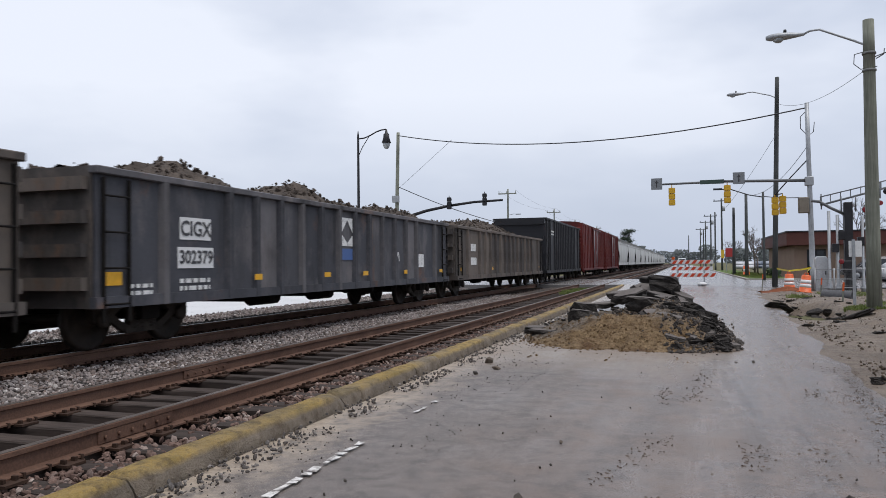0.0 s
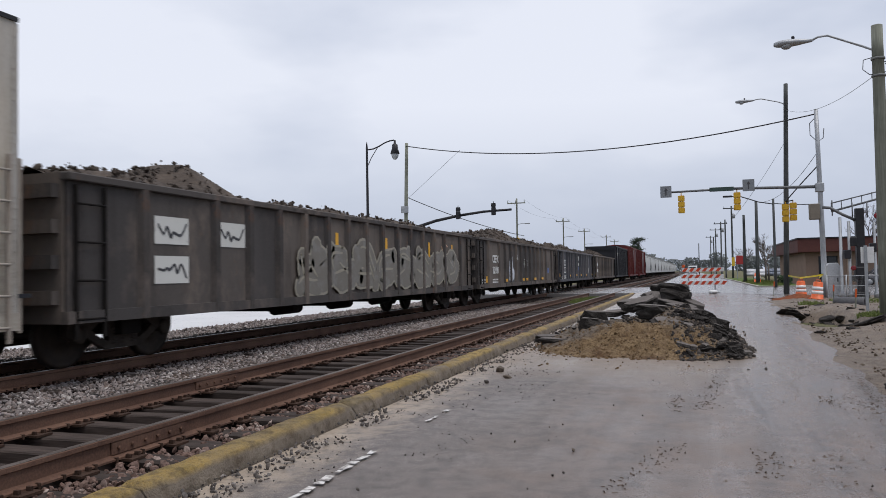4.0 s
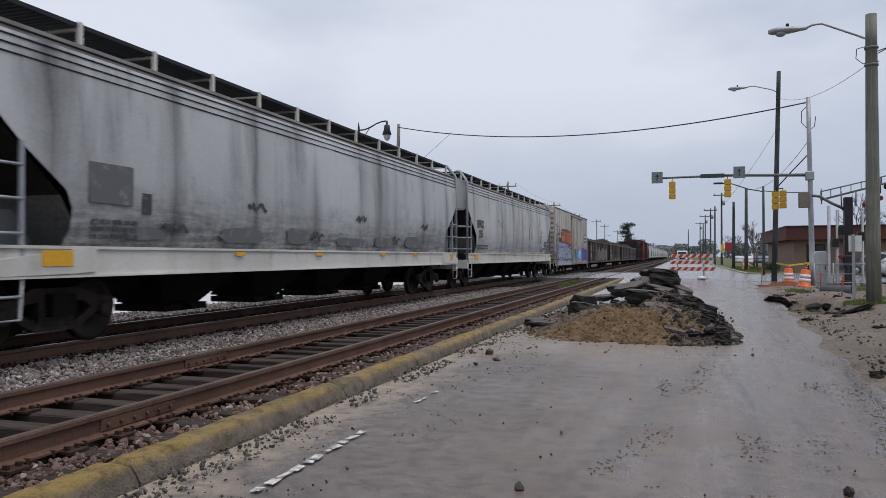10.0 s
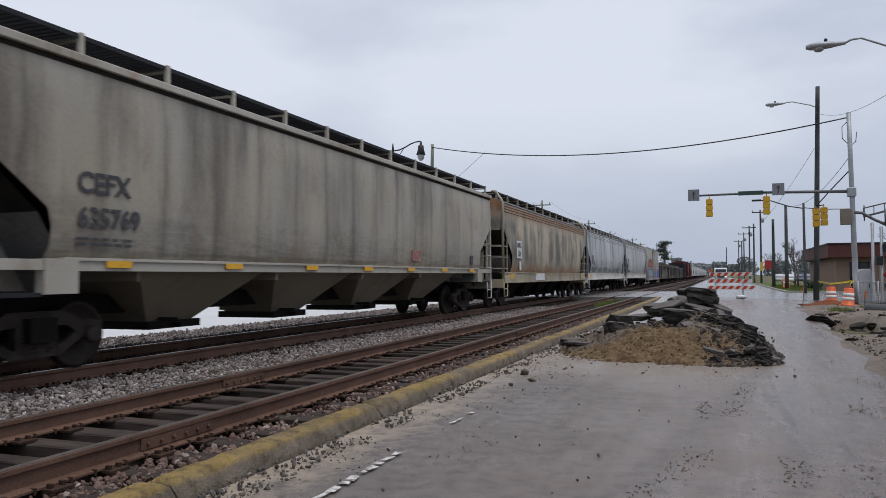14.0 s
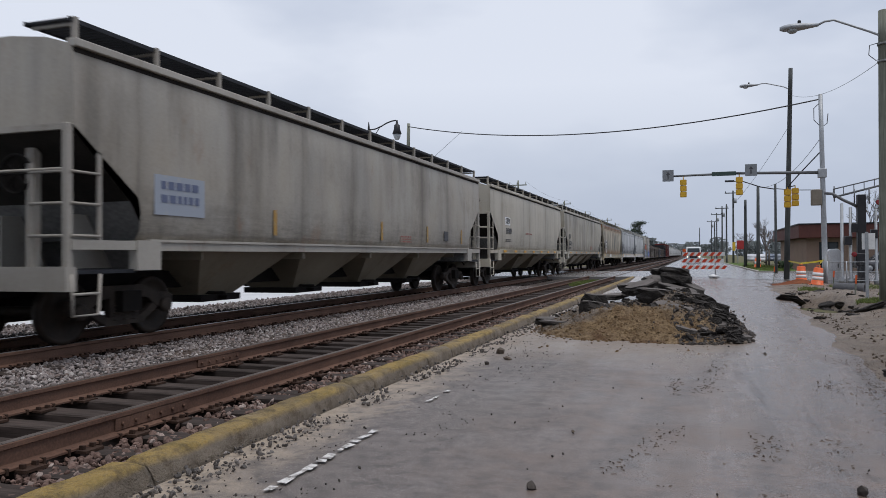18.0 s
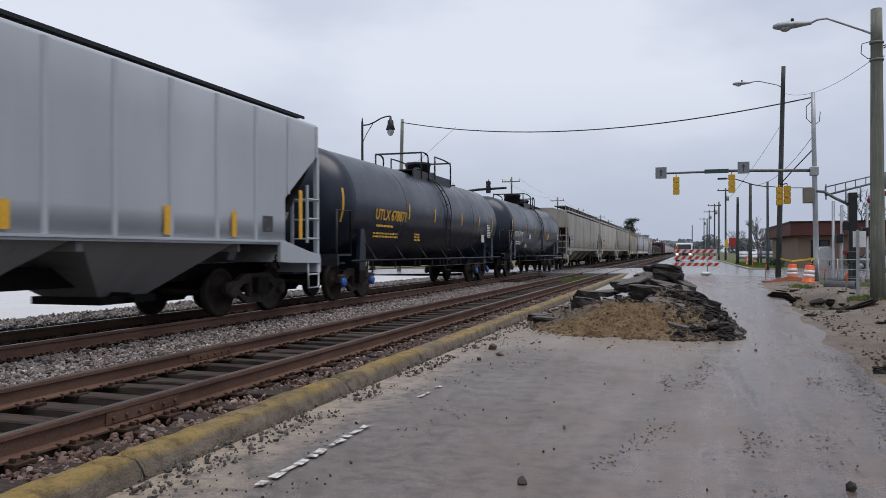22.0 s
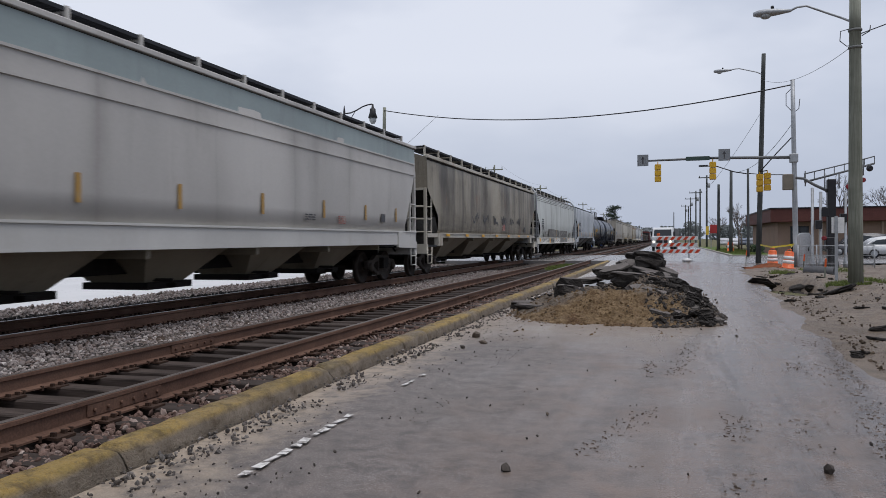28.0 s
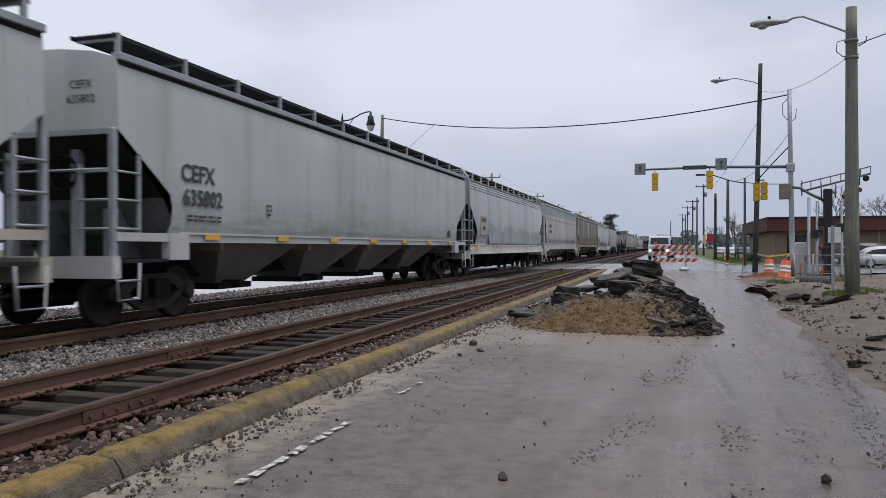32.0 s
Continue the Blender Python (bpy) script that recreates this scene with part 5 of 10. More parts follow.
def build_left_side():
    # arched black lamp post
    p = thing("street_lamp", "black arched lamp post with a bell-shaped lantern beyond the tracks", "street lamp", at=pose(-19.7, 44.6, -0.2))
    bm = bmesh.new()
    lathe(bm, (0, 0, 0), [(0.2, 0), (0.2, 0.6), (0.11, 0.8), (0.09, 5), (0.07, 9.9), (0.03, 10.2), (0.001, 10.3)], 12)
    part("post", bm, BLACK, p)
    bm = bmesh.new()
    pipe(bm, [(0, 0, 9.75), (0.45, 0, 9.78), (0.85, 0, 9.92), (1.25, 0, 10.12), (1.6, 0, 10.22), (1.9, 0, 10.25)], 0.045, 8)
    pipe(bm, [(0.05, 0, 8.7), (0.3, 0, 9.2), (0.75, 0, 9.85)], 0.025, 6)
    part("arm", bm, BLACK, p)
    bm = bmesh.new()
    lathe(bm, (1.95, 0, 0), [(0.05, 10.25), (0.09, 10.0), (0.18, 9.95), (0.2, 9.7), (0.3, 9.38), (0.26, 9.36)], 14)
    head = part("lantern", bm, BLACK, p)
    bm = bmesh.new()
    lathe(bm, (1.95, 0, 0), [(0.24, 9.38), (0.22, 9.2), (0.12, 9.02), (0.001, 8.98)], 14)
    part("globe", bm, LAMP_GLASS, head, "clear glass globe")
    p = wood_pole("utility_pole", -20.9, 54.2, 11.6, 0.17, "weathered timber pole anchoring the span wire", (0.3, 0))
    bm = bmesh.new()
    box(bm, -0.1, 0.4, -0.4, -0.1, 6.3, 6.8)
    part("pole_box", bm, GALV, p)
    # dark mast arm with two signals seen from behind
    p = thing("signal_mast", "dark curved mast arm with two black traffic signals", "traffic signal", at=pose(-24.5, 57.5, -0.1))
    bm = bmesh.new()
    lathe(bm, (0, 0, 0), [(0.25, 0), (0.25, 0.3), (0.16, 0.4), (0.13, 6.0), (0.001, 6.1)], 12)
    part("mast", bm, BLACK, p)
    pts = [(0, 0, 4.0), (1.5, 0, 4.7), (3.2, 0, 5.35), (5.0, 0, 5.85), (7.0, 0, 6.2), (9.0, 0, 6.42), (11.3, 0, 6.5)]
    bm = bmesh.new()
    for i, (a, b) in enumerate(zip(pts, pts[1:])):
        bar(bm, a, b, 0.16 - 0.012 * i, 10, 0.15 - 0.012 * i)
    part("mast_arm", bm, BLACK, p)
    for x, z in ((7.0, 6.85), (9.9, 7.05)):
        signal_head(p, x, -0.2, z, -1, BLACK)
    p = thing("signal_mast", "galvanised mast with yellow traffic signals down the cross street", "traffic signal", at=pose(-24, 85.0, -0.1))
    bm = bmesh.new()
    bar(bm, (0, 0, 0), (0, 0, 6.2), 0.14, 10)
    bar(bm, (-2.5, 0, 6.2), (6, 0, 5.4), 0.1, 8)
    part("mast_arm", bm, GALV, p)
    for x, z in ((2.6, 6.0), (4.2, 5.6), (5.2, 5.6)):
        signal_head(p, x, -0.2, z, 1)
    sign_panel(p, 0.6, -0.15, 5.95, 0.7, 0.8, SIGN_GREY)
    # line of timber poles following the railway
    for i, y in enumerate((121, 165, 203, 253, 286, 338, 410, 470)):
        h = 13.7 - 0.3 * (i % 3)
        p = wood_pole("utility_pole", -27.0 + 0.5 * (i % 2), y, h, 0.17, "timber pole with a crossarm following the railway", (0.1, 0), None, "poles along the railway")
        bm = bmesh.new()
        box(bm, -1.5, 1.5, -0.06, 0.06, h - 0.75, h - 0.58)
        for q in (-1.4, -0.1, 1.35):
            bar(bm, (q, 0, h - 0.6), (q, 0, h - 0.2), 0.06, 6)
        part("crossarm", bm, POLE_WOOD, p)
        bm = bmesh.new()
        pipe(bm, [(0.1, 0, h - 4.2), (1.0, 0, h - 4.0), (1.5, 0, h - 4.05)], 0.04, 6)
        box(bm, 1.4, 2.2, -0.12, 0.12, h - 4.15, h - 4.0)
        part("lamp_arm", bm, GALV, p)
        if i < 7:
            q = (121, 165, 203, 253, 286, 338, 410, 470)[i + 1]
            for dx in (-1.4, 1.35):
                wire("power_line", (-27 + dx, y, h - 0.2), (-27 + dx, q, h - 0.3), 0.8, 0.012, "thin power line along the railway")


def build_wires():
    wire("span_wire", (-20.6, 54.1, 11.35), (6.25, 42.4, 9.25), 1.2, 0.035, "thick black span wire across the street and tracks")
    wire("guy_wire", (-20.6, 54.0, 7.2), (-15.5, 51.5, 10.3), 0.0, 0.012, "thin grey guy wire at the anchor pole")
    wire("service_wire", (-20.6, 54.2, 7.4), (-16.0, 75.0, 5.2), 0.3, 0.03, "black service cable hanging beside the street")
    wire("service_wire", (4.9, 22.1, 6.55), (5.0, 44.8, 10.1), 0.55, 0.008, "thin drooping service wire between two lamp poles")
    wire("service_wire", (4.9, 22.1, 6.7), (14.0, 14.0, 9.5), 0.3, 0.014, "thin black service wire above the street")
    wire("service_wire", (5.3, 60.9, 6.4), (6.2, 42.4, 7.2), 0.5, 0.014, "thin black service wire above the street")
    wire("service_wire", (5.15, 44.9, 8.5), (3.2, 60, 5.4), 0.2, 0.01, "thin black service wire above the street")


def build_barricade():
    b = thing("barricade", "striped orange and white road-closed barricade with sandbags", "barricade", at=pose(0.52, 45.2, 0.05, 0, 0, -20))
    for x in (-0.75, 0.75):
        bm = bmesh.new()
        box(bm, x - 0.03, x + 0.03, -0.03, 0.03, 0.08, 1.48)
        part("upright", bm, GALV, b)
        bm = bmesh.new()
        box(bm, x - 0.035, x + 0.035, -0.7, 0.7, 0.02, 0.08)
        part("foot", bm, GALV, b)
    for k, z in enumerate((0.62, 0.99, 1.36)):
        bm = bmesh.new()
        box(bm, -1.22 + 0.05 * k, 1.22 + 0.03 * k, -0.055, -0.032, z - 0.105, z + 0.105)
        bevel_all(bm, 0.006)
        rail = part("rail_board", bm, SHEET_WHITE, b, "white striped board")
        x = -1.2 + 0.05 * k
        while x < 1.1:
            bm = bmesh.new()
            quads(bm, [(x, -0.059, z - 0.1), (x + 0.2, -0.059, z - 0.1), (x + 0.36, -0.059, z + 0.1), (x + 0.16, -0.059, z + 0.1)], [(0, 1, 2, 3)])
            part("stripe", bm, BARR_RED, rail, "orange-red stripe")
            x += 0.38
    for x in (-0.75, 0.75):
        bm = bmesh.new()
        bmesh.ops.create_icosphere(bm, subdivisions=2, radius=1.0)
        for v in bm.verts:
            v.co = Vector((x + v.co.x * 0.27, -0.35 + v.co.y * 0.3, 0.12 + v.co.z * 0.11 * (1 + 0.3 * nz(v.co.x, v.co.y, 2))))
        for f in bm.faces:
            f.smooth = True
        part("sandbag", bm, surface("white_sandbag", (0.55, 0.55, 0.54), (0.72, 0.72, 0.72)), b, "white sandbag")
    bm = bmesh.new()
    lathe(bm, (-1.0, -0.05, 1.58), [(0.09, -0.03), (0.09, 0.03)], 12, "y")
    part("warning_lamp", bm, ORANGE, b)


def drum(x, y, tilt):
    d = thing("traffic_drum", "orange and white striped plastic traffic drum", "traffic drum", "drums on the verge", at=pose(x, y, -0.02, 0, tilt, 10) @ Matrix.Diagonal((0.84, 0.84, 0.84, 1)))
    bm = bmesh.new()
    lathe(bm, (0, 0, 0), [(0.40, 0), (0.40, 0.07), (0.30, 0.09), (0.29, 0.28), (0.275, 0.29), (0.27, 0.48), (0.255, 0.49), (0.25, 0.70), (0.235, 0.71), (0.23, 0.9), (0.18, 0.95), (0.001, 0.95)], 20)
    part("body", bm, ORANGE, d)
    for a, b, r in ((0.29, 0.47, 0.279), (0.50, 0.69, 0.259)):
        bm = bmesh.new()
        lathe(bm, (0, 0, 0), [(r - 0.01, a), (r, a), (r - 0.004, b), (r - 0.02, b)], 20)
        part("band", bm, SHEET_WHITE, d, "white reflective band")
    bm = bmesh.new()
    pipe(bm, [(-0.1, 0, 0.94), (-0.1, 0, 1.05), (0.1, 0, 1.05), (0.1, 0, 0.94)], 0.02, 6)
    part("handle", bm, ORANGE, d)


def grass_patch(name, cx, cy, rx, ry, count, h, label, seed, ground):
    rng = random.Random(seed)
    verts, faces = [], []
    for _ in range(count):
        a, q = rng.uniform(0, 6.28), math.sqrt(rng.random())
        x, y = cx + rx * q * math.cos(a), cy + ry * q * math.sin(a)
        z = ground(x, y) - 0.01
        t, L = rng.uniform(0, 6.28), h * rng.uniform(0.5, 1.3)
        dx, dy = math.cos(t) * 0.008, math.sin(t) * 0.008
        bx, by = math.cos(t + 1.5) * L * rng.uniform(0.1, 0.7), math.sin(t + 1.5) * L * rng.uniform(0.1, 0.7)
        k = len(verts)
        verts += [(x - dx, y - dy, z), (x + dx, y + dy, z), (x + bx * 0.5 + dx, y + by * 0.5 + dy, z + L * 0.7), (x + bx, y + by, z + L)]
        faces.append((k, k + 1, k + 2, k + 3))
    me = bpy.data.meshes.new(name)
    me.from_pydata(verts, [], faces)
    me.materials.append(LEAF)
    tagged(new(name, me), label, "grass", kind="stuff")


def build_verge():
    drum(5.03, 40.4, 0)
    drum(5.22, 36.9, 6)
    clay = grid_mesh("clay_mound", steps(3.6, 6.4, 40), steps(36.5, 41.5, 40), lambda x, y: -0.1 + 0.30 * math.exp(-((x - 4.8) / 0.75) ** 2 - ((y - 39) / 1.3) ** 2) + 0.04 * nz(x, y, 2.2), CLAY)
    tagged(clay, "low heap of orange clay around the drums", "earth heap")
    # corrugated drain pipe
    bm = bmesh.new()
    n, L, r = 30, 0.95, 0.19
    prof = [(r + (0.018 if i % 2 else 0.0), -L / 2 + L * i / n) for i in range(n + 1)]
    inner = [(r - 0.03, L / 2), (r - 0.03, -L / 2)]
    lathe(bm, (0, 0, 0), prof + inner + [prof[0]], 18, "x")
    solid("drain_pipe", bm, surface("black_corrugated_plastic", (0.05, 0.05, 0.055), (0.10, 0.10, 0.105), 3, 30, 0.5), "black corrugated plastic drain pipe lying in the mud", "drain pipe", at=pose(5.12, 29.0, 0.17, 0, 0, -24))
    # broken edge pieces in the trench
    r = random.Random(4)
    for i in range(26):
        bm = bmesh.new()
        slab_mesh(bm, r.uniform(0.3, 0.75), r.uniform(0.06, 0.12), 300 + i)
        x, y = r.uniform(2.85, 4.1), r.uniform(20.6, 26)
        solid("asphalt_chunk", bm, CHUNK, "broken black asphalt chunk lying in the trench", "rubble", "chunks in the trench", at=pose(x, y, shoulder_height(x, y) + 0.05, r.uniform(-22, 22), r.uniform(-22, 22), r.uniform(0, 180)))
    for i in range(34):
        bm = bmesh.new()
        slab_mesh(bm, r.uniform(0.08, 0.26), 0.06, 400 + i)
        y = r.uniform(7, 30)
        x = verge(y) + r.uniform(-0.1, 1.8)
        solid("asphalt_chunk", bm, CHUNK, "small broken asphalt chunk on the muddy verge", "rubble", "chunks on the verge", at=pose(x, y, shoulder_height(x, y) + 0.01, r.uniform(-12, 12), r.uniform(-12, 12), r.uniform(0, 180)))
    grass_patch("grass_tuft", 4.7, 22.6, 0.55, 0.9, 1500, 0.09, "green grass round the foot of the lamp pole", 1, shoulder_height)
    grass_patch("grass_tuft", 4.25, 31.5, 0.45, 1.3, 1100, 0.08, "green grass beside the drain pipe", 2, shoulder_height)
    grass_patch("grass_tuft", 5.9, 26.0, 0.45, 1.6, 900, 0.09, "green grass on the muddy bank", 3, shoulder_height)
    grass_patch("grass_tuft", 6.4, 34.0, 1.2, 1.8, 1200, 0.10, "rough grass beside the equipment", 4, shoulder_height)
    grass_patch("track_weeds", -5.1, 38.5, 0.6, 4.0, 1800, 0.13, "green weeds between the rails before the crossing", 5, lambda x, y: -0.05)
    grass_patch("road_grass", 6.6, 80.0, 1.6, 17.0, 7000, 0.16, "green grass strip beside the far road", 6, lambda x, y: 0.06)
    pts, sizes = [], []
    while len(pts) < 3600:
        y = 5 + 32 * r.random() ** 1.3
        x = verge(y) + 0.05 + 3.8 * r.random() ** 1.4
        if nz(x * 1.6, y * 0.5, 1.0, 6) + 0.5 * nz(x, y, 3.0, 4) < 0.0:
            continue
        pts.append((x, y, shoulder_height(x, y) + 0.006))
        sizes.append(0.008 + 0.055 * r.random() ** 3.5)
    ob = scatter("verge_clod", pts, sizes, VERGE_CLOD, 0.6, 31)
    tagged(ob, "dark clods and lumps of earth on the verge", "earth", kind="stuff")
    # wooden stakes with orange tops
    for x, y in ((4.55, 25.0), (5.6, 25.5), (3.9, 41.5), (5.0, 31.5), (5.9, 30.5)):
        s = thing("survey_stake", "thin timber survey stake with an orange top", "stake", "stakes on the verge", at=pose(x, y, 0, 2, 3, 0))
        bm = bmesh.new()
        box(bm, -0.02, 0.02, -0.015, 0.015, -0.2, 0.62)
        part("stake", bm, POLE_WOOD, s)
        bm = bmesh.new()
        box(bm, -0.024, 0.024, -0.019, 0.019, 0.5, 0.75)
        part("flag", bm, ORANGE, s)
    # caution tape
    bm = bmesh.new()
    pts = [(4.95, 44.7, 1.0), (5.03, 40.5, 0.92), (5.9, 42.0, 0.98), (6.3, 42.3, 1.05), (5.6, 38.6, 0.95), (5.3, 36.9, 0.6), (5.2, 36.5, 0.05)]
    for a, b in zip(pts, pts[1:]):
        quads(bm, [(a[0], a[1], a[2] - 0.04), (b[0], b[1], b[2] - 0.04), (b[0], b[1] + 0.004, b[2] + 0.04), (a[0], a[1] + 0.004, a[2] + 0.04)], [(0, 1, 2, 3)])
    bmesh.ops.solidify(bm, geom=bm.faces[:], thickness=0.004)
    solid("caution_tape", bm, plain("yellow_tape", (0.75, 0.6, 0.04), 0.4), "yellow caution tape strung between pole and drums", "tape")


def build_crossing_gear():
    g = thing("equipment_cabinet", "pale grey trackside equipment cabinet with a domed top", "cabinet", at=pose(6.58, 41.2, -0.1))
    bm = bmesh.new()
    prism(bm, [(-0.27, 0), (0.27, 0), (0.27, 1.6), (0.19, 1.72), (-0.19, 1.72), (-0.27, 1.6)], -0.25, 0.25)
    bevel_all(bm, 0.02)
    part("body", bm, surface("pale_cabinet_enamel", (0.40, 0.42, 0.44), (0.52, 0.54, 0.56), 2, 20, 0.45), g)
    bm = bmesh.new()
    box(bm, -0.22, 0.22, -0.27, -0.252, 0.15, 1.5)
    d = part("door", bm, surface("pale_cabinet_enamel", (0, 0, 0), (0, 0, 0)), g)
    bm = bmesh.new()
    box(bm, 0.14, 0.18, -0.30, -0.27, 0.8, 1.0)
    part("handle", bm, BLACK, d)
    g = thing("crossing_signal", "silver and black level-crossing signal masts with a raised walkway arm", "crossing signal", at=pose(6.80, 40.5, -0.1))
    for x, h, mat, r in ((0.05, 3.9, GALV, 0.07), (0.42, 3.7, GALV, 0.07), (1.5, 3.6, GALV, 0.06)):
        bm = bmesh.new()
        lathe(bm, (x, 0, 0), [(r * 1.9, 0), (r * 1.9, 0.25), (r, 0.35), (r, h), (0.001, h + 0.02)], 12)
        part("mast", bm, mat, g)
    bm = bmesh.new()
    pipe(bm, [(-0.7, 0, 4.42), (-0.35, 0, 4.38), (0.15, 0, 4.05), (0.8, 0, 3.7)], 0.07, 8)
    pipe(bm, [(-0.3, 0, 4.2), (1.8, 0.4, 4.75), (2.9, 0.6, 5.05)], 0.05, 6)
    pipe(bm, [(-0.3, 0, 4.6), (1.8, 0.4, 5.1), (2.9, 0.6, 5.4)], 0.03, 6)
    for i in range(8):
        t = i / 7
        bar(bm, (-0.3 + 3.2 * t, 0.6 * t, 4.2 + 0.85 * t), (-0.3 + 3.2 * t, 0.6 * t, 4.62 + 0.8 * t), 0.02, 5)
    part("walkway_arm", bm, ARM_STEEL, g, "galvanised truss arm with railing")
    bm = bmesh.new()
    box(bm, 0.70, 1.06, -0.2, 0.2, 0.0, 4.3)
    box(bm, 0.60, 1.16, -0.3, 0.3, 0.0, 0.3)
    bevel_all(bm, 0.02)
    part("mechanism_column", bm, BLACK, g, "square black steel mechanism column")
    for x, z in ((0.30, 1.9), (0.58, 2.5), (1.4, 2.2)):
        bm = bmesh.new()
        box(bm, x - 0.14, x + 0.14, -0.22, 0.12, z, z + 0.42)
        bevel_all(bm, 0.02)
        part("junction_box", bm, BLACK, g)
    for x, z in ((0.5, 1.45), (1.55, 3.9), (2.2, 4.2)):
        bm = bmesh.new()
        lathe(bm, (x, -0.28, z), [(0.10, 0.05), (0.12, -0.08), (0.10, -0.1), (0.001, -0.06)], 12, "y")
        part("red_lamp", bm, plain("dark_red_lens", (0.22, 0.015, 0.02), 0.25), g, "dark red crossing lamp")
    for x, h in ((1.25, 4.6), (1.75, 4.9), (2.3, 5.2), (-0.25, 4.75), (0.62, 4.6)):
        bm = bmesh.new()
        bar(bm, (x, 0.1, h - 0.75), (x, 0.1, h), 0.03, 6)
        part("stanchion", bm, ARM_STEEL, g)
    for x, z in ((1.9, 4.55), (2.5, 4.75)):
        bm = bmesh.new()
        lathe(bm, (x, -0.25, z), [(0.15, 0.02), (0.15, 0.0), (0.10, -0.03)], 14, "y")
        lathe(bm, (x, -0.28, z), [(0.10, 0.0), (0.11, -0.12), (0.09, -0.13), (0.001, -0.08)], 12, "y")
        part("flashing_lamp", bm, BLACK, g)
    bm = bmesh.new()
    box(bm, 0.6, 1.15, -0.25, 0.25, 0.9, 1.5)
    bevel_all(bm, 0.04)
    part("gate_motor", bm, BLACK, g)
    f = thing("site_fence", "low galvanised wire fence beside the crossing equipment", "fence")
    xs = [5.9, 6.7, 7.5, 8.3, 9.1]
    for x in xs:
        bm = bmesh.new()
        bar(bm, (x, 38.6, -0.2), (x, 38.6, 1.05), 0.035, 8)
        part("post", bm, GALV, f)
    for z in (0.15, 0.55, 1.0):
        bm = bmesh.new()
        bar(bm, (5.9, 38.6, z), (9.1, 38.6, z), 0.016, 6)
        part("rail", bm, GALV, f)
    for i in range(64):
        x = 5.92 + i * 0.05
        shared("mesh_wire", "wire_strand", lambda bm: bar(bm, (0, 0, 0.0), (0, 0, 1.0), 0.004, 4), ARM_STEEL, f, pose(x, 38.6, 0.0))


def build_building():
    b = thing("shop_building", "single-storey tan building with a dark red fascia and flat roof", "building")
    x0, x1, y0, y1, h = 9.4, 36.0, 72.0, 92.0, 3.9
    STUCCO = surface("tan_stucco", (0.22, 0.15, 0.115), (0.29, 0.205, 0.16), 0.7, 18, 0.85)
    BRICKY = surface("dark_red_fascia", (0.075, 0.028, 0.024), (0.12, 0.045, 0.038), 0.8, 14, 0.7)
    holes = [(10.4, 11.9, 0.0, 2.4), (18.5, 21.0, 0.9, 2.4), (23.5, 26.0, 0.9, 2.4)]
    bm = bmesh.new()
    x = x0
    for a, c, za, zb in holes:
        box(bm, x, a, y0, y0 + 0.25, -0.3, 2.75)
        box(bm, a, c, y0, y0 + 0.25, zb, 2.75)
        if za > 0:
            box(bm, a, c, y0, y0 + 0.25, -0.3, za)
        x = c
    box(bm, x, x1, y0, y0 + 0.25, -0.3, 2.75)
    box(bm, x0, x0 + 0.25, y0 + 0.25, y1, -0.3, 2.75)
    box(bm, x1 - 0.25, x1, y0 + 0.25, y1, -0.3, 2.75)
    box(bm, x0 + 0.25, x1 - 0.25, y1 - 0.25, y1, -0.3, 2.75)
    part("wall", bm, STUCCO, b, "tan stucco wall")
    bm = bmesh.new()
    box(bm, x0 - 0.7, x1 + 0.5, y0 - 0.9, y1 + 0.5, 2.75, h)
    bevel_all(bm, 0.04)
    part("fascia", bm, BRICKY, b, "deep dark red fascia band")
    bm = bmesh.new()
    box(bm, x0 - 0.78, x1 + 0.58, y0 - 0.98, y1 + 0.58, h, h + 0.1)
    part("roof_edge", bm, BLACK, b)
    for i in range(9):
        bm = bmesh.new()
        xx = 12.6 + i * 2.45
        box(bm, xx, xx + 0.16, y0 - 0.06, y0 + 0.0, -0.3, 2.75)
        part("pilaster", bm, surface("pale_pilaster", (0.33, 0.25, 0.2), (0.40, 0.31, 0.25)), b)
    for i, (a, c, za, zb) in enumerate(holes):
        bm = bmesh.new()
        for q in (a, (a + c) / 2 - 0.04, c - 0.08):
            box(bm, q, q + 0.08, y0 + 0.04, y0 + 0.12, za, zb)
        box(bm, a, c, y0 + 0.04, y0 + 0.12, zb - 0.1, zb)
        w = part("door" if i == 0 else "window", bm, BLACK, b, "dark-framed glazed entrance" if i == 0 else "dark-framed window")
        bm = bmesh.new()
        box(bm, a, c, y0 + 0.14, y0 + 0.16, za, zb)
        part("pane", bm, GLASS, w)
    # shrub by the entrance
    leafy("shrub", 7.6, 71.0, 0.0, 0.75, 0.75, 500, "dark green clipped shrub beside the building", 3, (0.02, 0.035, 0.015))


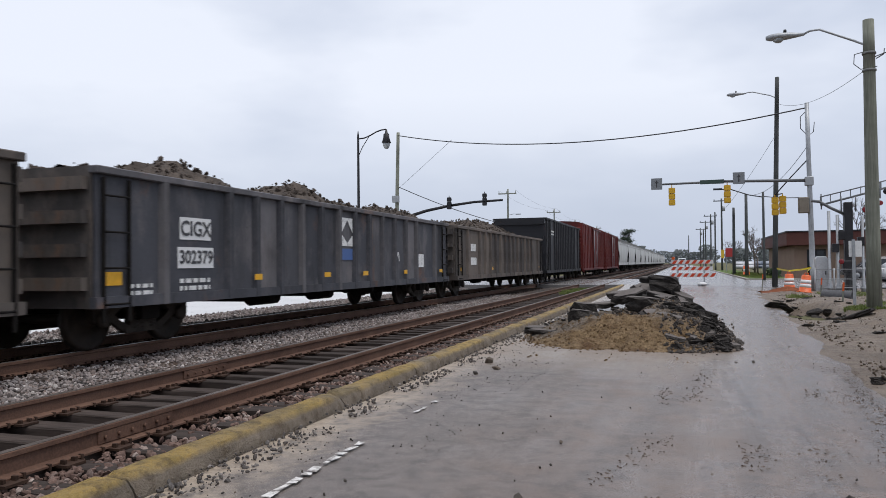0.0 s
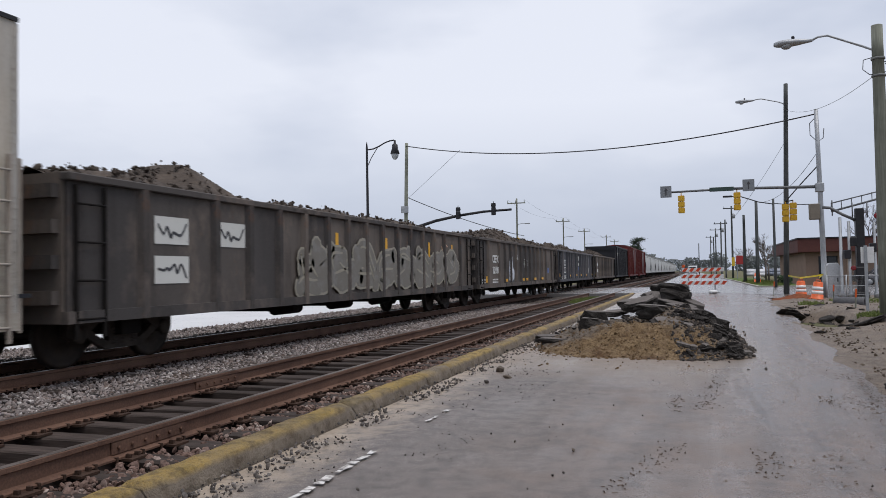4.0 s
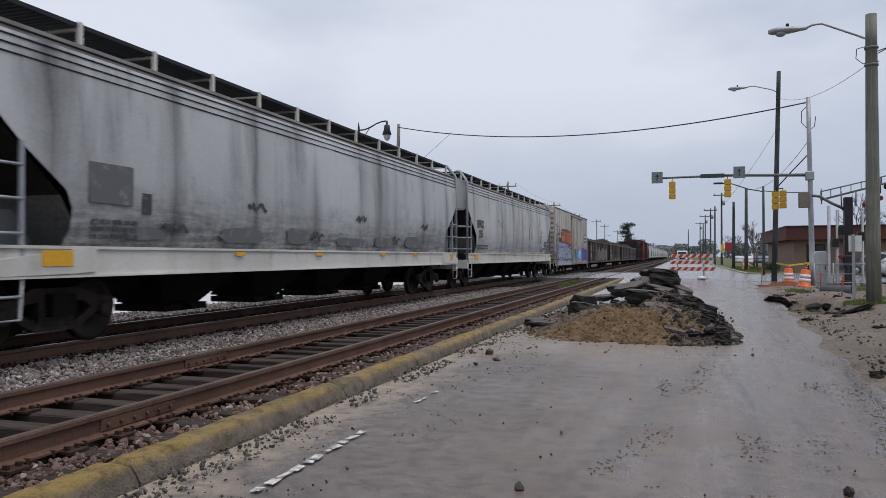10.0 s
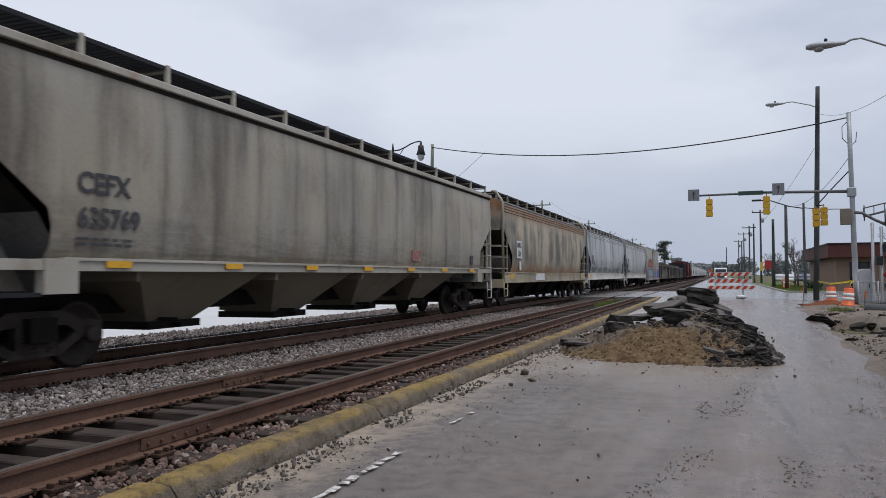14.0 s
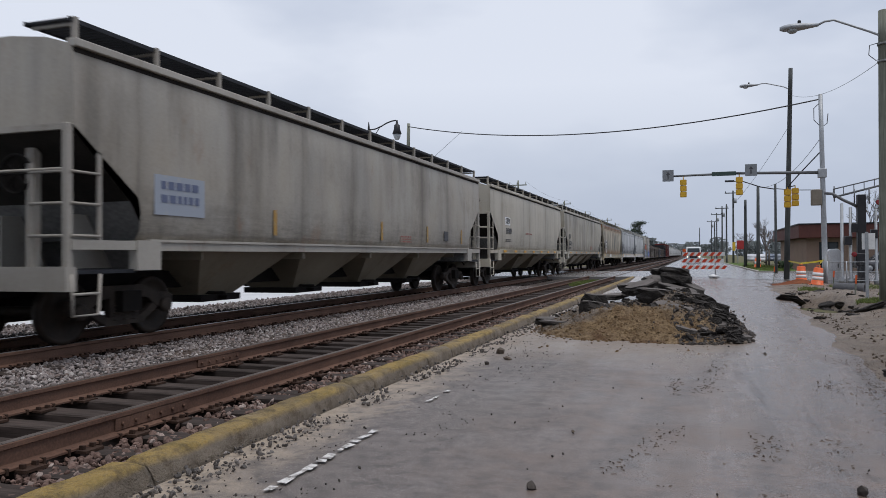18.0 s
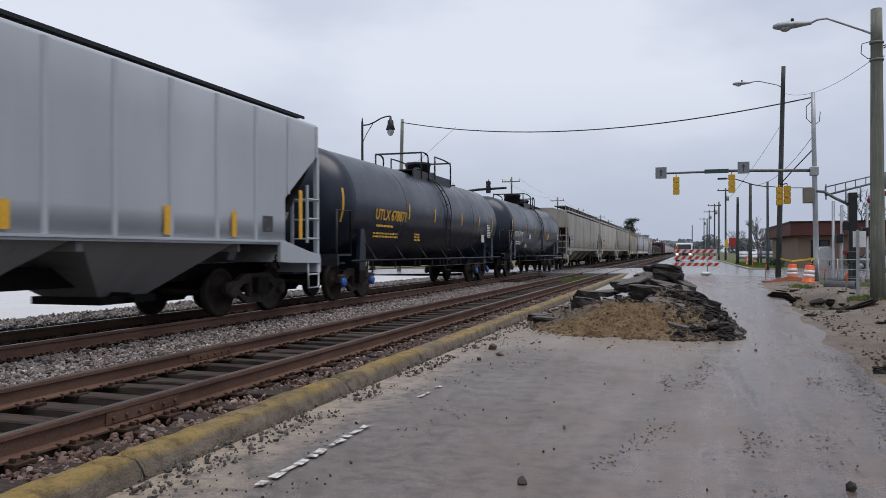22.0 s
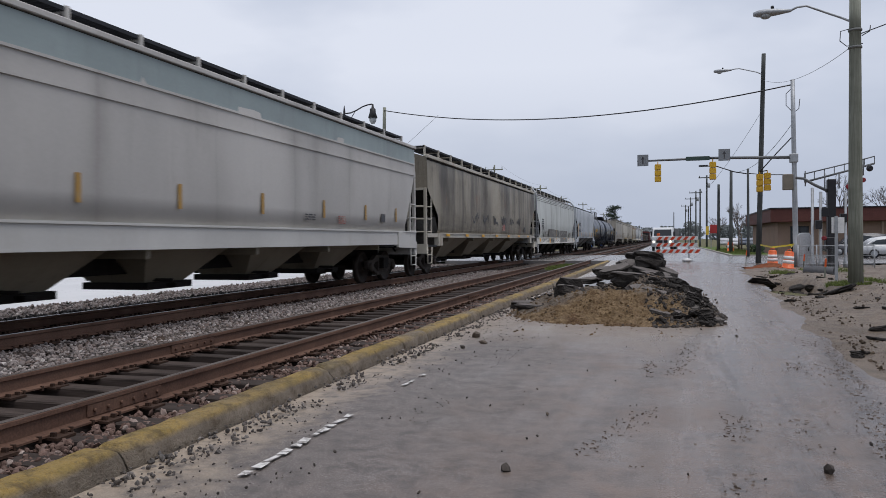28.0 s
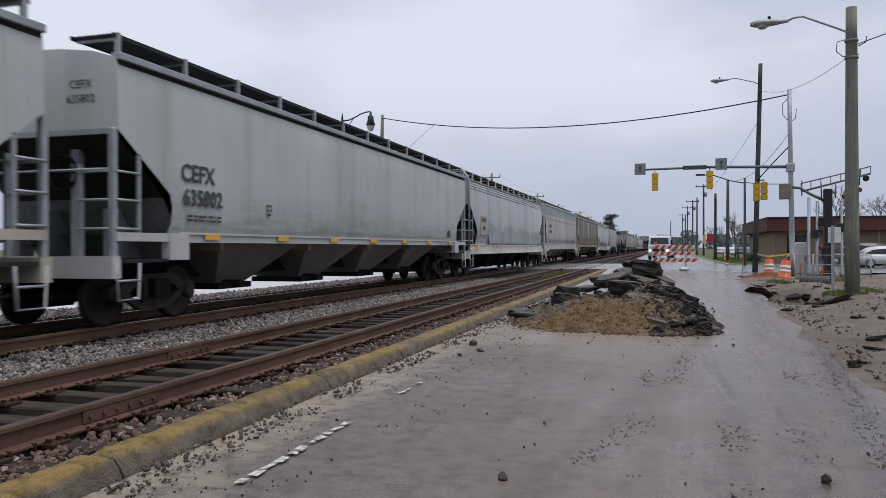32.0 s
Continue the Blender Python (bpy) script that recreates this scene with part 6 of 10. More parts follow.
def leafy(name, x, y, z, r, h, count, label, seed, col, trunk=0.0, leaf=0.12, category="shrub"):
    t = thing(name, label, category, at=pose(x, y, z))
    rng = random.Random(seed)
    bm = bmesh.new()
    bar(bm, (0, 0, -0.3), (0, 0, trunk + h * 0.6), 0.05 + 0.03 * trunk, 8, 0.03)
    for k in range(5):
        a = k * 1.3
        bar(bm, (0, 0, trunk * 0.6 + h * 0.15 * k * 0.5), (math.cos(a) * r * 0.6, math.sin(a) * r * 0.6, trunk + h * 0.5 + 0.1 * k), 0.03 + 0.01 * trunk, 5, 0.01)
    part("trunk", bm, TIE, t)
    verts, faces = [], []
    lumps = [(rng.uniform(-0.6, 0.6) * r, rng.uniform(-0.6, 0.6) * r, trunk + h * rng.uniform(0.2, 0.85), rng.uniform(0.35, 0.6)) for _ in range(9)]
    for _ in range(count):
        lx, ly, lz, q = rng.choice(lumps)
        d = Vector((rng.gauss(0, 1), rng.gauss(0, 1), rng.gauss(0, 1))).normalized() * q * rng.uniform(0.75, 1.1)
        p = Vector((lx + d.x * r, ly + d.y * r, max(0.03, lz + d.z * h * 0.55)))
        u = Vector((rng.gauss(0, 1), rng.gauss(0, 1), rng.gauss(0, 1))).normalized() * leaf
        v = u.orthogonal().normalized() * leaf * 0.6
        k = len(verts)
        verts += [p - u, p + v, p + u, p - v]
        faces.append((k, k + 1, k + 2, k + 3))
    me = bpy.data.meshes.new("crown")
    me.from_pydata([tuple(v) for v in verts], [], faces)
    me.materials.append(surface("leaf_%d" % seed, col, tuple(v * 2.0 for v in col), 1.0, 9, 0.6))
    ob = new("crown", me)
    ob.parent = t
    return t


def bare_tree(x, y, h, seed, label, group="bare trees", spread=0.55):
    t = thing("bare_tree", label, "tree", group, at=pose(x, y, -0.2))
    rng = random.Random(seed)
    segs = []

    def grow(p, d, L, r, depth):
        q = p + d * L
        segs.append((p, q, r, r * 0.7))
        if depth == 0:
            return
        for _ in range(rng.choice((2, 3, 3)) if depth > 1 else 3):
            nd = (d + Vector((rng.uniform(-1, 1), rng.uniform(-1, 1), rng.uniform(-0.25, 0.7))) * spread * 1.25).normalized()
            grow(p.lerp(q, rng.uniform(0.6, 1.0)), nd, L * rng.uniform(0.62, 0.82), r * 0.62, depth - 1)

    grow(Vector((0, 0, 0)), Vector((0, 0, 1)), h * 0.28, h * 0.018, 6)
    bm = bmesh.new()
    for p, q, a, b in segs[:1]:
        bar(bm, p, q, a, 8, b)
    part("trunk", bm, BARK, t)
    verts, faces = [], []
    for p, q, a, b in segs[1:]:
        d = (q - p).normalized()
        u = d.orthogonal().normalized()
        v = d.cross(u)
        k = len(verts)
        a, b = max(a, 0.011), max(b, 0.008)
        for c, rr in ((p, a), (q, b)):
            for s in range(3):
                verts.append(tuple(c + (u * math.cos(s * 2.094) + v * math.sin(s * 2.094)) * rr))
        faces += [(k + s, k + (s + 1) % 3, k + 3 + (s + 1) % 3, k + 3 + s) for s in range(3)]
    me = bpy.data.meshes.new("crown")
    me.from_pydata(verts, [], faces)
    me.materials.append(BARK)
    ob = new("crown", me)
    ob.parent = t
    ob["label"] = "bare winter branches"


def tree_clumps(name, trees, label, seed, mat, leaf=0.5, group=""):
    """A far stand of trees: small leaf faces round uneven crowns."""
    rng = random.Random(seed)
    verts, faces = [], []
    for x, y, h, r, count in trees:
        for _ in range(count):
            z = h * rng.uniform(0.12, 1.0)
            q = r * (1.15 - 0.75 * abs(z / h - 0.45)) * math.sqrt(rng.random()) * (1 + 0.35 * nz(x + z, y, 0.4))
            a = rng.uniform(0, 6.283)
            p = Vector((x + q * math.cos(a), y + q * math.sin(a), z - 0.3))
            u = Vector((rng.gauss(0, 1), rng.gauss(0, 1), rng.gauss(0, 1))).normalized() * leaf
            v = u.orthogonal().normalized() * leaf * 0.7
            k = len(verts)
            verts += [tuple(p - u), tuple(p + v), tuple(p + u), tuple(p - v)]
            faces.append((k, k + 1, k + 2, k + 3))
    me = bpy.data.meshes.new(name)
    me.from_pydata(verts, [], faces)
    me.materials.append(mat)
    return tagged(new(name, me), label, "woods", kind="stuff")


def build_trees():
    for x, y, h, s in ((8.6, 100, 6.8, 1), (9.8, 110, 7.5, 2), (7.4, 120, 6.5, 3)):
        bare_tree(x, y, h, s, "bare winter tree standing beside the far road")
    for x, y, h, s in ((19, 98, 11, 6), (25, 100, 12, 7), (31, 97, 11, 8), (37, 100, 12, 9)):
        bare_tree(x, y, h, s, "bare winter tree behind the tan building", "trees behind the building")
    for x, y, h, s in ((-29, 150, 9, 10), (-31, 165, 9, 11), (-28, 185, 9, 12), (-33, 130, 8, 13), (-34, 210, 10, 14)):
        bare_tree(x, y, h, s, "bare winter tree beyond the railway", "trees beyond the railway")
    # lone evergreen
    t = thing("pine_tree", "dark evergreen tree with an uneven layered crown", "tree", at=pose(-19.5, 300, -0.3))
    bm = bmesh.new()
    bar(bm, (0, 0, 0), (0.3, 0, 13), 0.35, 8, 0.1)
    for i in range(14):
        a, z = i * 2.4, 4 + 0.75 * i
        bar(bm, (0.02 * z, 0, z), (0.02 * z + math.cos(a) * 3.0, math.sin(a) * 3.0, z + 0.5), 0.1, 5, 0.03)
    part("trunk", bm, TIE, t)
    rng = random.Random(5)
    verts, faces = [], []
    for i in range(26):
        a, z = rng.uniform(0, 6.28), rng.uniform(4.5, 14)
        q = rng.uniform(0.3, 3.6) * (1.25 - 0.055 * z)
        c = Vector((math.cos(a) * q, math.sin(a) * q, z))
        s = rng.uniform(0.9, 1.7)
        for _ in range(85):
            p = c + Vector((rng.gauss(0, 0.55) * s, rng.gauss(0, 0.55) * s, rng.gauss(0, 0.28) * s))
            u = Vector((rng.gauss(0, 1), rng.gauss(0, 1), rng.gauss(0, 0.6))).normalized() * 0.3
            v = u.orthogonal().normalized() * 0.14
            k = len(verts)
            verts += [tuple(p - u), tuple(p + v), tuple(p + u), tuple(p - v)]
            faces.append((k, k + 1, k + 2, k + 3))
    me = bpy.data.meshes.new("crown")
    me.from_pydata(verts, [], faces)
    me.materials.append(surface("pine_needles", (0.02, 0.034, 0.022), (0.045, 0.06, 0.04), 1, 9, 0.7))
    ob = new("crown", me)
    ob.parent = t
    far = [(-110 + 6.5 * i + rng.uniform(-3, 3), 520 + rng.uniform(-60, 80), rng.uniform(6, 13), rng.uniform(4.5, 8), 420) for i in range(52)]
    # distance haze is mixed into the foliage colour as grey
    tree_clumps("tree_line", far, "distant line of trees on the horizon, coloured grey-green for haze", 8, surface("hazed_foliage", (0.10, 0.115, 0.115), (0.15, 0.165, 0.165), 0.05, 1, 0.9), 0.8)


def parked_car(x, y, rz, color, label, tall=1.0, sedan=True):
    c = thing("parked_car", label, "car", "cars in the car park", at=pose(x, y, 0, 0, 0, rz))
    L, W = 4.6, 1.8
    low = [(-2.3, 0.35), (-2.3, 0.75), (-2.05, 0.88), (2.0, 0.90), (2.28, 0.78), (2.3, 0.35), (1.85, 0.28), (-1.85, 0.28)]
    top = [(-1.9, 0.88), (-1.25, 1.32 * tall), (-0.5, 1.44 * tall), (0.4, 1.42 * tall), (1.25, 0.9)] if sedan else [(-2.1, 0.88), (-1.9, 1.55 * tall), (-0.9, 1.68 * tall), (0.5, 1.64 * tall), (1.35, 0.9)]
    P = plain("car_paint_%d" % int(1000 * sum(color)), color, 0.25)
    bm = bmesh.new()
    for f, half in ((low, W / 2), (top, W / 2 - 0.12)):
        a = [bm.verts.new((px, -half if pz < 1.0 else -half + 0.14, pz)) for px, pz in f]
        b = [bm.verts.new((px, half if pz < 1.0 else half - 0.14, pz)) for px, pz in f]
        k = len(f)
        for i in range(k):
            bm.faces.new((a[i], a[(i + 1) % k], b[(i + 1) % k], b[i]))
        bm.faces.new(a)
        bm.faces.new(b[::-1])
    bmesh.ops.bevel(bm, geom=bm.edges[:], offset=0.05, segments=2, affect="EDGES", clamp_overlap=True)
    for f in bm.faces:
        f.smooth = True
    part("body", bm, P, c)
    for s in (-1, 1):
        bm = bmesh.new()
        a, b2 = top[1], top[3]
        quads(bm, [(top[0][0] + 0.3, s * (W / 2 - 0.115), 0.93), (top[4][0] - 0.2, s * (W / 2 - 0.115), 0.93), (b2[0] + 0.05, s * (W / 2 - 0.235), b2[1] - 0.1), (a[0] + 0.1, s * (W / 2 - 0.235), a[1] - 0.08)], [(0, 1, 2, 3)])
        bmesh.ops.solidify(bm, geom=bm.faces[:], thickness=0.02 * s)
        part("side_window", bm, GLASS, c)
    for wx in (-1.42, 1.42):
        for s in (-1, 1):
            bm = bmesh.new()
            lathe(bm, (wx, s * 0.8, 0.32), [(0.001, -0.1), (0.3, -0.1), (0.32, -0.06), (0.32, 0.06), (0.3, 0.1), (0.001, 0.1)], 16, "y")
            w = part("wheel", bm, BLACK, c)
            bm = bmesh.new()
            lathe(bm, (wx, s * 0.9, 0.32), [(0.2, -0.012), (0.2, 0.012), (0.001, 0.014)], 12, "y")
            part("rim", bm, GALV, w)


def build_cars():
    parked_car(14.2, 55.5, 4, (0.66, 0.67, 0.68), "white saloon car parked beside the street")
    parked_car(13.6, 62.2, 178, (0.10, 0.10, 0.11), "dark people carrier parked beside the street", 1.0, False)
    parked_car(17.9, 62.6, 2, (0.16, 0.17, 0.20), "dark grey car parked beside the street", 1.0, False)
    for x, y, c in ((9.5, 120, (0.6, 0.6, 0.62)), (12.5, 122, (0.25, 0.27, 0.3)), (15.5, 119, (0.55, 0.56, 0.57)), (9.0, 131, (0.5, 0.5, 0.52)), (12.0, 133, (0.10, 0.12, 0.16))):
        parked_car(x, y, 86, c, "car parked in the far car park")
    s = thing("road_sign", "red and yellow roadside signs on a post far down the road", "sign", at=pose(6.0, 112, 0))
    bm = bmesh.new()
    box(bm, -0.05, 0.05, -0.05, 0.05, 0, 3.4)
    part("post", bm, GALV, s)
    sign_panel(s, 0.35, -0.08, 2.7, 0.95, 1.2, plain("red_sign_face", (0.40, 0.03, 0.03), 0.5), "sign_panel", "red sign board")
    sign_panel(s, -0.5, -0.08, 2.5, 0.4, 1.2, plain("yellow_sign_face", (0.7, 0.45, 0.03), 0.5), "sign_panel", "yellow sign board")
    d = thing("traffic_drum", "orange and white traffic drum on the far corner", "traffic drum", "drums on the verge", at=pose(5.9, 77.5, 0.05))
    bm = bmesh.new()
    lathe(bm, (0, 0, 0), [(0.4, 0), (0.4, 0.1), (0.3, 0.12), (0.25, 0.95), (0.001, 1.0)], 16)
    part("body", bm, ORANGE, d)
    bm = bmesh.new()
    lathe(bm, (0, 0, 0), [(0.28, 0.4), (0.292, 0.4), (0.28, 0.65), (0.26, 0.65)], 16)
    part("band", bm, SHEET_WHITE, d)


VERGE_CLOD = stones_material("earth_clods", [(0.045, 0.032, 0.022), (0.12, 0.09, 0.063), (0.07, 0.05, 0.035), (0.19, 0.145, 0.10)])
TREAD_MUD = stones_material("tread_mud_clods", [(0.082, 0.062, 0.049), (0.130, 0.099, 0.078), (0.105, 0.080, 0.063), (0.16, 0.124, 0.098)], 0.6)
STREET = surface("wet_street_asphalt", (0.13, 0.122, 0.118), (0.215, 0.203, 0.196), 0.35, 40, 0.26, 0.0, 0.2, 0.01, 0.0, 0.55)
KERB_PLAIN = surface("plain_kerb_concrete", (0.30, 0.28, 0.25), (0.42, 0.39, 0.35), 2, 40, 0.8)
GRASS = dirt_material("green_turf", (0.06, 0.11, 0.02), (0.12, 0.18, 0.04), (0.10, 0.10, 0.04), 1.0, 0.85)
SIGN_GREY = plain("dull_sign_sheeting", (0.20, 0.215, 0.23), 0.5)
BARR_RED = plain("orange_red_sheeting", (0.60, 0.055, 0.015), 0.45)
BARK = surface("grey_bark", (0.075, 0.062, 0.055), (0.13, 0.11, 0.10), 2, 20, 0.9)

# ---- the train ----
TRAIN_X = -9.14
TRUCK = surface("dusty_truck_steel", (0.014, 0.011, 0.009), (0.056, 0.044, 0.035), 5, 50, 0.8, 0.0, 0.3, 0.01, 0.0, 0.25)


def wheelset_mesh(bm):
    for s in (-1, 1):
        lathe(bm, (0.75 * s, 0, 0), [(0.09, -0.09), (0.12, -0.085), (0.14, -0.03), (0.36, -0.02), (0.39, -0.06), (0.455, -0.06), (0.457, 0.06), (0.40, 0.065), (0.37, 0.03), (0.15, 0.02), (0.12, 0.1), (0.085, 0.11)], 28, "x")
    bar(bm, (-1.08, 0, 0), (1.08, 0, 0), 0.075, 10)


def side_frame_mesh(bm):
    out = [(-1.08, 0.00), (-1.08, 0.16), (-0.95, 0.20), (-0.72, 0.20), (-0.42, 0.34), (0.42, 0.34), (0.72, 0.20), (0.95, 0.20), (1.08, 0.16), (1.08, 0.0), (0.98, -0.06), (0.80, -0.04),
           (0.68, 0.02), (0.50, 0.14), (0.30, 0.16), (0.30, -0.12), (0.42, -0.16), (0.40, -0.24), (-0.40, -0.24), (-0.42, -0.16), (-0.30, -0.12), (-0.30, 0.16), (-0.50, 0.14), (-0.68, 0.02), (-0.80, -0.04), (-0.98, -0.06)]
    plate(bm, out, -0.06, 0.06)
    plate(bm, [(-0.78, 0.0), (-0.44, -0.20), (-0.30, -0.24), (-0.30, -0.14), (-0.50, -0.04), (-0.68, 0.09)], -0.05, 0.05)
    plate(bm, [(0.78, 0.0), (0.68, 0.09), (0.50, -0.04), (0.30, -0.14), (0.30, -0.24), (0.44, -0.20)], -0.05, 0.05)


def springs_mesh(bm):
    for y in (-0.19, 0.0, 0.19):
        for k in range(5):
            lathe(bm, (0, y, -0.13 + 0.052 * k), [(0.05, 0), (0.085, 0.012), (0.085, 0.026), (0.05, 0.038)], 10)


def cap_mesh(bm):
    lathe(bm, (0, 0, 0), [(0.12, -0.02), (0.12, 0.05), (0.085, 0.07), (0.05, 0.075), (0.001, 0.08)], 14, "x")


def coupler_mesh(bm):
    box(bm, -0.09, 0.09, 0.0, 0.5, -0.1, 0.1)
    plate(bm, [(0.42, -0.16), (0.72, -0.16), (0.72, 0.16), (0.42, 0.16)], -0.17, 0.17)
    pipe(bm, [(0.35, -0.05, -0.12), (0.38, 0.4, -0.35), (0.36, 0.7, -0.3)], 0.025, 6)


def running_gear(car, L, inset=1.62, cap=None, detail=True, sill=True):
    """Two four-wheel trucks, centre sill and couplers."""
    for e in (-1, 1):
        yc = e * (L / 2 - inset)
        for s in (-1, 1):
            w = shared("wheelset", "wheelset", wheelset_mesh, WHEEL, car, pose(0, yc + s * 0.89, 0.457), "wheels and axle")
            if detail:
                WHEELSETS.append((w, yc + s * 0.89))
        if detail:
            for s in (-1, 1):
                f = shared("side_frame", "side_frame", side_frame_mesh, TRUCK, car, pose(s * 1.0, yc, 0.46))
                shared("springs", "spring_pack", springs_mesh, TRUCK, f, pose(0, 0, -0.05))
                for q in (-0.89, 0.89):
                    shared(("cap", cap), "axle_cap", cap_mesh, cap or TRUCK, f, pose(0.06 * s, q, 0, 0, 0, 0 if s > 0 else 180))
        else:
            shared("side_frame", "side_frame", side_frame_mesh, TRUCK, car, pose(1.0, yc, 0.46))
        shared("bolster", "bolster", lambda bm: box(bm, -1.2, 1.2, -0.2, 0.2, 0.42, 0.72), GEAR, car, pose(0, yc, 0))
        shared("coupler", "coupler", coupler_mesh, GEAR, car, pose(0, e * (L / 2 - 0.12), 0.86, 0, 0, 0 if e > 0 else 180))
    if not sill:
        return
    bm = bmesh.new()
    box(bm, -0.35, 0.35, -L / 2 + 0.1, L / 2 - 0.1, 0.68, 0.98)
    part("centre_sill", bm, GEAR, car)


def ladder(parent, x, y, z0, z1, w, mat, rungs=None, face="x"):
    """A ladder in the side plane or across the end: two stiles and the rungs between."""
    k = rungs or max(2, int((z1 - z0) / 0.42))
    h = z1 - z0
    turn = 0 if face == "x" else 90
    stile = lambda bm: box(bm, -0.02, 0.02, -0.022, 0.022, 0, h)
    at = pose(x, y, z0, 0, 0, turn)
    lad = shared(("stile", round(h, 2), mat.name), "ladder", stile, mat, parent, at @ pose(0, -w / 2, 0))
    shared(("stile", round(h, 2), mat.name), "stile", stile, mat, lad, pose(0, w, 0))
    for i in range(k):
        shared(("rung", round(w, 2), mat.name), "rung", lambda bm: bar(bm, (0.02, 0, 0), (0.02, w, 0), 0.016, 6), mat, lad, pose(0, 0, h * (i + 0.5) / k))
    return lad


def side_mark(parent, text, y, z, size, mat, x=1.62, bold=0.0):
    return lettering(text, size, mat, parent, pose(x, y, z, 90, 0, 90), bold=bold)


def side_patch(parent, y0, y1, z0, z1, mat, x=1.615, name="reflector", label=""):
    bm = bmesh.new()
    box(bm, x - 0.006, x, y0, y1, z0, z1)
    return part(name, bm, mat, parent, label)


def smear(parent, y0, y1, z0, z1, mat, x, seed, label="", name="overpaint"):
    """A roughly brushed or sprayed patch with a ragged outline."""
    r = random.Random(seed)
    bm = bmesh.new()
    w, h = (y1 - y0) / 2, (z1 - z0) / 2
    out = []
    for i in range(44):
        t = 2 * math.pi * i / 44
        k = 1.0 + 0.16 * nz(math.cos(t) * 2, math.sin(t) * 2, 1.0, seed % 50) + r.uniform(-0.07, 0.07)
        c, s = math.cos(t), math.sin(t)
        out.append((x, (y0 + y1) / 2 + w * k * math.copysign(abs(c) ** 0.55, c), (z0 + z1) / 2 + h * k * math.copysign(abs(s) ** 0.55, s)))
    quads(bm, out, [tuple(range(44))])
    return part(name, bm, mat, parent, label)


def painted_out(parent, y0, y1, z0, z1, mat, x, seed, label=""):
    """A squared panel rolled over old spray paint, its edges uneven and one end fading into strokes."""
    r = random.Random(seed)
    bm = bmesh.new()
    n = max(6, int((y1 - y0) / 0.12))
    lean = r.uniform(-0.05, 0.05)
    lo = [(x, y0 + (y1 - y0) * i / n, z0 + r.uniform(-0.008, 0.012)) for i in range(n + 1)]
    hi = [(x, y0 + (y1 - y0) * i / n + lean, z1 + r.uniform(-0.004, 0.004)) for i in range(n + 1)]
    left = [(x, y0 + lean * k / 6 + r.uniform(-0.025, 0.01), z0 + (z1 - z0) * k / 6) for k in range(1, 6)]
    right = [(x, y1 + lean * k / 6 + r.uniform(-0.02, 0.03), z0 + (z1 - z0) * k / 6) for k in range(5, 0, -1)]
    out = lo + right[::-1] + hi[::-1] + left[::-1]
    quads(bm, out, [tuple(range(len(out)))])
    return part("overpaint", bm, mat, parent, label)


def small_print(parent, y, z, w, rows, mat, x=1.62, h=0.05, seed=0):
    """Lines of small stencilled data too small to read, as bars."""
    r = random.Random(seed)
    bm = bmesh.new()
    for i in range(rows):
        q = y - w / 2
        while q < y + w / 2:
            d = r.uniform(0.06, 0.22)
            box(bm, x - 0.004, x, q, min(q + d, y + w / 2), z - i * h * 1.7 - h / 2, z - i * h * 1.7 + h / 2)
            q += d + 0.05
    return tagged(part("data_lines", bm, mat, parent), kind="stuff")


# how far the side sheet is cut back from the car's end at each height
CUTS = {"round": ((1.30, 1.42, 1.58, 1.85, 2.07, 2.55, 3.0), (1.14, 1.16, 1.24, 1.26, 1.16, 0.50, 0.0)),
        "flat": ((1.30, 1.46, 1.60, 1.85, 2.07, 2.57, 2.93), (1.14, 1.17, 1.24, 1.26, 1.20, 0.50, 0.0)),
        "ribbed": ((1.40, 2.29, 3.29), (1.38, 1.38, 0.0)),
        "band": ((1.46, 3.37), (1.02, 0.0))}


def hopper_profile(kind):
    if kind == "round":
        half = [(1.50, 1.34), (1.53, 1.45), (1.56, 1.58), (1.585, 1.85), (1.598, 2.07), (1.605, 2.3), (1.605, 2.55), (1.602, 2.8), (1.596, 3.0), (1.582, 3.35), (1.562, 3.68), (1.535, 3.93), (1.48, 4.04), (1.36, 4.11), (1.05, 4.19), (0.5, 4.24), (0.0, 4.25)]
    elif kind == "ribbed":
        half = [(1.585, 1.40), (1.585, 1.85), (1.585, 2.29), (1.585, 2.8), (1.585, 3.29), (1.585, 3.88), (1.56, 3.95), (1.2, 4.03), (0.6, 4.08), (0.0, 4.10)]
    elif kind == "band":
        half = [(1.56, 1.46), (1.59, 1.9), (1.60, 2.4), (1.60, 2.9), (1.60, 3.37), (1.598, 3.7), (1.57, 4.05), (1.50, 4.15), (1.1, 4.25), (0.5, 4.30), (0.0, 4.31)]
    else:
        half = [(1.55, 1.46), (1.575, 1.60), (1.592, 1.85), (1.60, 2.07), (1.605, 2.3), (1.605, 2.57), (1.605, 2.93), (1.605, 3.4), (1.59, 3.85), (1.56, 3.98), (1.15, 4.10), (0.55, 4.17), (0.0, 4.18)]
    return [(-x, z) for x, z in half] + [(x, z) for x, z in half[-2::-1]]


def cut_back(kind, z):
    return float(np.interp(z, *CUTS[kind]))


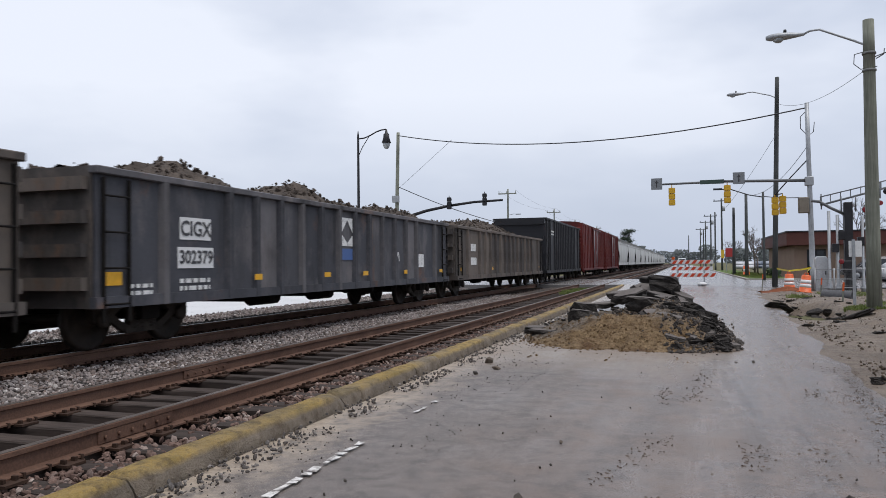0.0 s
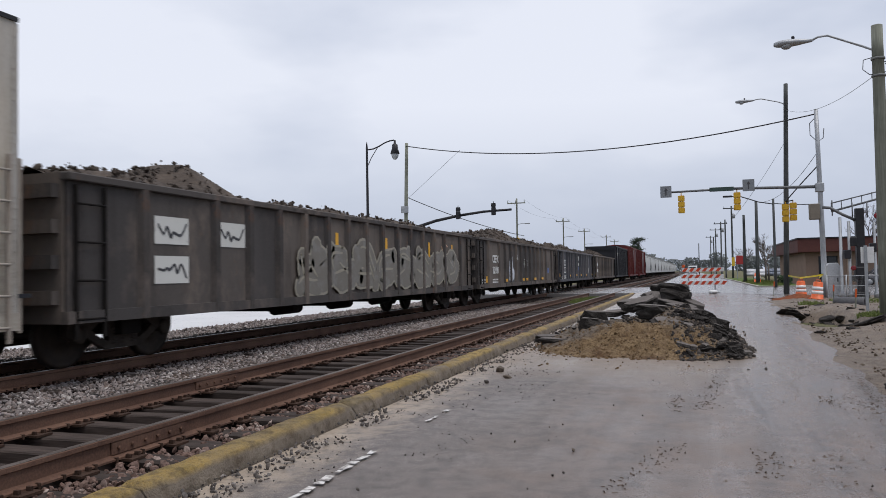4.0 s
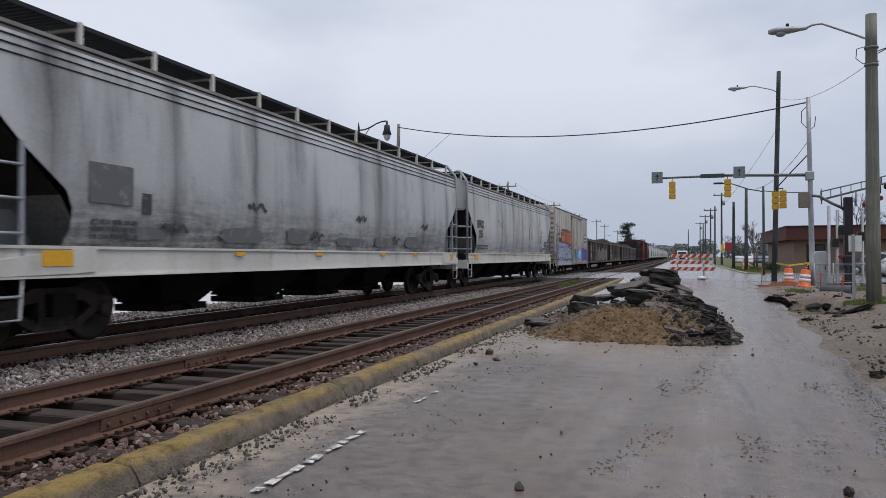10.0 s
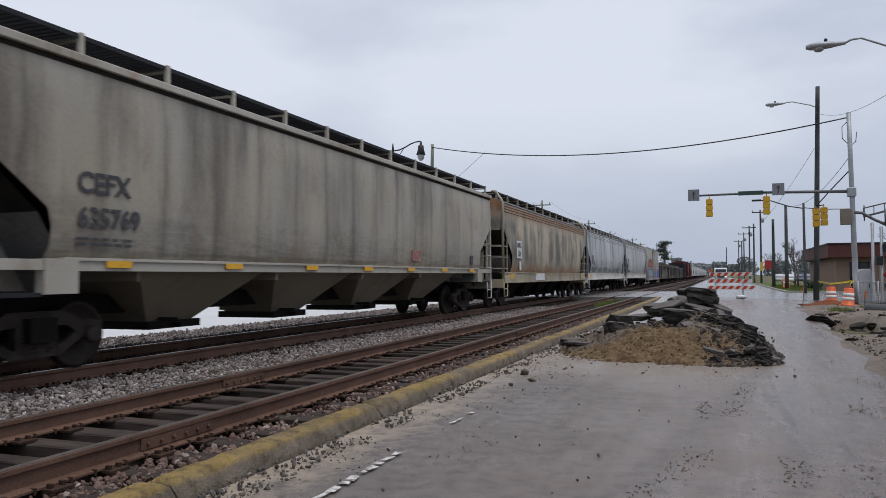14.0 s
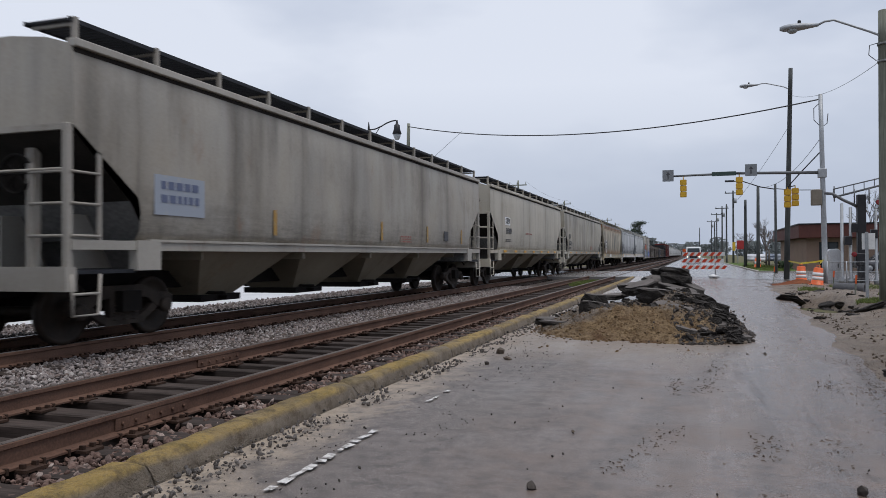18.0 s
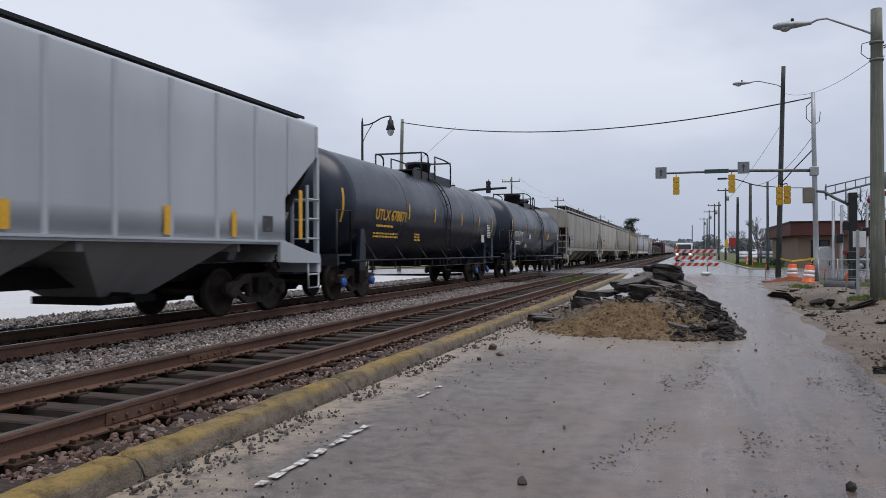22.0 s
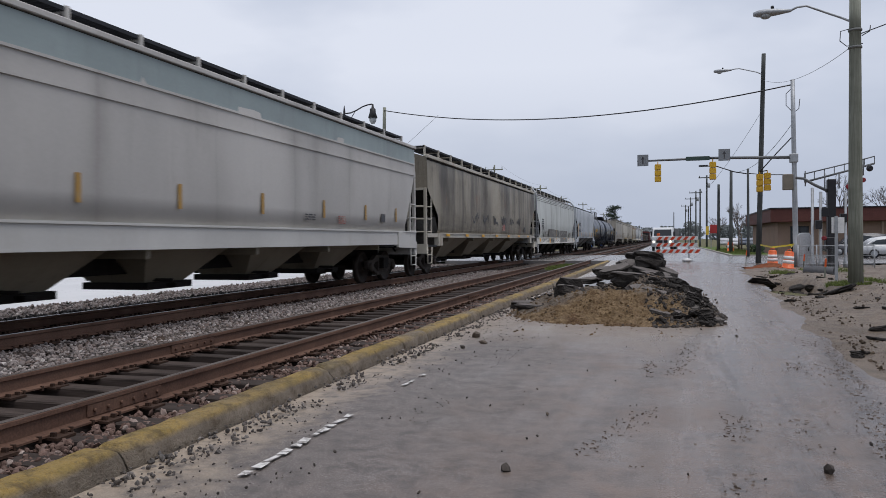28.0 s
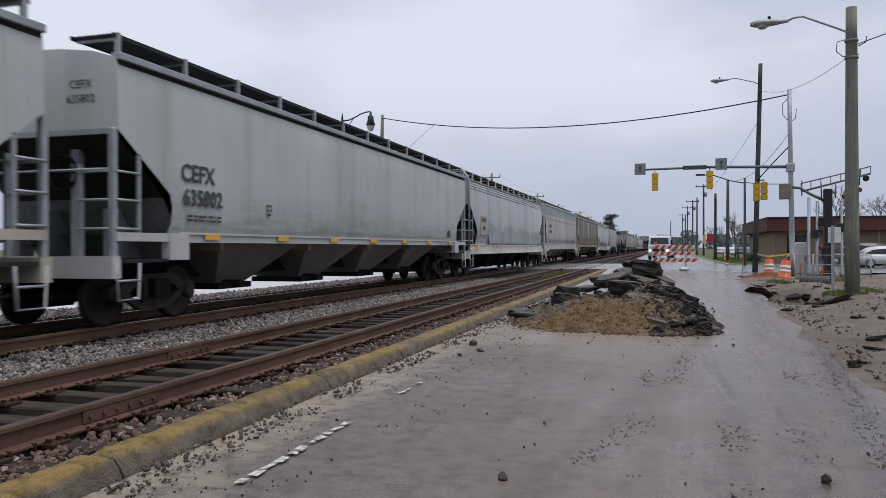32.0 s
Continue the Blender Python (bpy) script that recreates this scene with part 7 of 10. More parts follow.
def hopper_body(bm, L, kind, end):
    """The shell: dished side sheets, a rounded roof and the upright upper end sheets."""
    prof = hopper_profile(kind)
    zt = CUTS[kind][0][-1]
    n = 64
    rings = []
    for x, z in prof:
        reach = L / 2 - end - cut_back(kind, z)
        row = []
        for j in range(n + 1):
            y = -reach + 2 * reach * j / n
            soft = 1.0 if 1.5 < z < 3.9 and kind != "ribbed" and 1 < j < n - 1 else 0.0
            dent = soft * (0.010 * nz(y, z * 0.35, 0.75, L) + 0.006 * nz(y, z * 0.5, 2.1, L + 3) - 0.004)
            row.append(bm.verts.new((x + math.copysign(dent, x), y, z)))
        rings.append(row)
    for p, q in zip(rings, rings[1:]):
        for j in range(n):
            bm.faces.new((p[j], p[j + 1], q[j + 1], q[j])).smooth = True
    for j, d in ((0, -0.0005), (n, 0.0005)):
        bm.faces.new([bm.verts.new(r[j].co + Vector((0, d, 0))) for r, (x, z) in zip(rings, prof) if z >= zt - 0.001])
    bm.faces.new([r for r in rings[0]] + [r for r in rings[-1][::-1]])


def walkway_mesh(bm, x0, x1, y0, y1, z):
    """Roof walkway: edge angles with cross slats between."""
    box(bm, x1 - 0.02, x1, y0, y1, z - 0.055, z + 0.005)
    box(bm, x0, x0 + 0.02, y0, y1, z - 0.055, z + 0.005)
    y = y0 + 0.03
    while y < y1:
        box(bm, x0 + 0.02, x1 - 0.02, y, y + 0.075, z - 0.03, z)
        y += 0.115


def hopper(L, kind, body, sill, label, frame_mat=None, chute=None, dark=None, detail=True, yellow=(), cap=None):
    """A covered hopper. kind: round (curved sides, deep sill), flat (thin sill, open chutes), band (beaded, deep skirt) or ribbed."""
    car = thing("covered_hopper", label, "rail car", "freight train")
    frame_mat = frame_mat or sill
    end = 0.08
    zt, zl = CUTS[kind][0][-1], CUTS[kind][0][0]
    bm = bmesh.new()
    hopper_body(bm, L, kind, end)
    shell = part("body", bm, body, car)
    shell.data.materials.append(ROOF)
    for f in shell.data.polygons:
        if f.center.z > 3.95 and abs(f.normal.z) > 0.3:
            f.material_index = 1
    # ends close with slope sheets darkened for shade and soot, dusty lit-toned sheets below
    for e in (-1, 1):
        for name, mat, (ya, za), (yb, zb) in (("slope_sheet", SOOT_SHADE, (0.02, zt), (1.12, 2.02)), ("hopper_sheet", LIT_DUSTY_SHEET, (1.12, 2.02), (1.75, 1.02))):
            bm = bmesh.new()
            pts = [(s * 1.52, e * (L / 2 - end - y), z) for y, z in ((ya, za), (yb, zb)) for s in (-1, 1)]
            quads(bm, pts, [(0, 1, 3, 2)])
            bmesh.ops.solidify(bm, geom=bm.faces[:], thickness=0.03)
            part(name, bm, mat, car, "sooty sloping end sheet darkened for its shade" if mat is SOOT_SHADE else "dusty grey lower end sheet in a lit tone")
    z0, z1 = {"round": (0.95, 1.36), "flat": (1.31, 1.48), "ribbed": (1.36, 1.44), "band": (1.10, 1.50)}[kind]
    for s in (-1, 1):
        bm = bmesh.new()
        x, lip = 1.6, 0.03 if kind == "round" else 0.0
        out = [(x - 0.16, z1), (x + 0.03, z1), (x + 0.03, z1 - 0.04), (x, z1 - 0.04), (x, z0 + 0.03), (x + lip, z0 + 0.03), (x + lip, z0), (x - 0.16, z0), (x - 0.16, z0 + 0.03), (x - 0.09, z0 + 0.03), (x - 0.09, z1 - 0.04), (x - 0.16, z1 - 0.04)]
        back = 0.05 if kind in ("round", "band") else 1.5
        prism(bm, [(s * a, b) for a, b in out], -L / 2 + back, L / 2 - back)
        part("side_sill", bm, sill, car)
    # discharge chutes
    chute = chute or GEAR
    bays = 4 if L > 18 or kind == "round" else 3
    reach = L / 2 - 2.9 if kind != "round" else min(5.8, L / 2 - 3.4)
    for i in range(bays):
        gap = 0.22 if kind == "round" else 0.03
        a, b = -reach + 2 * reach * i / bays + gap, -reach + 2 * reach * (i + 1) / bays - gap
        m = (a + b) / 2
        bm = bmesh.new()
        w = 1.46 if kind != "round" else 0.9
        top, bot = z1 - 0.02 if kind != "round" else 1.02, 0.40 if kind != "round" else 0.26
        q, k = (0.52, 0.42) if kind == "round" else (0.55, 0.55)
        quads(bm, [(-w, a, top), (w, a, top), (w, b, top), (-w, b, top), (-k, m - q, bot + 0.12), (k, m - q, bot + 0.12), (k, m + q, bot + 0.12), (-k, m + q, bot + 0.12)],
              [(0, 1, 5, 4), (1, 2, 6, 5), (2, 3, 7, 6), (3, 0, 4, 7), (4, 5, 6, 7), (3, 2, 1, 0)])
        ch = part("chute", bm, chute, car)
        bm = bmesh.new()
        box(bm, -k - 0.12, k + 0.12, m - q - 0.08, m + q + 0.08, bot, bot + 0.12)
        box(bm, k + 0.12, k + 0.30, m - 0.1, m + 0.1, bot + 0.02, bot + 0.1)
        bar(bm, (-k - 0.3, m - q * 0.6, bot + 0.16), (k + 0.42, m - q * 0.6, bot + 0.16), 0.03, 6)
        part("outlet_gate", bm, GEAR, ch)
        if detail and kind != "round":
            for y in (a, b):
                shared(("chute_flange", kind), "chute_flange", lambda bm, w=w, z0=z0: box(bm, -w, w + 0.02, -0.02, 0.02, z0 - 0.14, z0 - 0.005), chute, ch, pose(0, y, 0))
    # roof edge beads, rails and ribs
    if kind == "round":
        for z, x in ((3.65, 1.564), (3.76, 1.553), (3.87, 1.541), (3.99, 1.508)):
            for s in (-1, 1):
                bm = bmesh.new()
                box(bm, s * x - 0.016, s * x + 0.016, -L / 2 + end + 0.03, L / 2 - end - 0.03, z - 0.008, z + 0.008)
                part("bead", bm, dark or SOOT_SHADE, shell, "dark seam line")
    elif kind in ("flat", "band"):
        za, zb = (3.94, 4.05) if kind == "flat" else (4.06, 4.15)
        for s in (-1, 1):
            bm = bmesh.new()
            box(bm, s * 1.57 - 0.085, s * 1.57 + 0.085, -L / 2 + end, L / 2 - end, za, zb)
            bevel_all(bm, 0.012)
            part("roof_rail", bm, frame_mat, shell)
            # added dark strip draws the shadow and soot line under the rail
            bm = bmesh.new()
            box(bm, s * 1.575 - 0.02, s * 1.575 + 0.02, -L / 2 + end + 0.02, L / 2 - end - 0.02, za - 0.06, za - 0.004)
            part("drip_seam", bm, SOOT_SHADE, shell, "dark strip drawn for shadow and soot under the roof rail")
    else:
        k = 14
        for s in (-1, 1):
            for i in range(k + 1):
                y = -(L / 2 - end - 0.06) + 2 * (L / 2 - end - 0.06) * i / k
                gap = L / 2 - end - abs(y)
                lo = z1 if gap > 1.38 else 3.29 - gap / 1.38
                shared(("rib", label, round(lo, 2)), "rib", lambda bm, lo=lo: prism_z(bm, [(-0.03, -0.055), (0.03, -0.04), (0.03, 0.04), (-0.03, 0.055)], lo, 3.9), body, shell, pose(1.585 * s, y, 0, 0, 0, 0 if s > 0 else 180))
    # running boards on brackets
    zr, x0, x1 = {"round": (4.42, 0.55, 1.27), "flat": (4.36, 0.70, 1.46), "ribbed": (4.14, 0.65, 1.32), "band": (4.46, 0.55, 1.22)}[kind]
    foot = {"round": 0.32, "flat": 0.34, "ribbed": 0.1, "band": 0.25}[kind]
    for s in (-1, 1):
        bm = bmesh.new()
        walkway_mesh(bm, x0 if s > 0 else -x1, x1 if s > 0 else -x0, -L / 2 + 0.15, L / 2 - 0.15, zr)
        part("running_board", bm, dark or BOARD, car, "dark steel grating walkway")
        if kind != "ribbed":
            k = max(6, int(L / 1.55))
            for i in range(k + 1):
                y = -L / 2 + 0.25 + (L - 0.5) * i / k
                shared(("bracket", label), "board_bracket", lambda bm: (box(bm, -0.03, 0.03, -0.035, 0.035, -foot, 0.02), box(bm, -0.7, 0.02, -0.02, 0.02, -0.09, -0.055)), sill if kind == "round" else frame_mat, car, pose(x1, y, zr) if s > 0 else pose(-x1, y, zr, 0, 0, 180))
    bm = bmesh.new()
    box(bm, -0.42, 0.42, -L / 2 + 1.2, L / 2 - 1.2, 4.12, 4.30 if kind != "ribbed" else 4.18)
    part("hatch_trough", bm, dark or body, car)
    if not detail:
        running_gear(car, L, detail=False)
        return car
    # ends: corner posts, platforms, ladders, stirrups, hand brake
    for e in (-1, 1):
        ye = e * (L / 2 - 0.04)
        for s in (-1, 1):
            bm = bmesh.new()
            if kind == "round":
                pipe(bm, [(s * 1.10, ye - e * 0.16, 4.42), (s * 1.27, ye - e * 0.12, 4.41), (s * 1.52, ye, 4.10), (s * 1.57, ye, 3.98), (s * 1.57, ye, 0.98)], 0.052, 6)
            else:
                box(bm, s * 1.54 - 0.05, s * 1.54 + 0.05, ye - 0.05, ye + 0.05, 0.95, zt + 0.02)
                bevel_all(bm, 0.012)
            part("corner_post", bm, frame_mat, car)
            # side ladder: one stile, rungs run to the corner post and round onto the end
            yi = ye - e * 0.50
            lad = shared(("hopper_stile", kind, frame_mat.name), "ladder", lambda bm: box(bm, -0.02, 0.02, -0.03, 0.03, z0 + 0.05, 2.62), frame_mat, car, pose(s * 1.585, yi, 0))
            for z in (1.50, 1.92, 2.33):
                shared(("side_rung", frame_mat.name), "rung", lambda bm: bar(bm, (0, -0.25, 0), (0, 0.25, 0), 0.021, 6), frame_mat, lad, pose(s * 0.015, e * 0.25, z))
            lad = shared(("end_stile", frame_mat.name), "ladder", lambda bm: box(bm, -0.03, 0.03, -0.02, 0.03, 1.05, 2.45), frame_mat, car, pose(s * 0.95, ye, 0))
            for z in (1.50, 1.92, 2.33):
                shared(("end_rung", frame_mat.name), "rung", lambda bm: bar(bm, (-0.31, 0, 0), (0.31, 0, 0), 0.021, 6), frame_mat, lad, pose(s * 0.31, e * 0.03, z))
            bm = bmesh.new()
            pipe(bm, [(s * 1.60, yi, 1.0), (s * 1.60, yi + e * 0.03, 0.46), (s * 1.60, ye - e * 0.03, 0.46), (s * 1.60, ye, 1.0)], 0.022, 6)
            bar(bm, (s * 1.60, yi + e * 0.02, 0.74), (s * 1.60, ye - e * 0.02, 0.74), 0.02, 6)
            part("stirrup_step", bm, frame_mat, car)
            # corner plate of the underframe and its jacking pad
            bm = bmesh.new()
            yb = e * (L / 2 - 1.72)
            if kind == "flat":
                plate(bm, [(e * (L / 2 - 1.22), 1.03), (e * (L / 2 - 1.22), z1 - 0.02), (yb, z1 - 0.02), (yb, 1.03)], s * 1.58 - 0.10, s * 1.58 + 0.055)
                box(bm, s * 1.57 - 0.04, s * 1.57 + 0.04, min(ye, yb), max(ye, yb), z1 - 0.16, z1 - 0.03)
            else:
                plate(bm, [(ye, 0.98), (ye, 1.16), (e * (L / 2 - 0.5), 1.22 if kind != "band" else 1.3), (e * (L / 2 - 1.5), z1 - 0.02), (yb, z1 - 0.02), (yb, 1.02), (e * (L / 2 - 1.28), 1.0)], s * 1.58 - 0.02, s * 1.58 + 0.055)
            part("gusset", bm, sill, car)
            bm = bmesh.new()
            plate(bm, [(e * (L / 2 - 0.95), 1.06), (e * (L / 2 - 0.95), 1.85), (e * (L / 2 - 1.55), 1.85), (e * (L / 2 - 2.0), 1.06)], s * 0.62 - 0.02, s * 0.62 + 0.02)
            part("shear_plate", bm, frame_mat, car)
            bm = bmesh.new()
            box(bm, s * 0.62 - 0.07, s * 0.62 + 0.07, ye - e * 0.34 - 0.06, ye - e * 0.34 + 0.06, 1.04, zt - 0.22)
            part("end_post", bm, frame_mat, car)
        bm = bmesh.new()
        box(bm, -1.58, 1.58, min(ye, ye - e * 1.2), max(ye, ye - e * 1.2), 1.0, 1.05)
        part("platform", bm, BOARD, car)
        bm = bmesh.new()
        box(bm, -1.6, 1.6, ye - 0.09, ye + 0.09, 0.78, 1.10)
        part("end_sill", bm, sill, car)
        bm = bmesh.new()
        pipe(bm, [(-1.5, ye + e * 0.03, 2.36), (1.5, ye + e * 0.03, 2.36)], 0.02, 6)
        part("hand_rail", bm, frame_mat, car)
        bm = bmesh.new()
        box(bm, -1.45, 1.45, ye - e * 0.06 - 0.03, ye - e * 0.06 + 0.03, zt - 0.05, zt + 0.03)
        part("end_beam", bm, frame_mat, car)
    bm = bmesh.new()
    lathe(bm, (0.5, -L / 2 + 0.2, 2.35), [(0.25, -0.012), (0.28, 0.0), (0.28, 0.02), (0.25, 0.03), (0.25, -0.012)], 18, "y", False)
    for a in range(4):
        t = a * math.pi / 4
        bar(bm, (0.5 - 0.25 * math.cos(t), -L / 2 + 0.22, 2.35 - 0.25 * math.sin(t)), (0.5 + 0.25 * math.cos(t), -L / 2 + 0.22, 2.35 + 0.25 * math.sin(t)), 0.014, 5)
    part("brake_wheel", bm, GEAR, car)
    bm = bmesh.new()
    bar(bm, (-1.0, L / 2 - 0.75, 1.52), (1.0, L / 2 - 0.75, 1.52), 0.21, 14)
    part("air_reservoir", bm, frame_mat, car)
    bm = bmesh.new()
    box(bm, 0.55, 0.95, L / 2 - 1.15, L / 2 - 0.95, 1.05, 1.42)
    pipe(bm, [(0.4, L / 2 - 1.0, 1.2), (1.1, L / 2 - 1.05, 1.15), (1.4, L / 2 - 1.4, 0.9)], 0.025, 6)
    part("brake_valve", bm, GEAR, car)
    for y, z, w, h in yellow:
        side_patch(car, y - w / 2, y + w / 2, z - h / 2, z + h / 2, YELLOW, 1.644 if z < z1 + 0.02 else 1.622)
    running_gear(car, L, cap=cap)
    return car


def end_mark(car, L, rows, mat, z=3.62, x=0.95, size=0.17):
    """Stencilled lines on the upper rear face of a hopper."""
    for i, text in enumerate(rows):
        m = pose(x, -L / 2 + 0.08 - 0.008, z - i * size * 1.25, 90, 0, 0)
        lettering(text, size, mat, car, m, "end_marking")


def gondola(L, body, label, top=2.62, ribs=14, load=True, end_mat=None, seed=0, detail=True, deep=0.0):
    car = thing("gondola_car", label, "rail car", "freight train")
    z0 = 0.66
    for s in (-1, 1):
        at = [(-L / 2 + 3.2 + (L - 6.4) * (i - 1) / (ribs - 3)) if 0 < i < ribs - 1 else (L / 2 - 1.45) * (1 if i else -1) for i in range(ribs)]
        for ya, yb in zip([-L / 2 + 0.05] + at, at + [L / 2 - 0.05]):
            bm = bmesh.new()
            box(bm, s * 1.53 - 0.02, s * 1.53 + 0.02, ya, yb, z0, top)
            part("side_sheet", bm, body, car)
        bm = bmesh.new()
        box(bm, s * 1.55 - 0.08, s * 1.55 + 0.08, -L / 2, L / 2, top - 0.11, top)
        bevel_all(bm, 0.015)
        part("top_chord", bm, body, car)
        bm = bmesh.new()
        box(bm, s * 1.55 - 0.05, s * 1.55 + 0.07, -L / 2, L / 2, z0, z0 + 0.16)
        part("bottom_chord", bm, body, car)
        for y in at:
            shared(("gondola_rib", label), "rib", lambda bm: prism_z(bm, [(-0.0, -0.11), (0.085, -0.06), (0.085, 0.06), (0.0, 0.11)], z0, top - 0.1), body, car, pose(1.55 * s, y, 0, 0, 0, 0 if s > 0 else 180))
    bm = bmesh.new()
    box(bm, -1.5, 1.5, -L / 2 + 0.08, L / 2 - 0.08, z0 + 0.1, z0 + 0.2)
    part("floor", bm, body, car)
    for e in (-1, 1):
        ye = e * (L / 2 - 0.05)
        bm = bmesh.new()
        box(bm, -1.5, 1.5, ye - 0.03, ye + 0.03, z0, top)
        part("end", bm, end_mat or body, car)
        for i in range(4):
            z = 1.0 + i * (top - 1.15) / 3.2
            shared(("end_rib", label), "end_rib", lambda bm: box(bm, -1.45, 1.45, -0.09, 0.09, -0.09, 0.09), end_mat or body, car, pose(0, ye + e * 0.06, z))
        for s in (-1, 1):
            ladder(car, s * 1.6, e * (L / 2 - 0.4), z0 - 0.2, top - 0.15, 0.5, GEAR, 4)
    if load:
        r = np.random.default_rng(seed)
        humps = [(r.uniform(-L / 2 + 2, L / 2 - 2), r.uniform(0.7, 1.8), r.uniform(0.08, 0.34)) for _ in range(8)]

        def pileup(x, y):
            hold = max(0.0, 1 - (x / 1.5) ** 4)
            heap = sum(h * math.exp(-((y - c) / w) ** 2) for c, w, h in humps) * (1 - (x / 1.75) ** 2)
            return top - 0.13 + hold * max(0.0, 0.10 + heap + 0.16 * nz(x, y, 1.4, seed) + 0.12 * nz(x, y, 4.0, seed + 2) + 0.05 * nz(x, y, 9.0, seed + 3))
        ob = grid_mesh("load", steps(-1.5, 1.5, 14), steps(-L / 2 + 0.1, L / 2 - 0.1, 80), pileup, SCRAP)
        ob.parent = car
        ob["label"] = "heaped dark scrap and debris"
        k = 2600
        xs, ys = r.uniform(-1.45, 1.45, k), r.uniform(-L / 2 + 0.3, L / 2 - 0.3, k)
        pts = [(x, y, pileup(x, y) + 0.03) for x, y in zip(xs, ys)]
        ob = scatter("scrap", pts, 0.03 + 0.09 * r.uniform(0, 1, k) ** 2, SCRAP, 0.6, seed + 5)
        ob.parent = car
        tagged(ob, "broken scrap pieces", kind="stuff")
    for y in (-2.5, 0.2, 2.8):
        bm = bmesh.new()
        bar(bm, (0.5, y, 0.55), (0.5, y + 1.0, 0.55), 0.16, 10)
        part("air_reservoir", bm, GEAR, car)
        bm = bmesh.new()
        box(bm, -1.0, 1.2, y - 0.4, y - 0.25, 0.5, 0.75)
        part("cross_bearer", bm, GEAR, car)
    running_gear(car, L, detail=detail)
    return car


def prism_z(bm, outline, z0, z1):
    a = [bm.verts.new((x, y, z0)) for x, y in outline]
    b = [bm.verts.new((x, y, z1)) for x, y in outline]
    k = len(outline)
    for i in range(k):
        bm.faces.new((a[i], a[(i + 1) % k], b[(i + 1) % k], b[i]))
    bm.faces.new(a[::-1])
    bm.faces.new(b)


def boxcar(L, body, label, top=4.33, roof=None, rivets=True, door=True, end_mat=None, seed=0, detail=True):
    car = thing("box_car", label, "rail car", "freight train")
    z0 = 0.80
    bm = bmesh.new()
    prism(bm, [(-1.56, z0), (1.56, z0), (1.58, z0 + 0.02), (1.58, top), (1.2, top + 0.12), (0, top + 0.2), (-1.2, top + 0.12), (-1.58, top), (-1.58, z0 + 0.02)], -L / 2 + 0.1, L / 2 - 0.1)
    shell = part("body", bm, body, car)
    for s in (-1, 1):
        bm = bmesh.new()
        box(bm, s * 1.585 - 0.02, s * 1.585 + 0.02, -L / 2 + 0.08, L / 2 - 0.08, top - 0.02, top + 0.035)
        part("roof_edge", bm, roof or BLACK, shell)
        bm = bmesh.new()
        box(bm, s * 1.59 - 0.03, s * 1.59 + 0.02, -L / 2 + 0.08, L / 2 - 0.08, z0 - 0.16, z0 + 0.05)
        part("side_sill", bm, body, shell)
    if rivets:
        k = 20
        for s in (-1, 1):
            for i in range(k + 1):
                y = -L / 2 + 0.12 + (L - 0.24) * i / k

                def column(bm):
                    box(bm, -0.004, 0.006, -0.045, 0.045, z0 + 0.05, top - 0.04)
                    for j in range(26):
                        for q in (-0.025, 0.025):
                            z = z0 + 0.12 + j * 0.128
                            box(bm, 0.004, 0.013, q - 0.009, q + 0.009, z, z + 0.018)
                shared(("rivets", label), "rivet_seam", column, body, shell, pose(1.58 * s, y, 0, 0, 0, 0 if s > 0 else 180))
    else:
        k = 16
        for s in (-1, 1):
            for i in range(k + 1):
                y = -L / 2 + 0.2 + (L - 0.4) * i / k
                shared(("post", label), "side_post", lambda bm: box(bm, -0.01, 0.06, -0.05, 0.05, z0, top - 0.05), body, shell, pose(1.58 * s, y, 0, 0, 0, 0 if s > 0 else 180))
    if door:
        for s in (-1, 1):
            y0, y1 = -1.35, 1.75
            bm = bmesh.new()
            box(bm, s * 1.63 - 0.03, s * 1.63 + 0.03, y0, y1, z0 + 0.1, top - 0.25)
            d = part("door", bm, body, car, "ribbed plug door")
            for y in (y0, -0.25, 0.75, y1 - 0.1):
                bm = bmesh.new()
                box(bm, s * 1.665 - 0.03, s * 1.665 + 0.03, y, y + 0.1, z0 + 0.1, top - 0.25)
                part("door_post", bm, body, d)
            for z in (z0 + 0.15, 1.75, 2.6, top - 0.4):
                bm = bmesh.new()
                box(bm, s * 1.66 - 0.03, s * 1.66 + 0.03, y0, y1, z, z + 0.09)
                part("door_rib", bm, body, d)
            for z in (z0 - 0.02, top - 0.2):
                bm = bmesh.new()
                box(bm, s * 1.65 - 0.05, s * 1.65 + 0.05, y0 - 0.1, y1 + 3.2, z, z + 0.09)
                part("door_track", bm, end_mat or body, d)
            bm = bmesh.new()
            for y in (y0 + 0.35, y1 - 0.4):
                bar(bm, (s * 1.72, y, z0 + 0.15), (s * 1.72, y, top - 0.3), 0.022, 6)
            lathe(bm, (s * 1.72, 0.45, 2.2), [(0.16, -0.01), (0.19, 0), (0.16, 0.01), (0.16, -0.01)], 14, "x", False)
            part("locking_rod", bm, GALV, d)
    for e in (-1, 1):
        ye = e * (L / 2 - 0.1)
        for i in range(11):
            shared(("box_end_rib", label), "end_rib", lambda bm: prism_x(bm, [(0, -0.12), (0.10, -0.04), (0.10, 0.04), (0, 0.12)], -1.48, 1.48), end_mat or body, car, pose(0, ye, 0.98 + i * 0.305) @ (pose(0, 0, 0) if e > 0 else pose(0, 0, 0, 0, 0, 180)))
        for s in (-1, 1):
            ladder(car, s * 1.64, e * (L / 2 - 0.5), z0 - 0.3, 2.7, 0.5, end_mat or body, 6)
            ladder(car, s * 1.25, ye + e * 0.14, z0 - 0.2, 2.7, 0.45, end_mat or body, 6, "y")
        bm = bmesh.new()
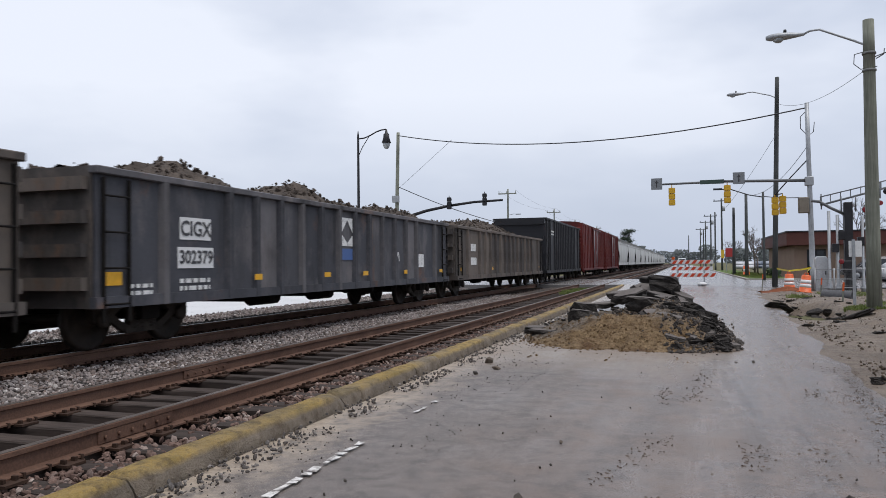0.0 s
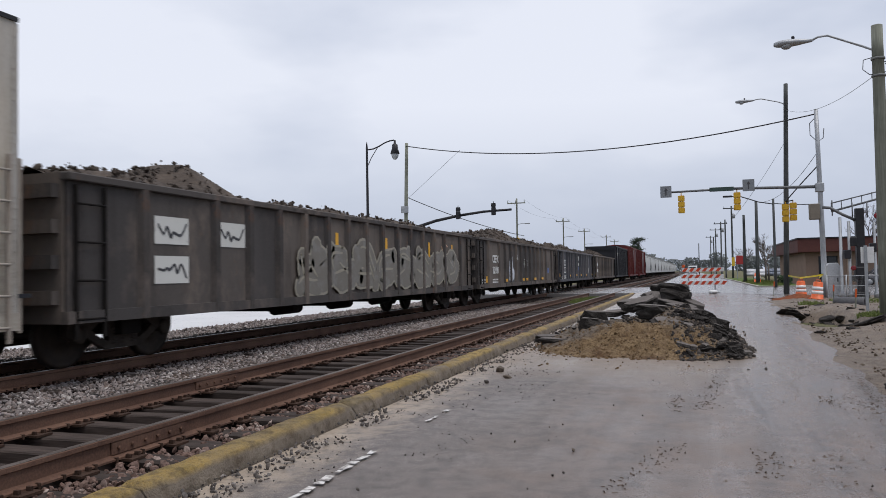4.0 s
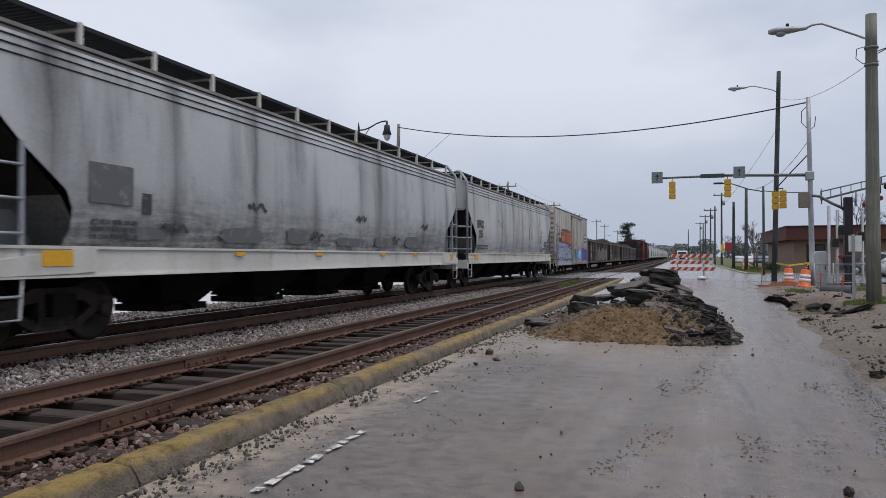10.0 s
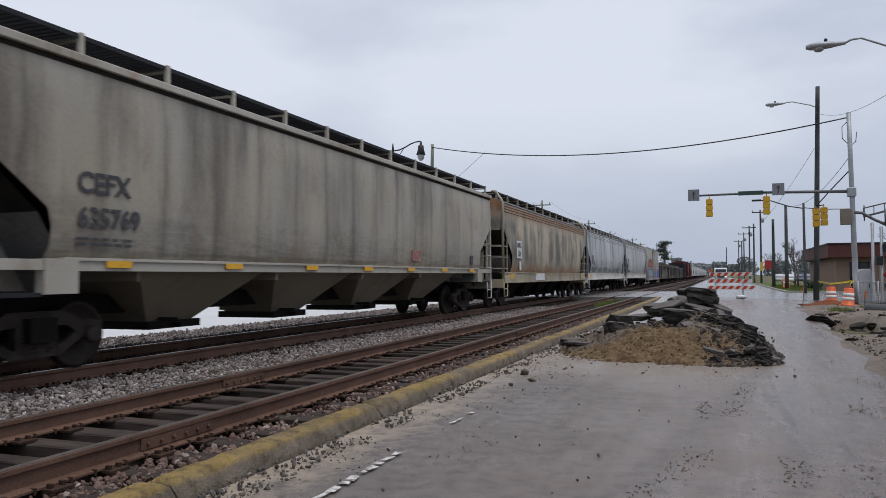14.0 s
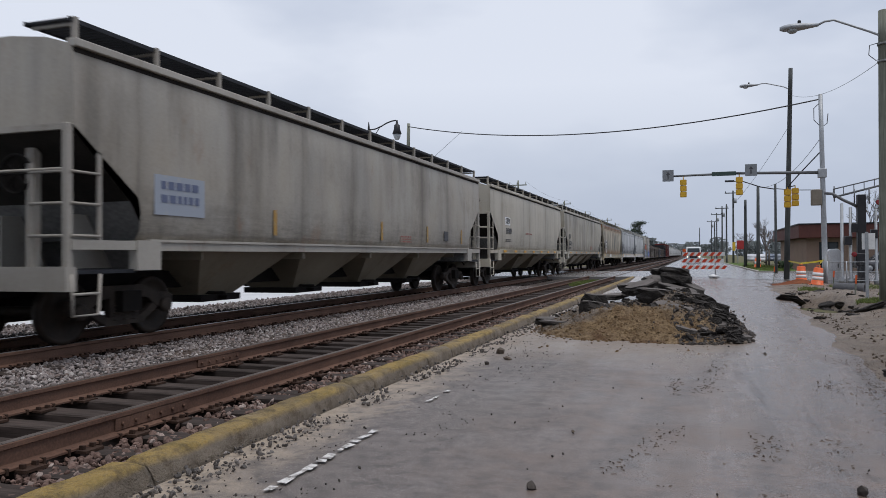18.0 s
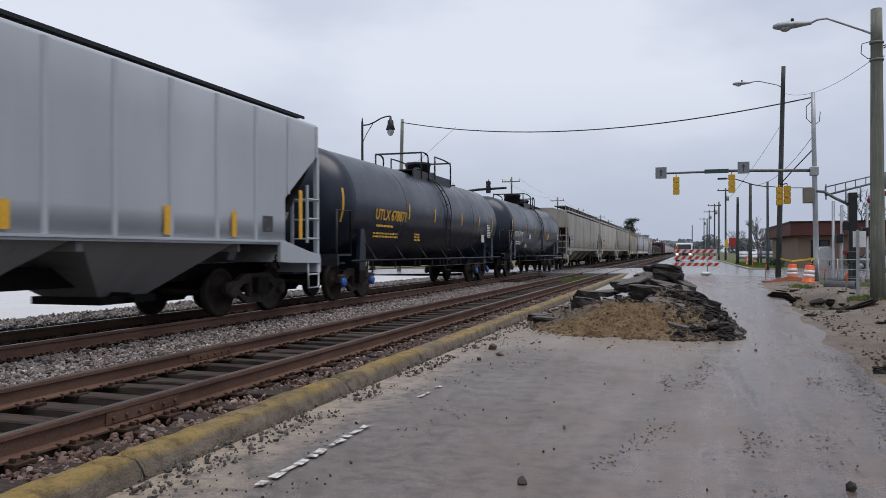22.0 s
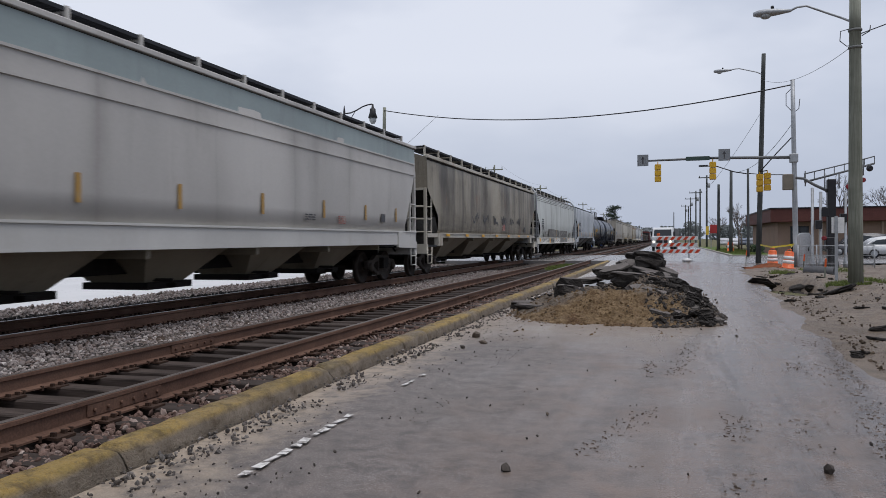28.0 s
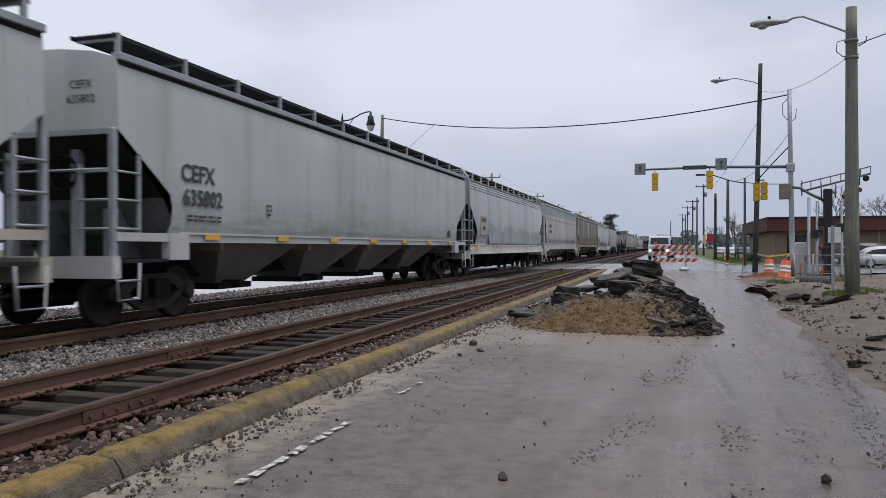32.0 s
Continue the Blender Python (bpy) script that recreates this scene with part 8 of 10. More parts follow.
        box(bm, -1.5, 1.5, min(ye, ye + e * 0.3), max(ye, ye + e * 0.3), 1.02, 1.07)
        part("crossover_platform", bm, BOARD, car)
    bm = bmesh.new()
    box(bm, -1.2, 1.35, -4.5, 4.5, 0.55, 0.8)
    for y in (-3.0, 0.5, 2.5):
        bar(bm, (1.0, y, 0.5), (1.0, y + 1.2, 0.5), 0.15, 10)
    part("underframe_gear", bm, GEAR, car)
    running_gear(car, L, detail=detail)
    return car


def prism_x(bm, outline, x0, x1):
    a = [bm.verts.new((x0, y, z)) for y, z in outline]
    b = [bm.verts.new((x1, y, z)) for y, z in outline]
    k = len(outline)
    for i in range(k):
        bm.faces.new((a[i], a[(i + 1) % k], b[(i + 1) % k], b[i]))
    bm.faces.new(a[::-1])
    bm.faces.new(b)


TANK_R, TANK_Z = 1.455, 2.43


def tank_car(L, body, label, marks, cap=None, dome=(), inset=1.75, ladder_y=0.6):
    car = thing("tank_car", label, "rail car", "freight train")
    R, zc = TANK_R, TANK_Z
    h = L / 2 - 0.55
    prof = [(0.001, -h)] + [(R * math.sin(t), -h + 0.75 * (1 - math.cos(t))) for t in (math.pi / 2 * i / 7 for i in range(1, 8))]
    prof += [(R, y) for y in steps(-h + 0.9, h - 0.9, 10)]
    prof += [(r, -y) for r, y in prof[7::-1]]
    bm = bmesh.new()
    lathe(bm, (0, 0, zc), prof, 44, "y")
    shell = part("tank", bm, body, car)
    for y in (-h + 0.78, -h / 2.2, h / 2.2, h - 0.78):
        bm = bmesh.new()
        lathe(bm, (0, 0, zc), [(R - 0.01, y - 0.03), (R + 0.006, y - 0.02), (R + 0.006, y + 0.02), (R - 0.01, y + 0.03)], 44, "y")
        part("weld_seam", bm, body, shell)
    # saddle, stub sills and walkways at both ends
    for e in (-1, 1):
        bm = bmesh.new()
        box(bm, -0.4, 0.4, min(e * (h - 2.9), e * (L / 2 - 0.1)), max(e * (h - 2.9), e * (L / 2 - 0.1)), 0.7, 1.1)
        box(bm, -1.2, 1.2, min(e * (L / 2 - inset - 0.2), e * (L / 2 - inset + 0.2)), max(e * (L / 2 - inset - 0.2), e * (L / 2 - inset + 0.2)), 0.75, 1.6)
        part("saddle", bm, body, car)
        bm = bmesh.new()
        box(bm, -1.55, 1.55, min(e * (L / 2 - 0.12), e * (L / 2 - 0.85)), max(e * (L / 2 - 0.12), e * (L / 2 - 0.85)), 1.12, 1.17)
        box(bm, -1.55, 1.55, e * (L / 2 - 0.12) - 0.05, e * (L / 2 - 0.12) + 0.05, 0.9, 1.17)
        part("platform", bm, BLACK, car)
        for s in (-1, 1):
            bm = bmesh.new()
            pipe(bm, [(s * 1.5, e * (L / 2 - 0.9), 1.15), (s * 1.5, e * (L / 2 - 0.9), 2.2), (s * 1.5, e * (L / 2 - 0.15), 2.2), (s * 1.5, e * (L / 2 - 0.15), 0.6)], 0.025, 6)
            for z in (0.65, 0.95):
                bar(bm, (s * 1.5, e * (L / 2 - 0.55), z), (s * 1.5, e * (L / 2 - 0.15), z), 0.02, 6)
            part("hand_rail", bm, BLACK, car)
            bm = bmesh.new()
            plate(bm, [(e * (h - 1.5), 0.9), (e * (h - 1.1), 0.9), (e * (h - 1.2), 1.8), (e * (h - 1.4), 1.8)], s * 1.35 - 0.05, s * 1.35 + 0.05)
            part("bolster_web", bm, body, car)
    for s in (-1, 1):
        bm = bmesh.new()
        bar(bm, (s * 1.52, -L / 2 + 0.9, 1.0), (s * 1.52, L / 2 - 0.9, 1.0), 0.025, 6)
        for i in range(7):
            y = -L / 2 + 2.5 + (L - 5) * i / 6
            bar(bm, (s * 1.52, y, 1.0), (s * 1.2, y, 1.45), 0.018, 5)
        for i in range(9):
            y = -L / 2 + 2.2 + (L - 4.4) * i / 8
            bar(bm, (s * 1.52, y, 1.0), (s * 1.52, y, 0.76), 0.02, 5)
        bar(bm, (s * 1.52, -L / 2 + 2.2, 0.77), (s * 1.52, L / 2 - 2.2, 0.77), 0.012, 5)
        part("side_rail", bm, BLACK, car)
        # side ladder to the dome
        bm = bmesh.new()
        y = ladder_y
        pts = [(s * (0.05 + R * math.cos(t)), zc + (R + 0.08) * math.sin(t)) for t in (radians(a) for a in range(-5, 75, 10))]
        for q in (-0.22, 0.22):
            pipe(bm, [(s * 1.45, y + q, 0.45), (s * 1.45, y + q, 2.0)] + [(x, y + q, z) for x, z in pts[1:]], 0.022, 6)
        for z in (0.6, 0.95, 1.3, 1.65, 2.0, 2.35):
            bar(bm, (s * 1.45, y - 0.22, z), (s * 1.45, y + 0.22, z), 0.018, 6)
        for x, z in pts[2::2]:
            bar(bm, (x, y - 0.22, z), (x, y + 0.22, z), 0.018, 6)
        pipe(bm, [(s * 1.45, y - 0.22, 0.45), (s * 1.45, y - 0.6, 1.0)], 0.02, 5)
        part("ladder", bm, BLACK, car)
    # dome platform with railings and fittings
    ya, yb, drum_y, hoops, cross, valves = dome
    top = zc + R
    edge = zc + math.sqrt(R * R - 0.64)
    bm = bmesh.new()
    box(bm, -0.80, 0.80, ya, yb, top - 0.03, top + 0.01)
    for s in (-1, 1):
        box(bm, s * 0.80 - 0.025, s * 0.80 + 0.025, ya, yb, edge - 0.04, top + 0.02)
    part("dome_platform", bm, BLACK, car)
    for s in (-1, 1):
        for y0, y1, z in hoops:
            bm = bmesh.new()
            pipe(bm, [(s * 0.82, y0, edge), (s * 0.82, y0, z), (s * 0.82, y0 + (y1 - y0) * 0.6, z), (s * 0.82, y1 - 0.06, z - 0.05), (s * 0.82, y1, z - 0.16), (s * 0.82, y1, edge)], 0.03, 6)
            part("dome_railing", bm, BLACK, car)
    for y, z in cross:
        bm = bmesh.new()
        bar(bm, (-0.82, y, z), (0.82, y, z), 0.03, 6)
        part("cross_rail", bm, BLACK, car)
    bm = bmesh.new()
    lathe(bm, (0, drum_y, top), [(0.44, -0.05), (0.44, 0.42), (0.47, 0.42), (0.47, 0.52), (0.20, 0.56), (0.001, 0.57)], 20)
    part("dome", bm, BLACK, car)
    for y, r, hh in valves:
        bm = bmesh.new()
        lathe(bm, (0.25 if r < 0.2 else 0, y, top), [(r, -0.03), (r, hh * 0.8), (r * 1.25, hh * 0.8), (r * 1.25, hh), (r * 0.7, hh + 0.05), (0.001, hh + 0.06)], 12)
        part("valve", bm, BLACK, car)
    # reflectors follow the curve of the shell
    for y, wide in marks:
        bm = bmesh.new()
        a0, a1 = (-20, 12) if wide else (-10, 7)
        n = 6
        pts = []
        for i in range(n + 1):
            t = radians(a0 + (a1 - a0) * i / n)
            for q in (-0.05, 0.05):
                pts.append(((R + 0.008) * math.cos(t), y + q, zc + (R + 0.008) * math.sin(t)))
        quads(bm, pts, [(2 * i, 2 * i + 1, 2 * i + 3, 2 * i + 2) for i in range(n)])
        part("reflector", bm, YELLOW, shell)
    bm = bmesh.new()
    bar(bm, (0.4, 3.2, 0.8), (0.4, 4.2, 0.8), 0.18, 10)
    part("air_reservoir", bm, GEAR, car)
    for y in (-1.5, 0.6):
        bm = bmesh.new()
        lathe(bm, (0, y, 0.8), [(0.25, -0.05), (0.22, 0.25)], 12)
        part("bottom_fitting", bm, GEAR, car)
        bm = bmesh.new()
        box(bm, -0.9, 0.9, y + 0.5, y + 0.62, 0.75, 1.02)
        part("cross_bearer", bm, GEAR, car)
    running_gear(car, L, inset=inset, cap=cap, sill=False)
    return car


def tank_x(z):
    """How far the shell stands out at a height."""
    return math.sqrt(TANK_R ** 2 - (z - TANK_Z) ** 2) + 0.012


def tank_mark(car, text, y, ang, size, mat):
    t = radians(ang)
    R, zc = TANK_R + 0.015, TANK_Z
    return lettering(text, size, mat, car, pose(R * math.cos(t), y, zc + R * math.sin(t), 90 - ang, 0, 90), bold=0.008)


# ---- graffiti: swollen letter-like strokes in flat spray paint ----
def smooth_line(pts, n=5):
    out = []
    P = [Vector(p) for p in pts]
    for i in range(len(P) - 1):
        a, b, c, d = P[max(0, i - 1)], P[i], P[i + 1], P[min(len(P) - 1, i + 2)]
        for k in range(n):
            t = k / n
            out.append(0.5 * ((2 * b) + (c - a) * t + (2 * a - 5 * b + 4 * c - d) * t * t + (3 * b - a - 3 * c + d) * t ** 3))
    out.append(P[-1])
    return out


def stroke_ribbon(bm, pts, w, x, seed=0):
    r = random.Random(seed)
    prev = None
    k = len(pts)
    for i, p in enumerate(pts):
        d = (pts[min(i + 1, k - 1)] - pts[max(i - 1, 0)])
        d = d.normalized() if d.length > 1e-6 else Vector((1, 0))
        nrm = Vector((-d.y, d.x))
        ww = w * (0.85 + 0.3 * math.sin(3.14 * i / max(1, k - 1))) * r.uniform(0.92, 1.08)
        cur = (bm.verts.new((x, *(p + nrm * ww))), bm.verts.new((x, *(p - nrm * ww))))
        if prev:
            bm.faces.new((prev[0], prev[1], cur[1], cur[0]))
        prev = cur
    for p in (pts[0], pts[-1]):
        bm.faces.new([bm.verts.new((x, p.x + w * 0.95 * math.cos(t), p.y + w * 0.95 * math.sin(t))) for t in (2 * math.pi * j / 10 for j in range(10))])


def graffiti(car, y0, y1, z0, z1, count, fill, edge, x, seed, w=0.11, name="graffiti", label="", back=None):
    r = random.Random(seed)
    cell = (y1 - y0) / count
    for i in range(count):
        # a looped body, a slanting bar and a tail, knotted into the next shape
        a = r.uniform(0, 6.28)
        body = [(0.5 + 0.36 * math.cos(a + k * 1.25) + r.uniform(-0.12, 0.12), 0.5 + 0.40 * math.sin(a + k * 1.25) + r.uniform(-0.1, 0.1)) for k in range(5)]
        slant = [(r.uniform(0.0, 0.3), r.uniform(0.0, 0.15)), (r.uniform(0.3, 0.6), r.uniform(0.35, 0.65)), (r.uniform(0.6, 1.0), r.uniform(0.85, 1.0))]
        if r.random() < 0.5:
            slant = [(1 - p, q) for p, q in slant]
        tail = [(r.uniform(0.2, 0.5), r.uniform(0.2, 0.8)), (r.uniform(0.7, 1.0), r.uniform(0.1, 0.9)), (r.uniform(1.0, 1.25), r.uniform(0.2, 0.8))]
        lines = [smooth_line([(y0 + cell * (i + min(1.1, max(-0.1, px))), z0 + (z1 - z0) * min(1.0, max(0.0, pz))) for px, pz in s]) for s in (body, slant, tail)]
        lift = 0.0006 * (i % 2)
        if back is not None:
            bm = bmesh.new()
            for j, l in enumerate(lines):
                stroke_ribbon(bm, l, w * 1.75, x + lift + 0.0002 * j, seed + j)
            part("spray_shadow", bm, back, car)
        bm = bmesh.new()
        for j, l in enumerate(lines):
            stroke_ribbon(bm, l, w * 1.28, x + 0.004 + lift + 0.0002 * j, seed + j)
        g = part(name, bm, edge, car, label)
        bm = bmesh.new()
        for j, l in enumerate(lines):
            stroke_ribbon(bm, l, w, x + 0.008 + lift + 0.0002 * j, seed + j)
        fl = part("graffiti_fill", bm, fill, g)
        bm = bmesh.new()
        for j, l in enumerate(lines):
            stroke_ribbon(bm, [p + Vector((-w * 0.35, w * 0.4)) for p in l[: max(3, len(l) // 2)]], w * 0.14, x + 0.012 + lift, seed + j)
        part("graffiti_highlight", bm, WHITE_MARK if back is not None else edge, g)


def throw_up(car, y0, y1, z0, z1, count, fill, line, x, seed, back=None, name="graffiti", label="", thin=0.022):
    """A filled graffiti piece: fat touching shapes with dark inner strokes, on an outline of another colour."""
    r = random.Random(seed)
    cell = (y1 - y0) / count
    if back is not None:
        smear(car, y0 - 0.22, y1 + 0.22, z0 - 0.14, z1 + 0.16, back, x, seed + 40, "", "spray_shadow")
    for i in range(count):
        a, b = y0 + cell * i - 0.06 * cell, y0 + cell * (i + 1) + 0.06 * cell
        lo, hi = z0 + r.uniform(-0.08, 0.08), z1 + r.uniform(-0.10, 0.10)
        g = smear(car, a, b, lo, hi, fill, x + 0.003 + 0.0006 * (i % 2), seed + i, label, name)
        bm = bmesh.new()
        h = hi - lo
        bent = lambda pts: smooth_line([(a + (b - a) * (p + r.uniform(-0.04, 0.04)), lo + h * (q + r.uniform(-0.04, 0.04))) for p, q in pts])
        # the rim, a bowl and a bar or two inside, as fat letters have
        rim = [(0.08, 0.1), (0.05, 0.6), (0.2, 0.93), (0.6, 0.95), (0.92, 0.85), (0.9, 0.6)]
        inner = r.choice(([(0.35, 0.75), (0.6, 0.72), (0.58, 0.55), (0.34, 0.52)], [(0.3, 0.3), (0.32, 0.68), (0.66, 0.7)], [(0.4, 0.1), (0.42, 0.45), (0.7, 0.42)], [(0.62, 0.2), (0.38, 0.36), (0.64, 0.62), (0.42, 0.74)]))
        foot = [(0.12, 0.08), (0.4, 0.04), (0.7, 0.12), (0.96, 0.05), (0.93, 0.38)]
        for j, stroke in enumerate((rim, inner, foot)):
            stroke_ribbon(bm, bent(stroke), thin * r.uniform(0.8, 1.4), x + 0.007 + 0.0004 * j, seed + j)
        part("graffiti_line", bm, line, g)


def scribble(car, y, z, w, h, mat, x, seed, loops=7, thick=0.012):
    r = random.Random(seed)
    bm = bmesh.new()
    pts = [(y + w * i / loops + r.uniform(-0.3, 0.3) * w / loops, z + h * r.uniform(0, 1)) for i in range(loops + 1)]
    stroke_ribbon(bm, smooth_line(pts, 6), thick, x, seed)
    part("spray_line", bm, mat, car)


def spray(name, color, lo=0.62):
    return worn(name, color, tuple(0.5 * v + 0.12 for v in color), lo, 4.0)


# positions along the train at the clip's start: rear and front end of each car
TRAIN = []
WHEELSETS = []


def place(car, rear, front):
    car.matrix_basis = pose(TRAIN_X, (rear + front) / 2, FAR_TOP)
    TRAIN.append((car, (rear + front) / 2))
    return car


def build_train():
    GREY_STEEL = paint("sooty_grey_steel", (0.076, 0.078, 0.090), (0.018, 0.017, 0.017), 0.7, 0.08, rough=0.6, vary=1.0)
    BROWN_STEEL = paint("sooty_brown_steel", (0.074, 0.067, 0.064), (0.018, 0.015, 0.013), 0.7, 0.16, rough=0.65, vary=1.0)
    # leading stretch: pale hoppers far down the line
    PALE = paint("pale_hopper_grey", (0.60, 0.60, 0.58), (0.10, 0.09, 0.08), 0.3)
    y = 98.2
    for i in range(15):
        place(hopper(17.2, "round", PALE, PALE, "pale grey covered hopper car far along the train", detail=False), y, y + 17.2)
        y += 18.5
    RED = paint("oxide_red_paint", (0.145, 0.024, 0.021), (0.03, 0.018, 0.016), 0.6, 0.1)
    for a, b in ((80.0, 97.0), (61.0, 78.8)):
        place(boxcar(b - a, RED, "oxide red box car with ribbed sides", 4.45, RED, False, True, detail=False), a, b)
    TALL = paint("black_gondola_paint", (0.026, 0.026, 0.030), (0.012, 0.011, 0.010), 0.5, 0.05)
    c = place(gondola(15.6, TALL, "tall black high-sided gondola car with vertical ribs", 3.95, 15, False), 44.2, 59.8)
    small_print(c, -5.0, 3.2, 1.6, 2, WHITE_MARK, 1.56, 0.10, 1)
    c = place(gondola(17.2, BROWN_STEEL, "sooty brown ribbed gondola car loaded with scrap", 2.62, 15, True, None, 2), 25.6, 42.8)
    side_patch(c, -6.6, -5.9, 1.72, 2.0, WHITE_MARK, 1.562, "number_plate", "white stencilled panel")
    side_patch(c, -6.6, -5.8, 1.2, 1.48, WHITE_MARK, 1.562, "number_plate", "white stencilled panel")
    for q in (-7.9, -3.2, 3.0, 7.6):
        side_patch(c, q - 0.12, q + 0.12, 0.98, 1.1, YELLOW, 1.564)
    # grey gondola with black-on-white number panels
    c = place(gondola(16.2, GREY_STEEL, "grey ribbed gondola car heaped with dark scrap", 2.62, 14, True, BROWN_STEEL, 3), 8.35, 24.55)
    u = -16.45
    WHITE_PANEL = worn("white_number_panel", (0.70, 0.70, 0.69), (0.3, 0.3, 0.3), 0.66)
    side_patch(c, 10.2 + u, 11.03 + u, 1.66, 2.02, WHITE_PANEL, 1.562, "number_panel", "white number panel")
    side_patch(c, 10.15 + u, 11.10 + u, 1.20, 1.54, WHITE_PANEL, 1.562, "number_panel", "white number panel")
    side_mark(c, "CIGX", 10.62 + u, 1.83, 0.34, DARK_MARK, 1.57, 0.006)
    side_mark(c, "302379", 10.63 + u, 1.37, 0.30, DARK_MARK, 1.57, 0.006)
    small_print(c, 10.6 + u, 1.0, 0.8, 2, WHITE_MARK, 1.566, 0.07, 3)
    small_print(c, 9.3 + u, 0.95, 0.5, 2, WHITE_MARK, 1.566, 0.06, 4)
    for q, w in ((8.72, 0.36), (12.42, 0.26), (15.3, 0.3), (17.42, 0.3), (20.3, 0.26), (23.6, 0.3)):
        side_patch(c, q + u - w / 2, q + u + w / 2, 0.97, 1.16 if q < 9 else 1.08, YELLOW, 1.64 if q > 10 else 1.564)
    BLUE = spray("dull_blue_decal", (0.06, 0.12, 0.30), 0.7)
    side_patch(c, 16.2 + u, 16.8 + u, 1.35, 1.62, BLUE, 1.566, "decal", "blue and white emblem")
    bm = bmesh.new()
    quads(bm, [(1.566, 16.2 + u, 1.68), (1.566, 16.8 + u, 1.68), (1.566, 16.8 + u, 1.95), (1.566, 16.5 + u, 1.75), (1.566, 16.2 + u, 1.95)], [(0, 1, 2, 3, 4)])
    quads(bm, [(1.566, 16.2 + u, 2.0), (1.566, 16.2 + u, 2.35), (1.566, 16.8 + u, 2.35), (1.566, 16.8 + u, 2.0), (1.566, 16.5 + u, 2.3)], [(0, 1, 4), (1, 2, 4), (2, 3, 4)])
    part("decal", bm, WHITE_MARK, c, "white peak-shaped emblem")
    scribble(c, 19.6 + u, 1.3, 0.35, 0.4, WHITE_MARK, 1.566, 5, 5, 0.03)
    side_patch(c, 21.6 + u, 22.1 + u, 1.15, 1.55, WHITE_MARK, 1.562, "notice", "small stencilled notice")
    # brown-grey gondola with white numbers
    c = place(gondola(16.9, BROWN_STEEL, "brown-grey ribbed gondola car loaded with scrap, sprayed with white tags", 2.62, 13, True, None, 4), -9.7, 7.2)
    u = 1.25
    side_mark(c, "CEFX", -7.07 + u, 1.80, 0.42, WHITE_MARK, 1.57, 0.012)
    side_mark(c, "32108", -7.07 + u, 1.34, 0.38, WHITE_MARK, 1.57, 0.012)
    small_print(c, -7.1 + u, 0.98, 0.9, 2, WHITE_MARK, 1.566, 0.06, 5)
    small_print(c, -8.9 + u, 0.98, 0.5, 2, WHITE_MARK, 1.566, 0.06, 6)
    for q, w, h in ((-8.3, 0.5, 0.25), (-5.4, 0.36, 0.12), (-2.0, 0.4, 0.12), (-1.2, 0.4, 0.12), (0.78, 0.5, 0.12), (2.71, 0.5, 0.12), (5.97, 0.3, 0.2)):
        side_patch(c, q + u - w / 2, q + u + w / 2, 0.87, 0.87 + h, YELLOW, 1.64 if h < 0.15 else 1.564)
    graffiti(c, -4.6 + u, -3.9 + u, 0.95, 1.9, 1, spray("spray_white", (0.6, 0.62, 0.66)), spray("spray_grey", (0.16, 0.18, 0.22)), 1.57, 7, 0.13, "graffiti", "white outlined spray figure")
    scribble(c, -3.4 + u, 1.55, 0.6, 0.5, WHITE_MARK, 1.566, 8, 16, 0.02)
    for k in range(3):
        scribble(c, -1.6 + u, 1.50 + 0.08 * k, 0.8, 0.24, WHITE_MARK, 1.566, 130 + k, 15, 0.014)
    side_patch(c, 4.6 + u, 5.05 + u, 1.2, 1.5, BLUE, 1.562, "notice", "small blue notice")
    # gondola with a row of pale sprayed letters
    c = place(gondola(18.7, BROWN_STEEL, "brown-grey gondola car covered with a row of pale sprayed letters", 2.62, 15, True, None, 6), -29.3, -10.6)
    u = 19.95
    FADED = spray("spray_faded_tan", (0.17, 0.155, 0.13), 0.50)
    graffiti(c, -23.4 + u, -12.6 + u, 1.0, 1.85, 8, FADED, spray("spray_pale_edge", (0.30, 0.275, 0.215), 0.50), 1.60, 11, 0.20, "graffiti", "row of faded pale spray-painted letters")
    SQUARES = spray("spray_white_block", (0.62, 0.62, 0.58), 0.6)
    for q, z in ((-27.2, 1.75), (-27.2, 1.15), (-25.6, 1.75)):
        side_patch(c, q + u - 0.4, q + u + 0.4, z, z + 0.42, SQUARES, 1.562, "graffiti", "white sprayed block")
        scribble(c, q + u - 0.32, z + 0.08, 0.64, 0.26, DARK_MARK, 1.568, int(z * 10), 7, 0.02)
    for q in (-18.6, -15.2, -12.9, -21.5):
        side_patch(c, q + u - 0.07, q + u + 0.07, 1.75, 2.2, YELLOW, 1.562)
    scribble(c, -14.0 + u, 1.95, 0.6, 0.25, spray("spray_peach", (0.7, 0.45, 0.28)), 1.566, 12, 9, 0.022)
    side_patch(c, -13.7 + u, -13.3 + u, 1.15, 1.5, SHEET_WHITE, 1.562, "notice", "small white notice")

    # white insulated box car covered with graffiti
    REEFER = paint("dirty_white_reefer", (0.60, 0.575, 0.525), (0.15, 0.115, 0.08), 0.55, 0.05, 0.4, warm=0.45)
    RUSTY_END = paint("rust_streaked_end", (0.50, 0.45, 0.38), (0.16, 0.10, 0.065), 0.8, 0.06)
    c = place(boxcar(17.2, REEFER, "white insulated box car with riveted seams and bright graffiti", 4.33, BLACK, True, True, RUSTY_END), -47.15, -29.95)
    u = 38.55
    side_mark(c, "ARMN", -45.25 + u, 2.31, 0.44, DARK_MARK, 1.606, 0.014)
    ORANGE_SPRAY, MAROON = spray("spray_orange", (0.55, 0.13, 0.03)), spray("spray_maroon", (0.12, 0.022, 0.018))
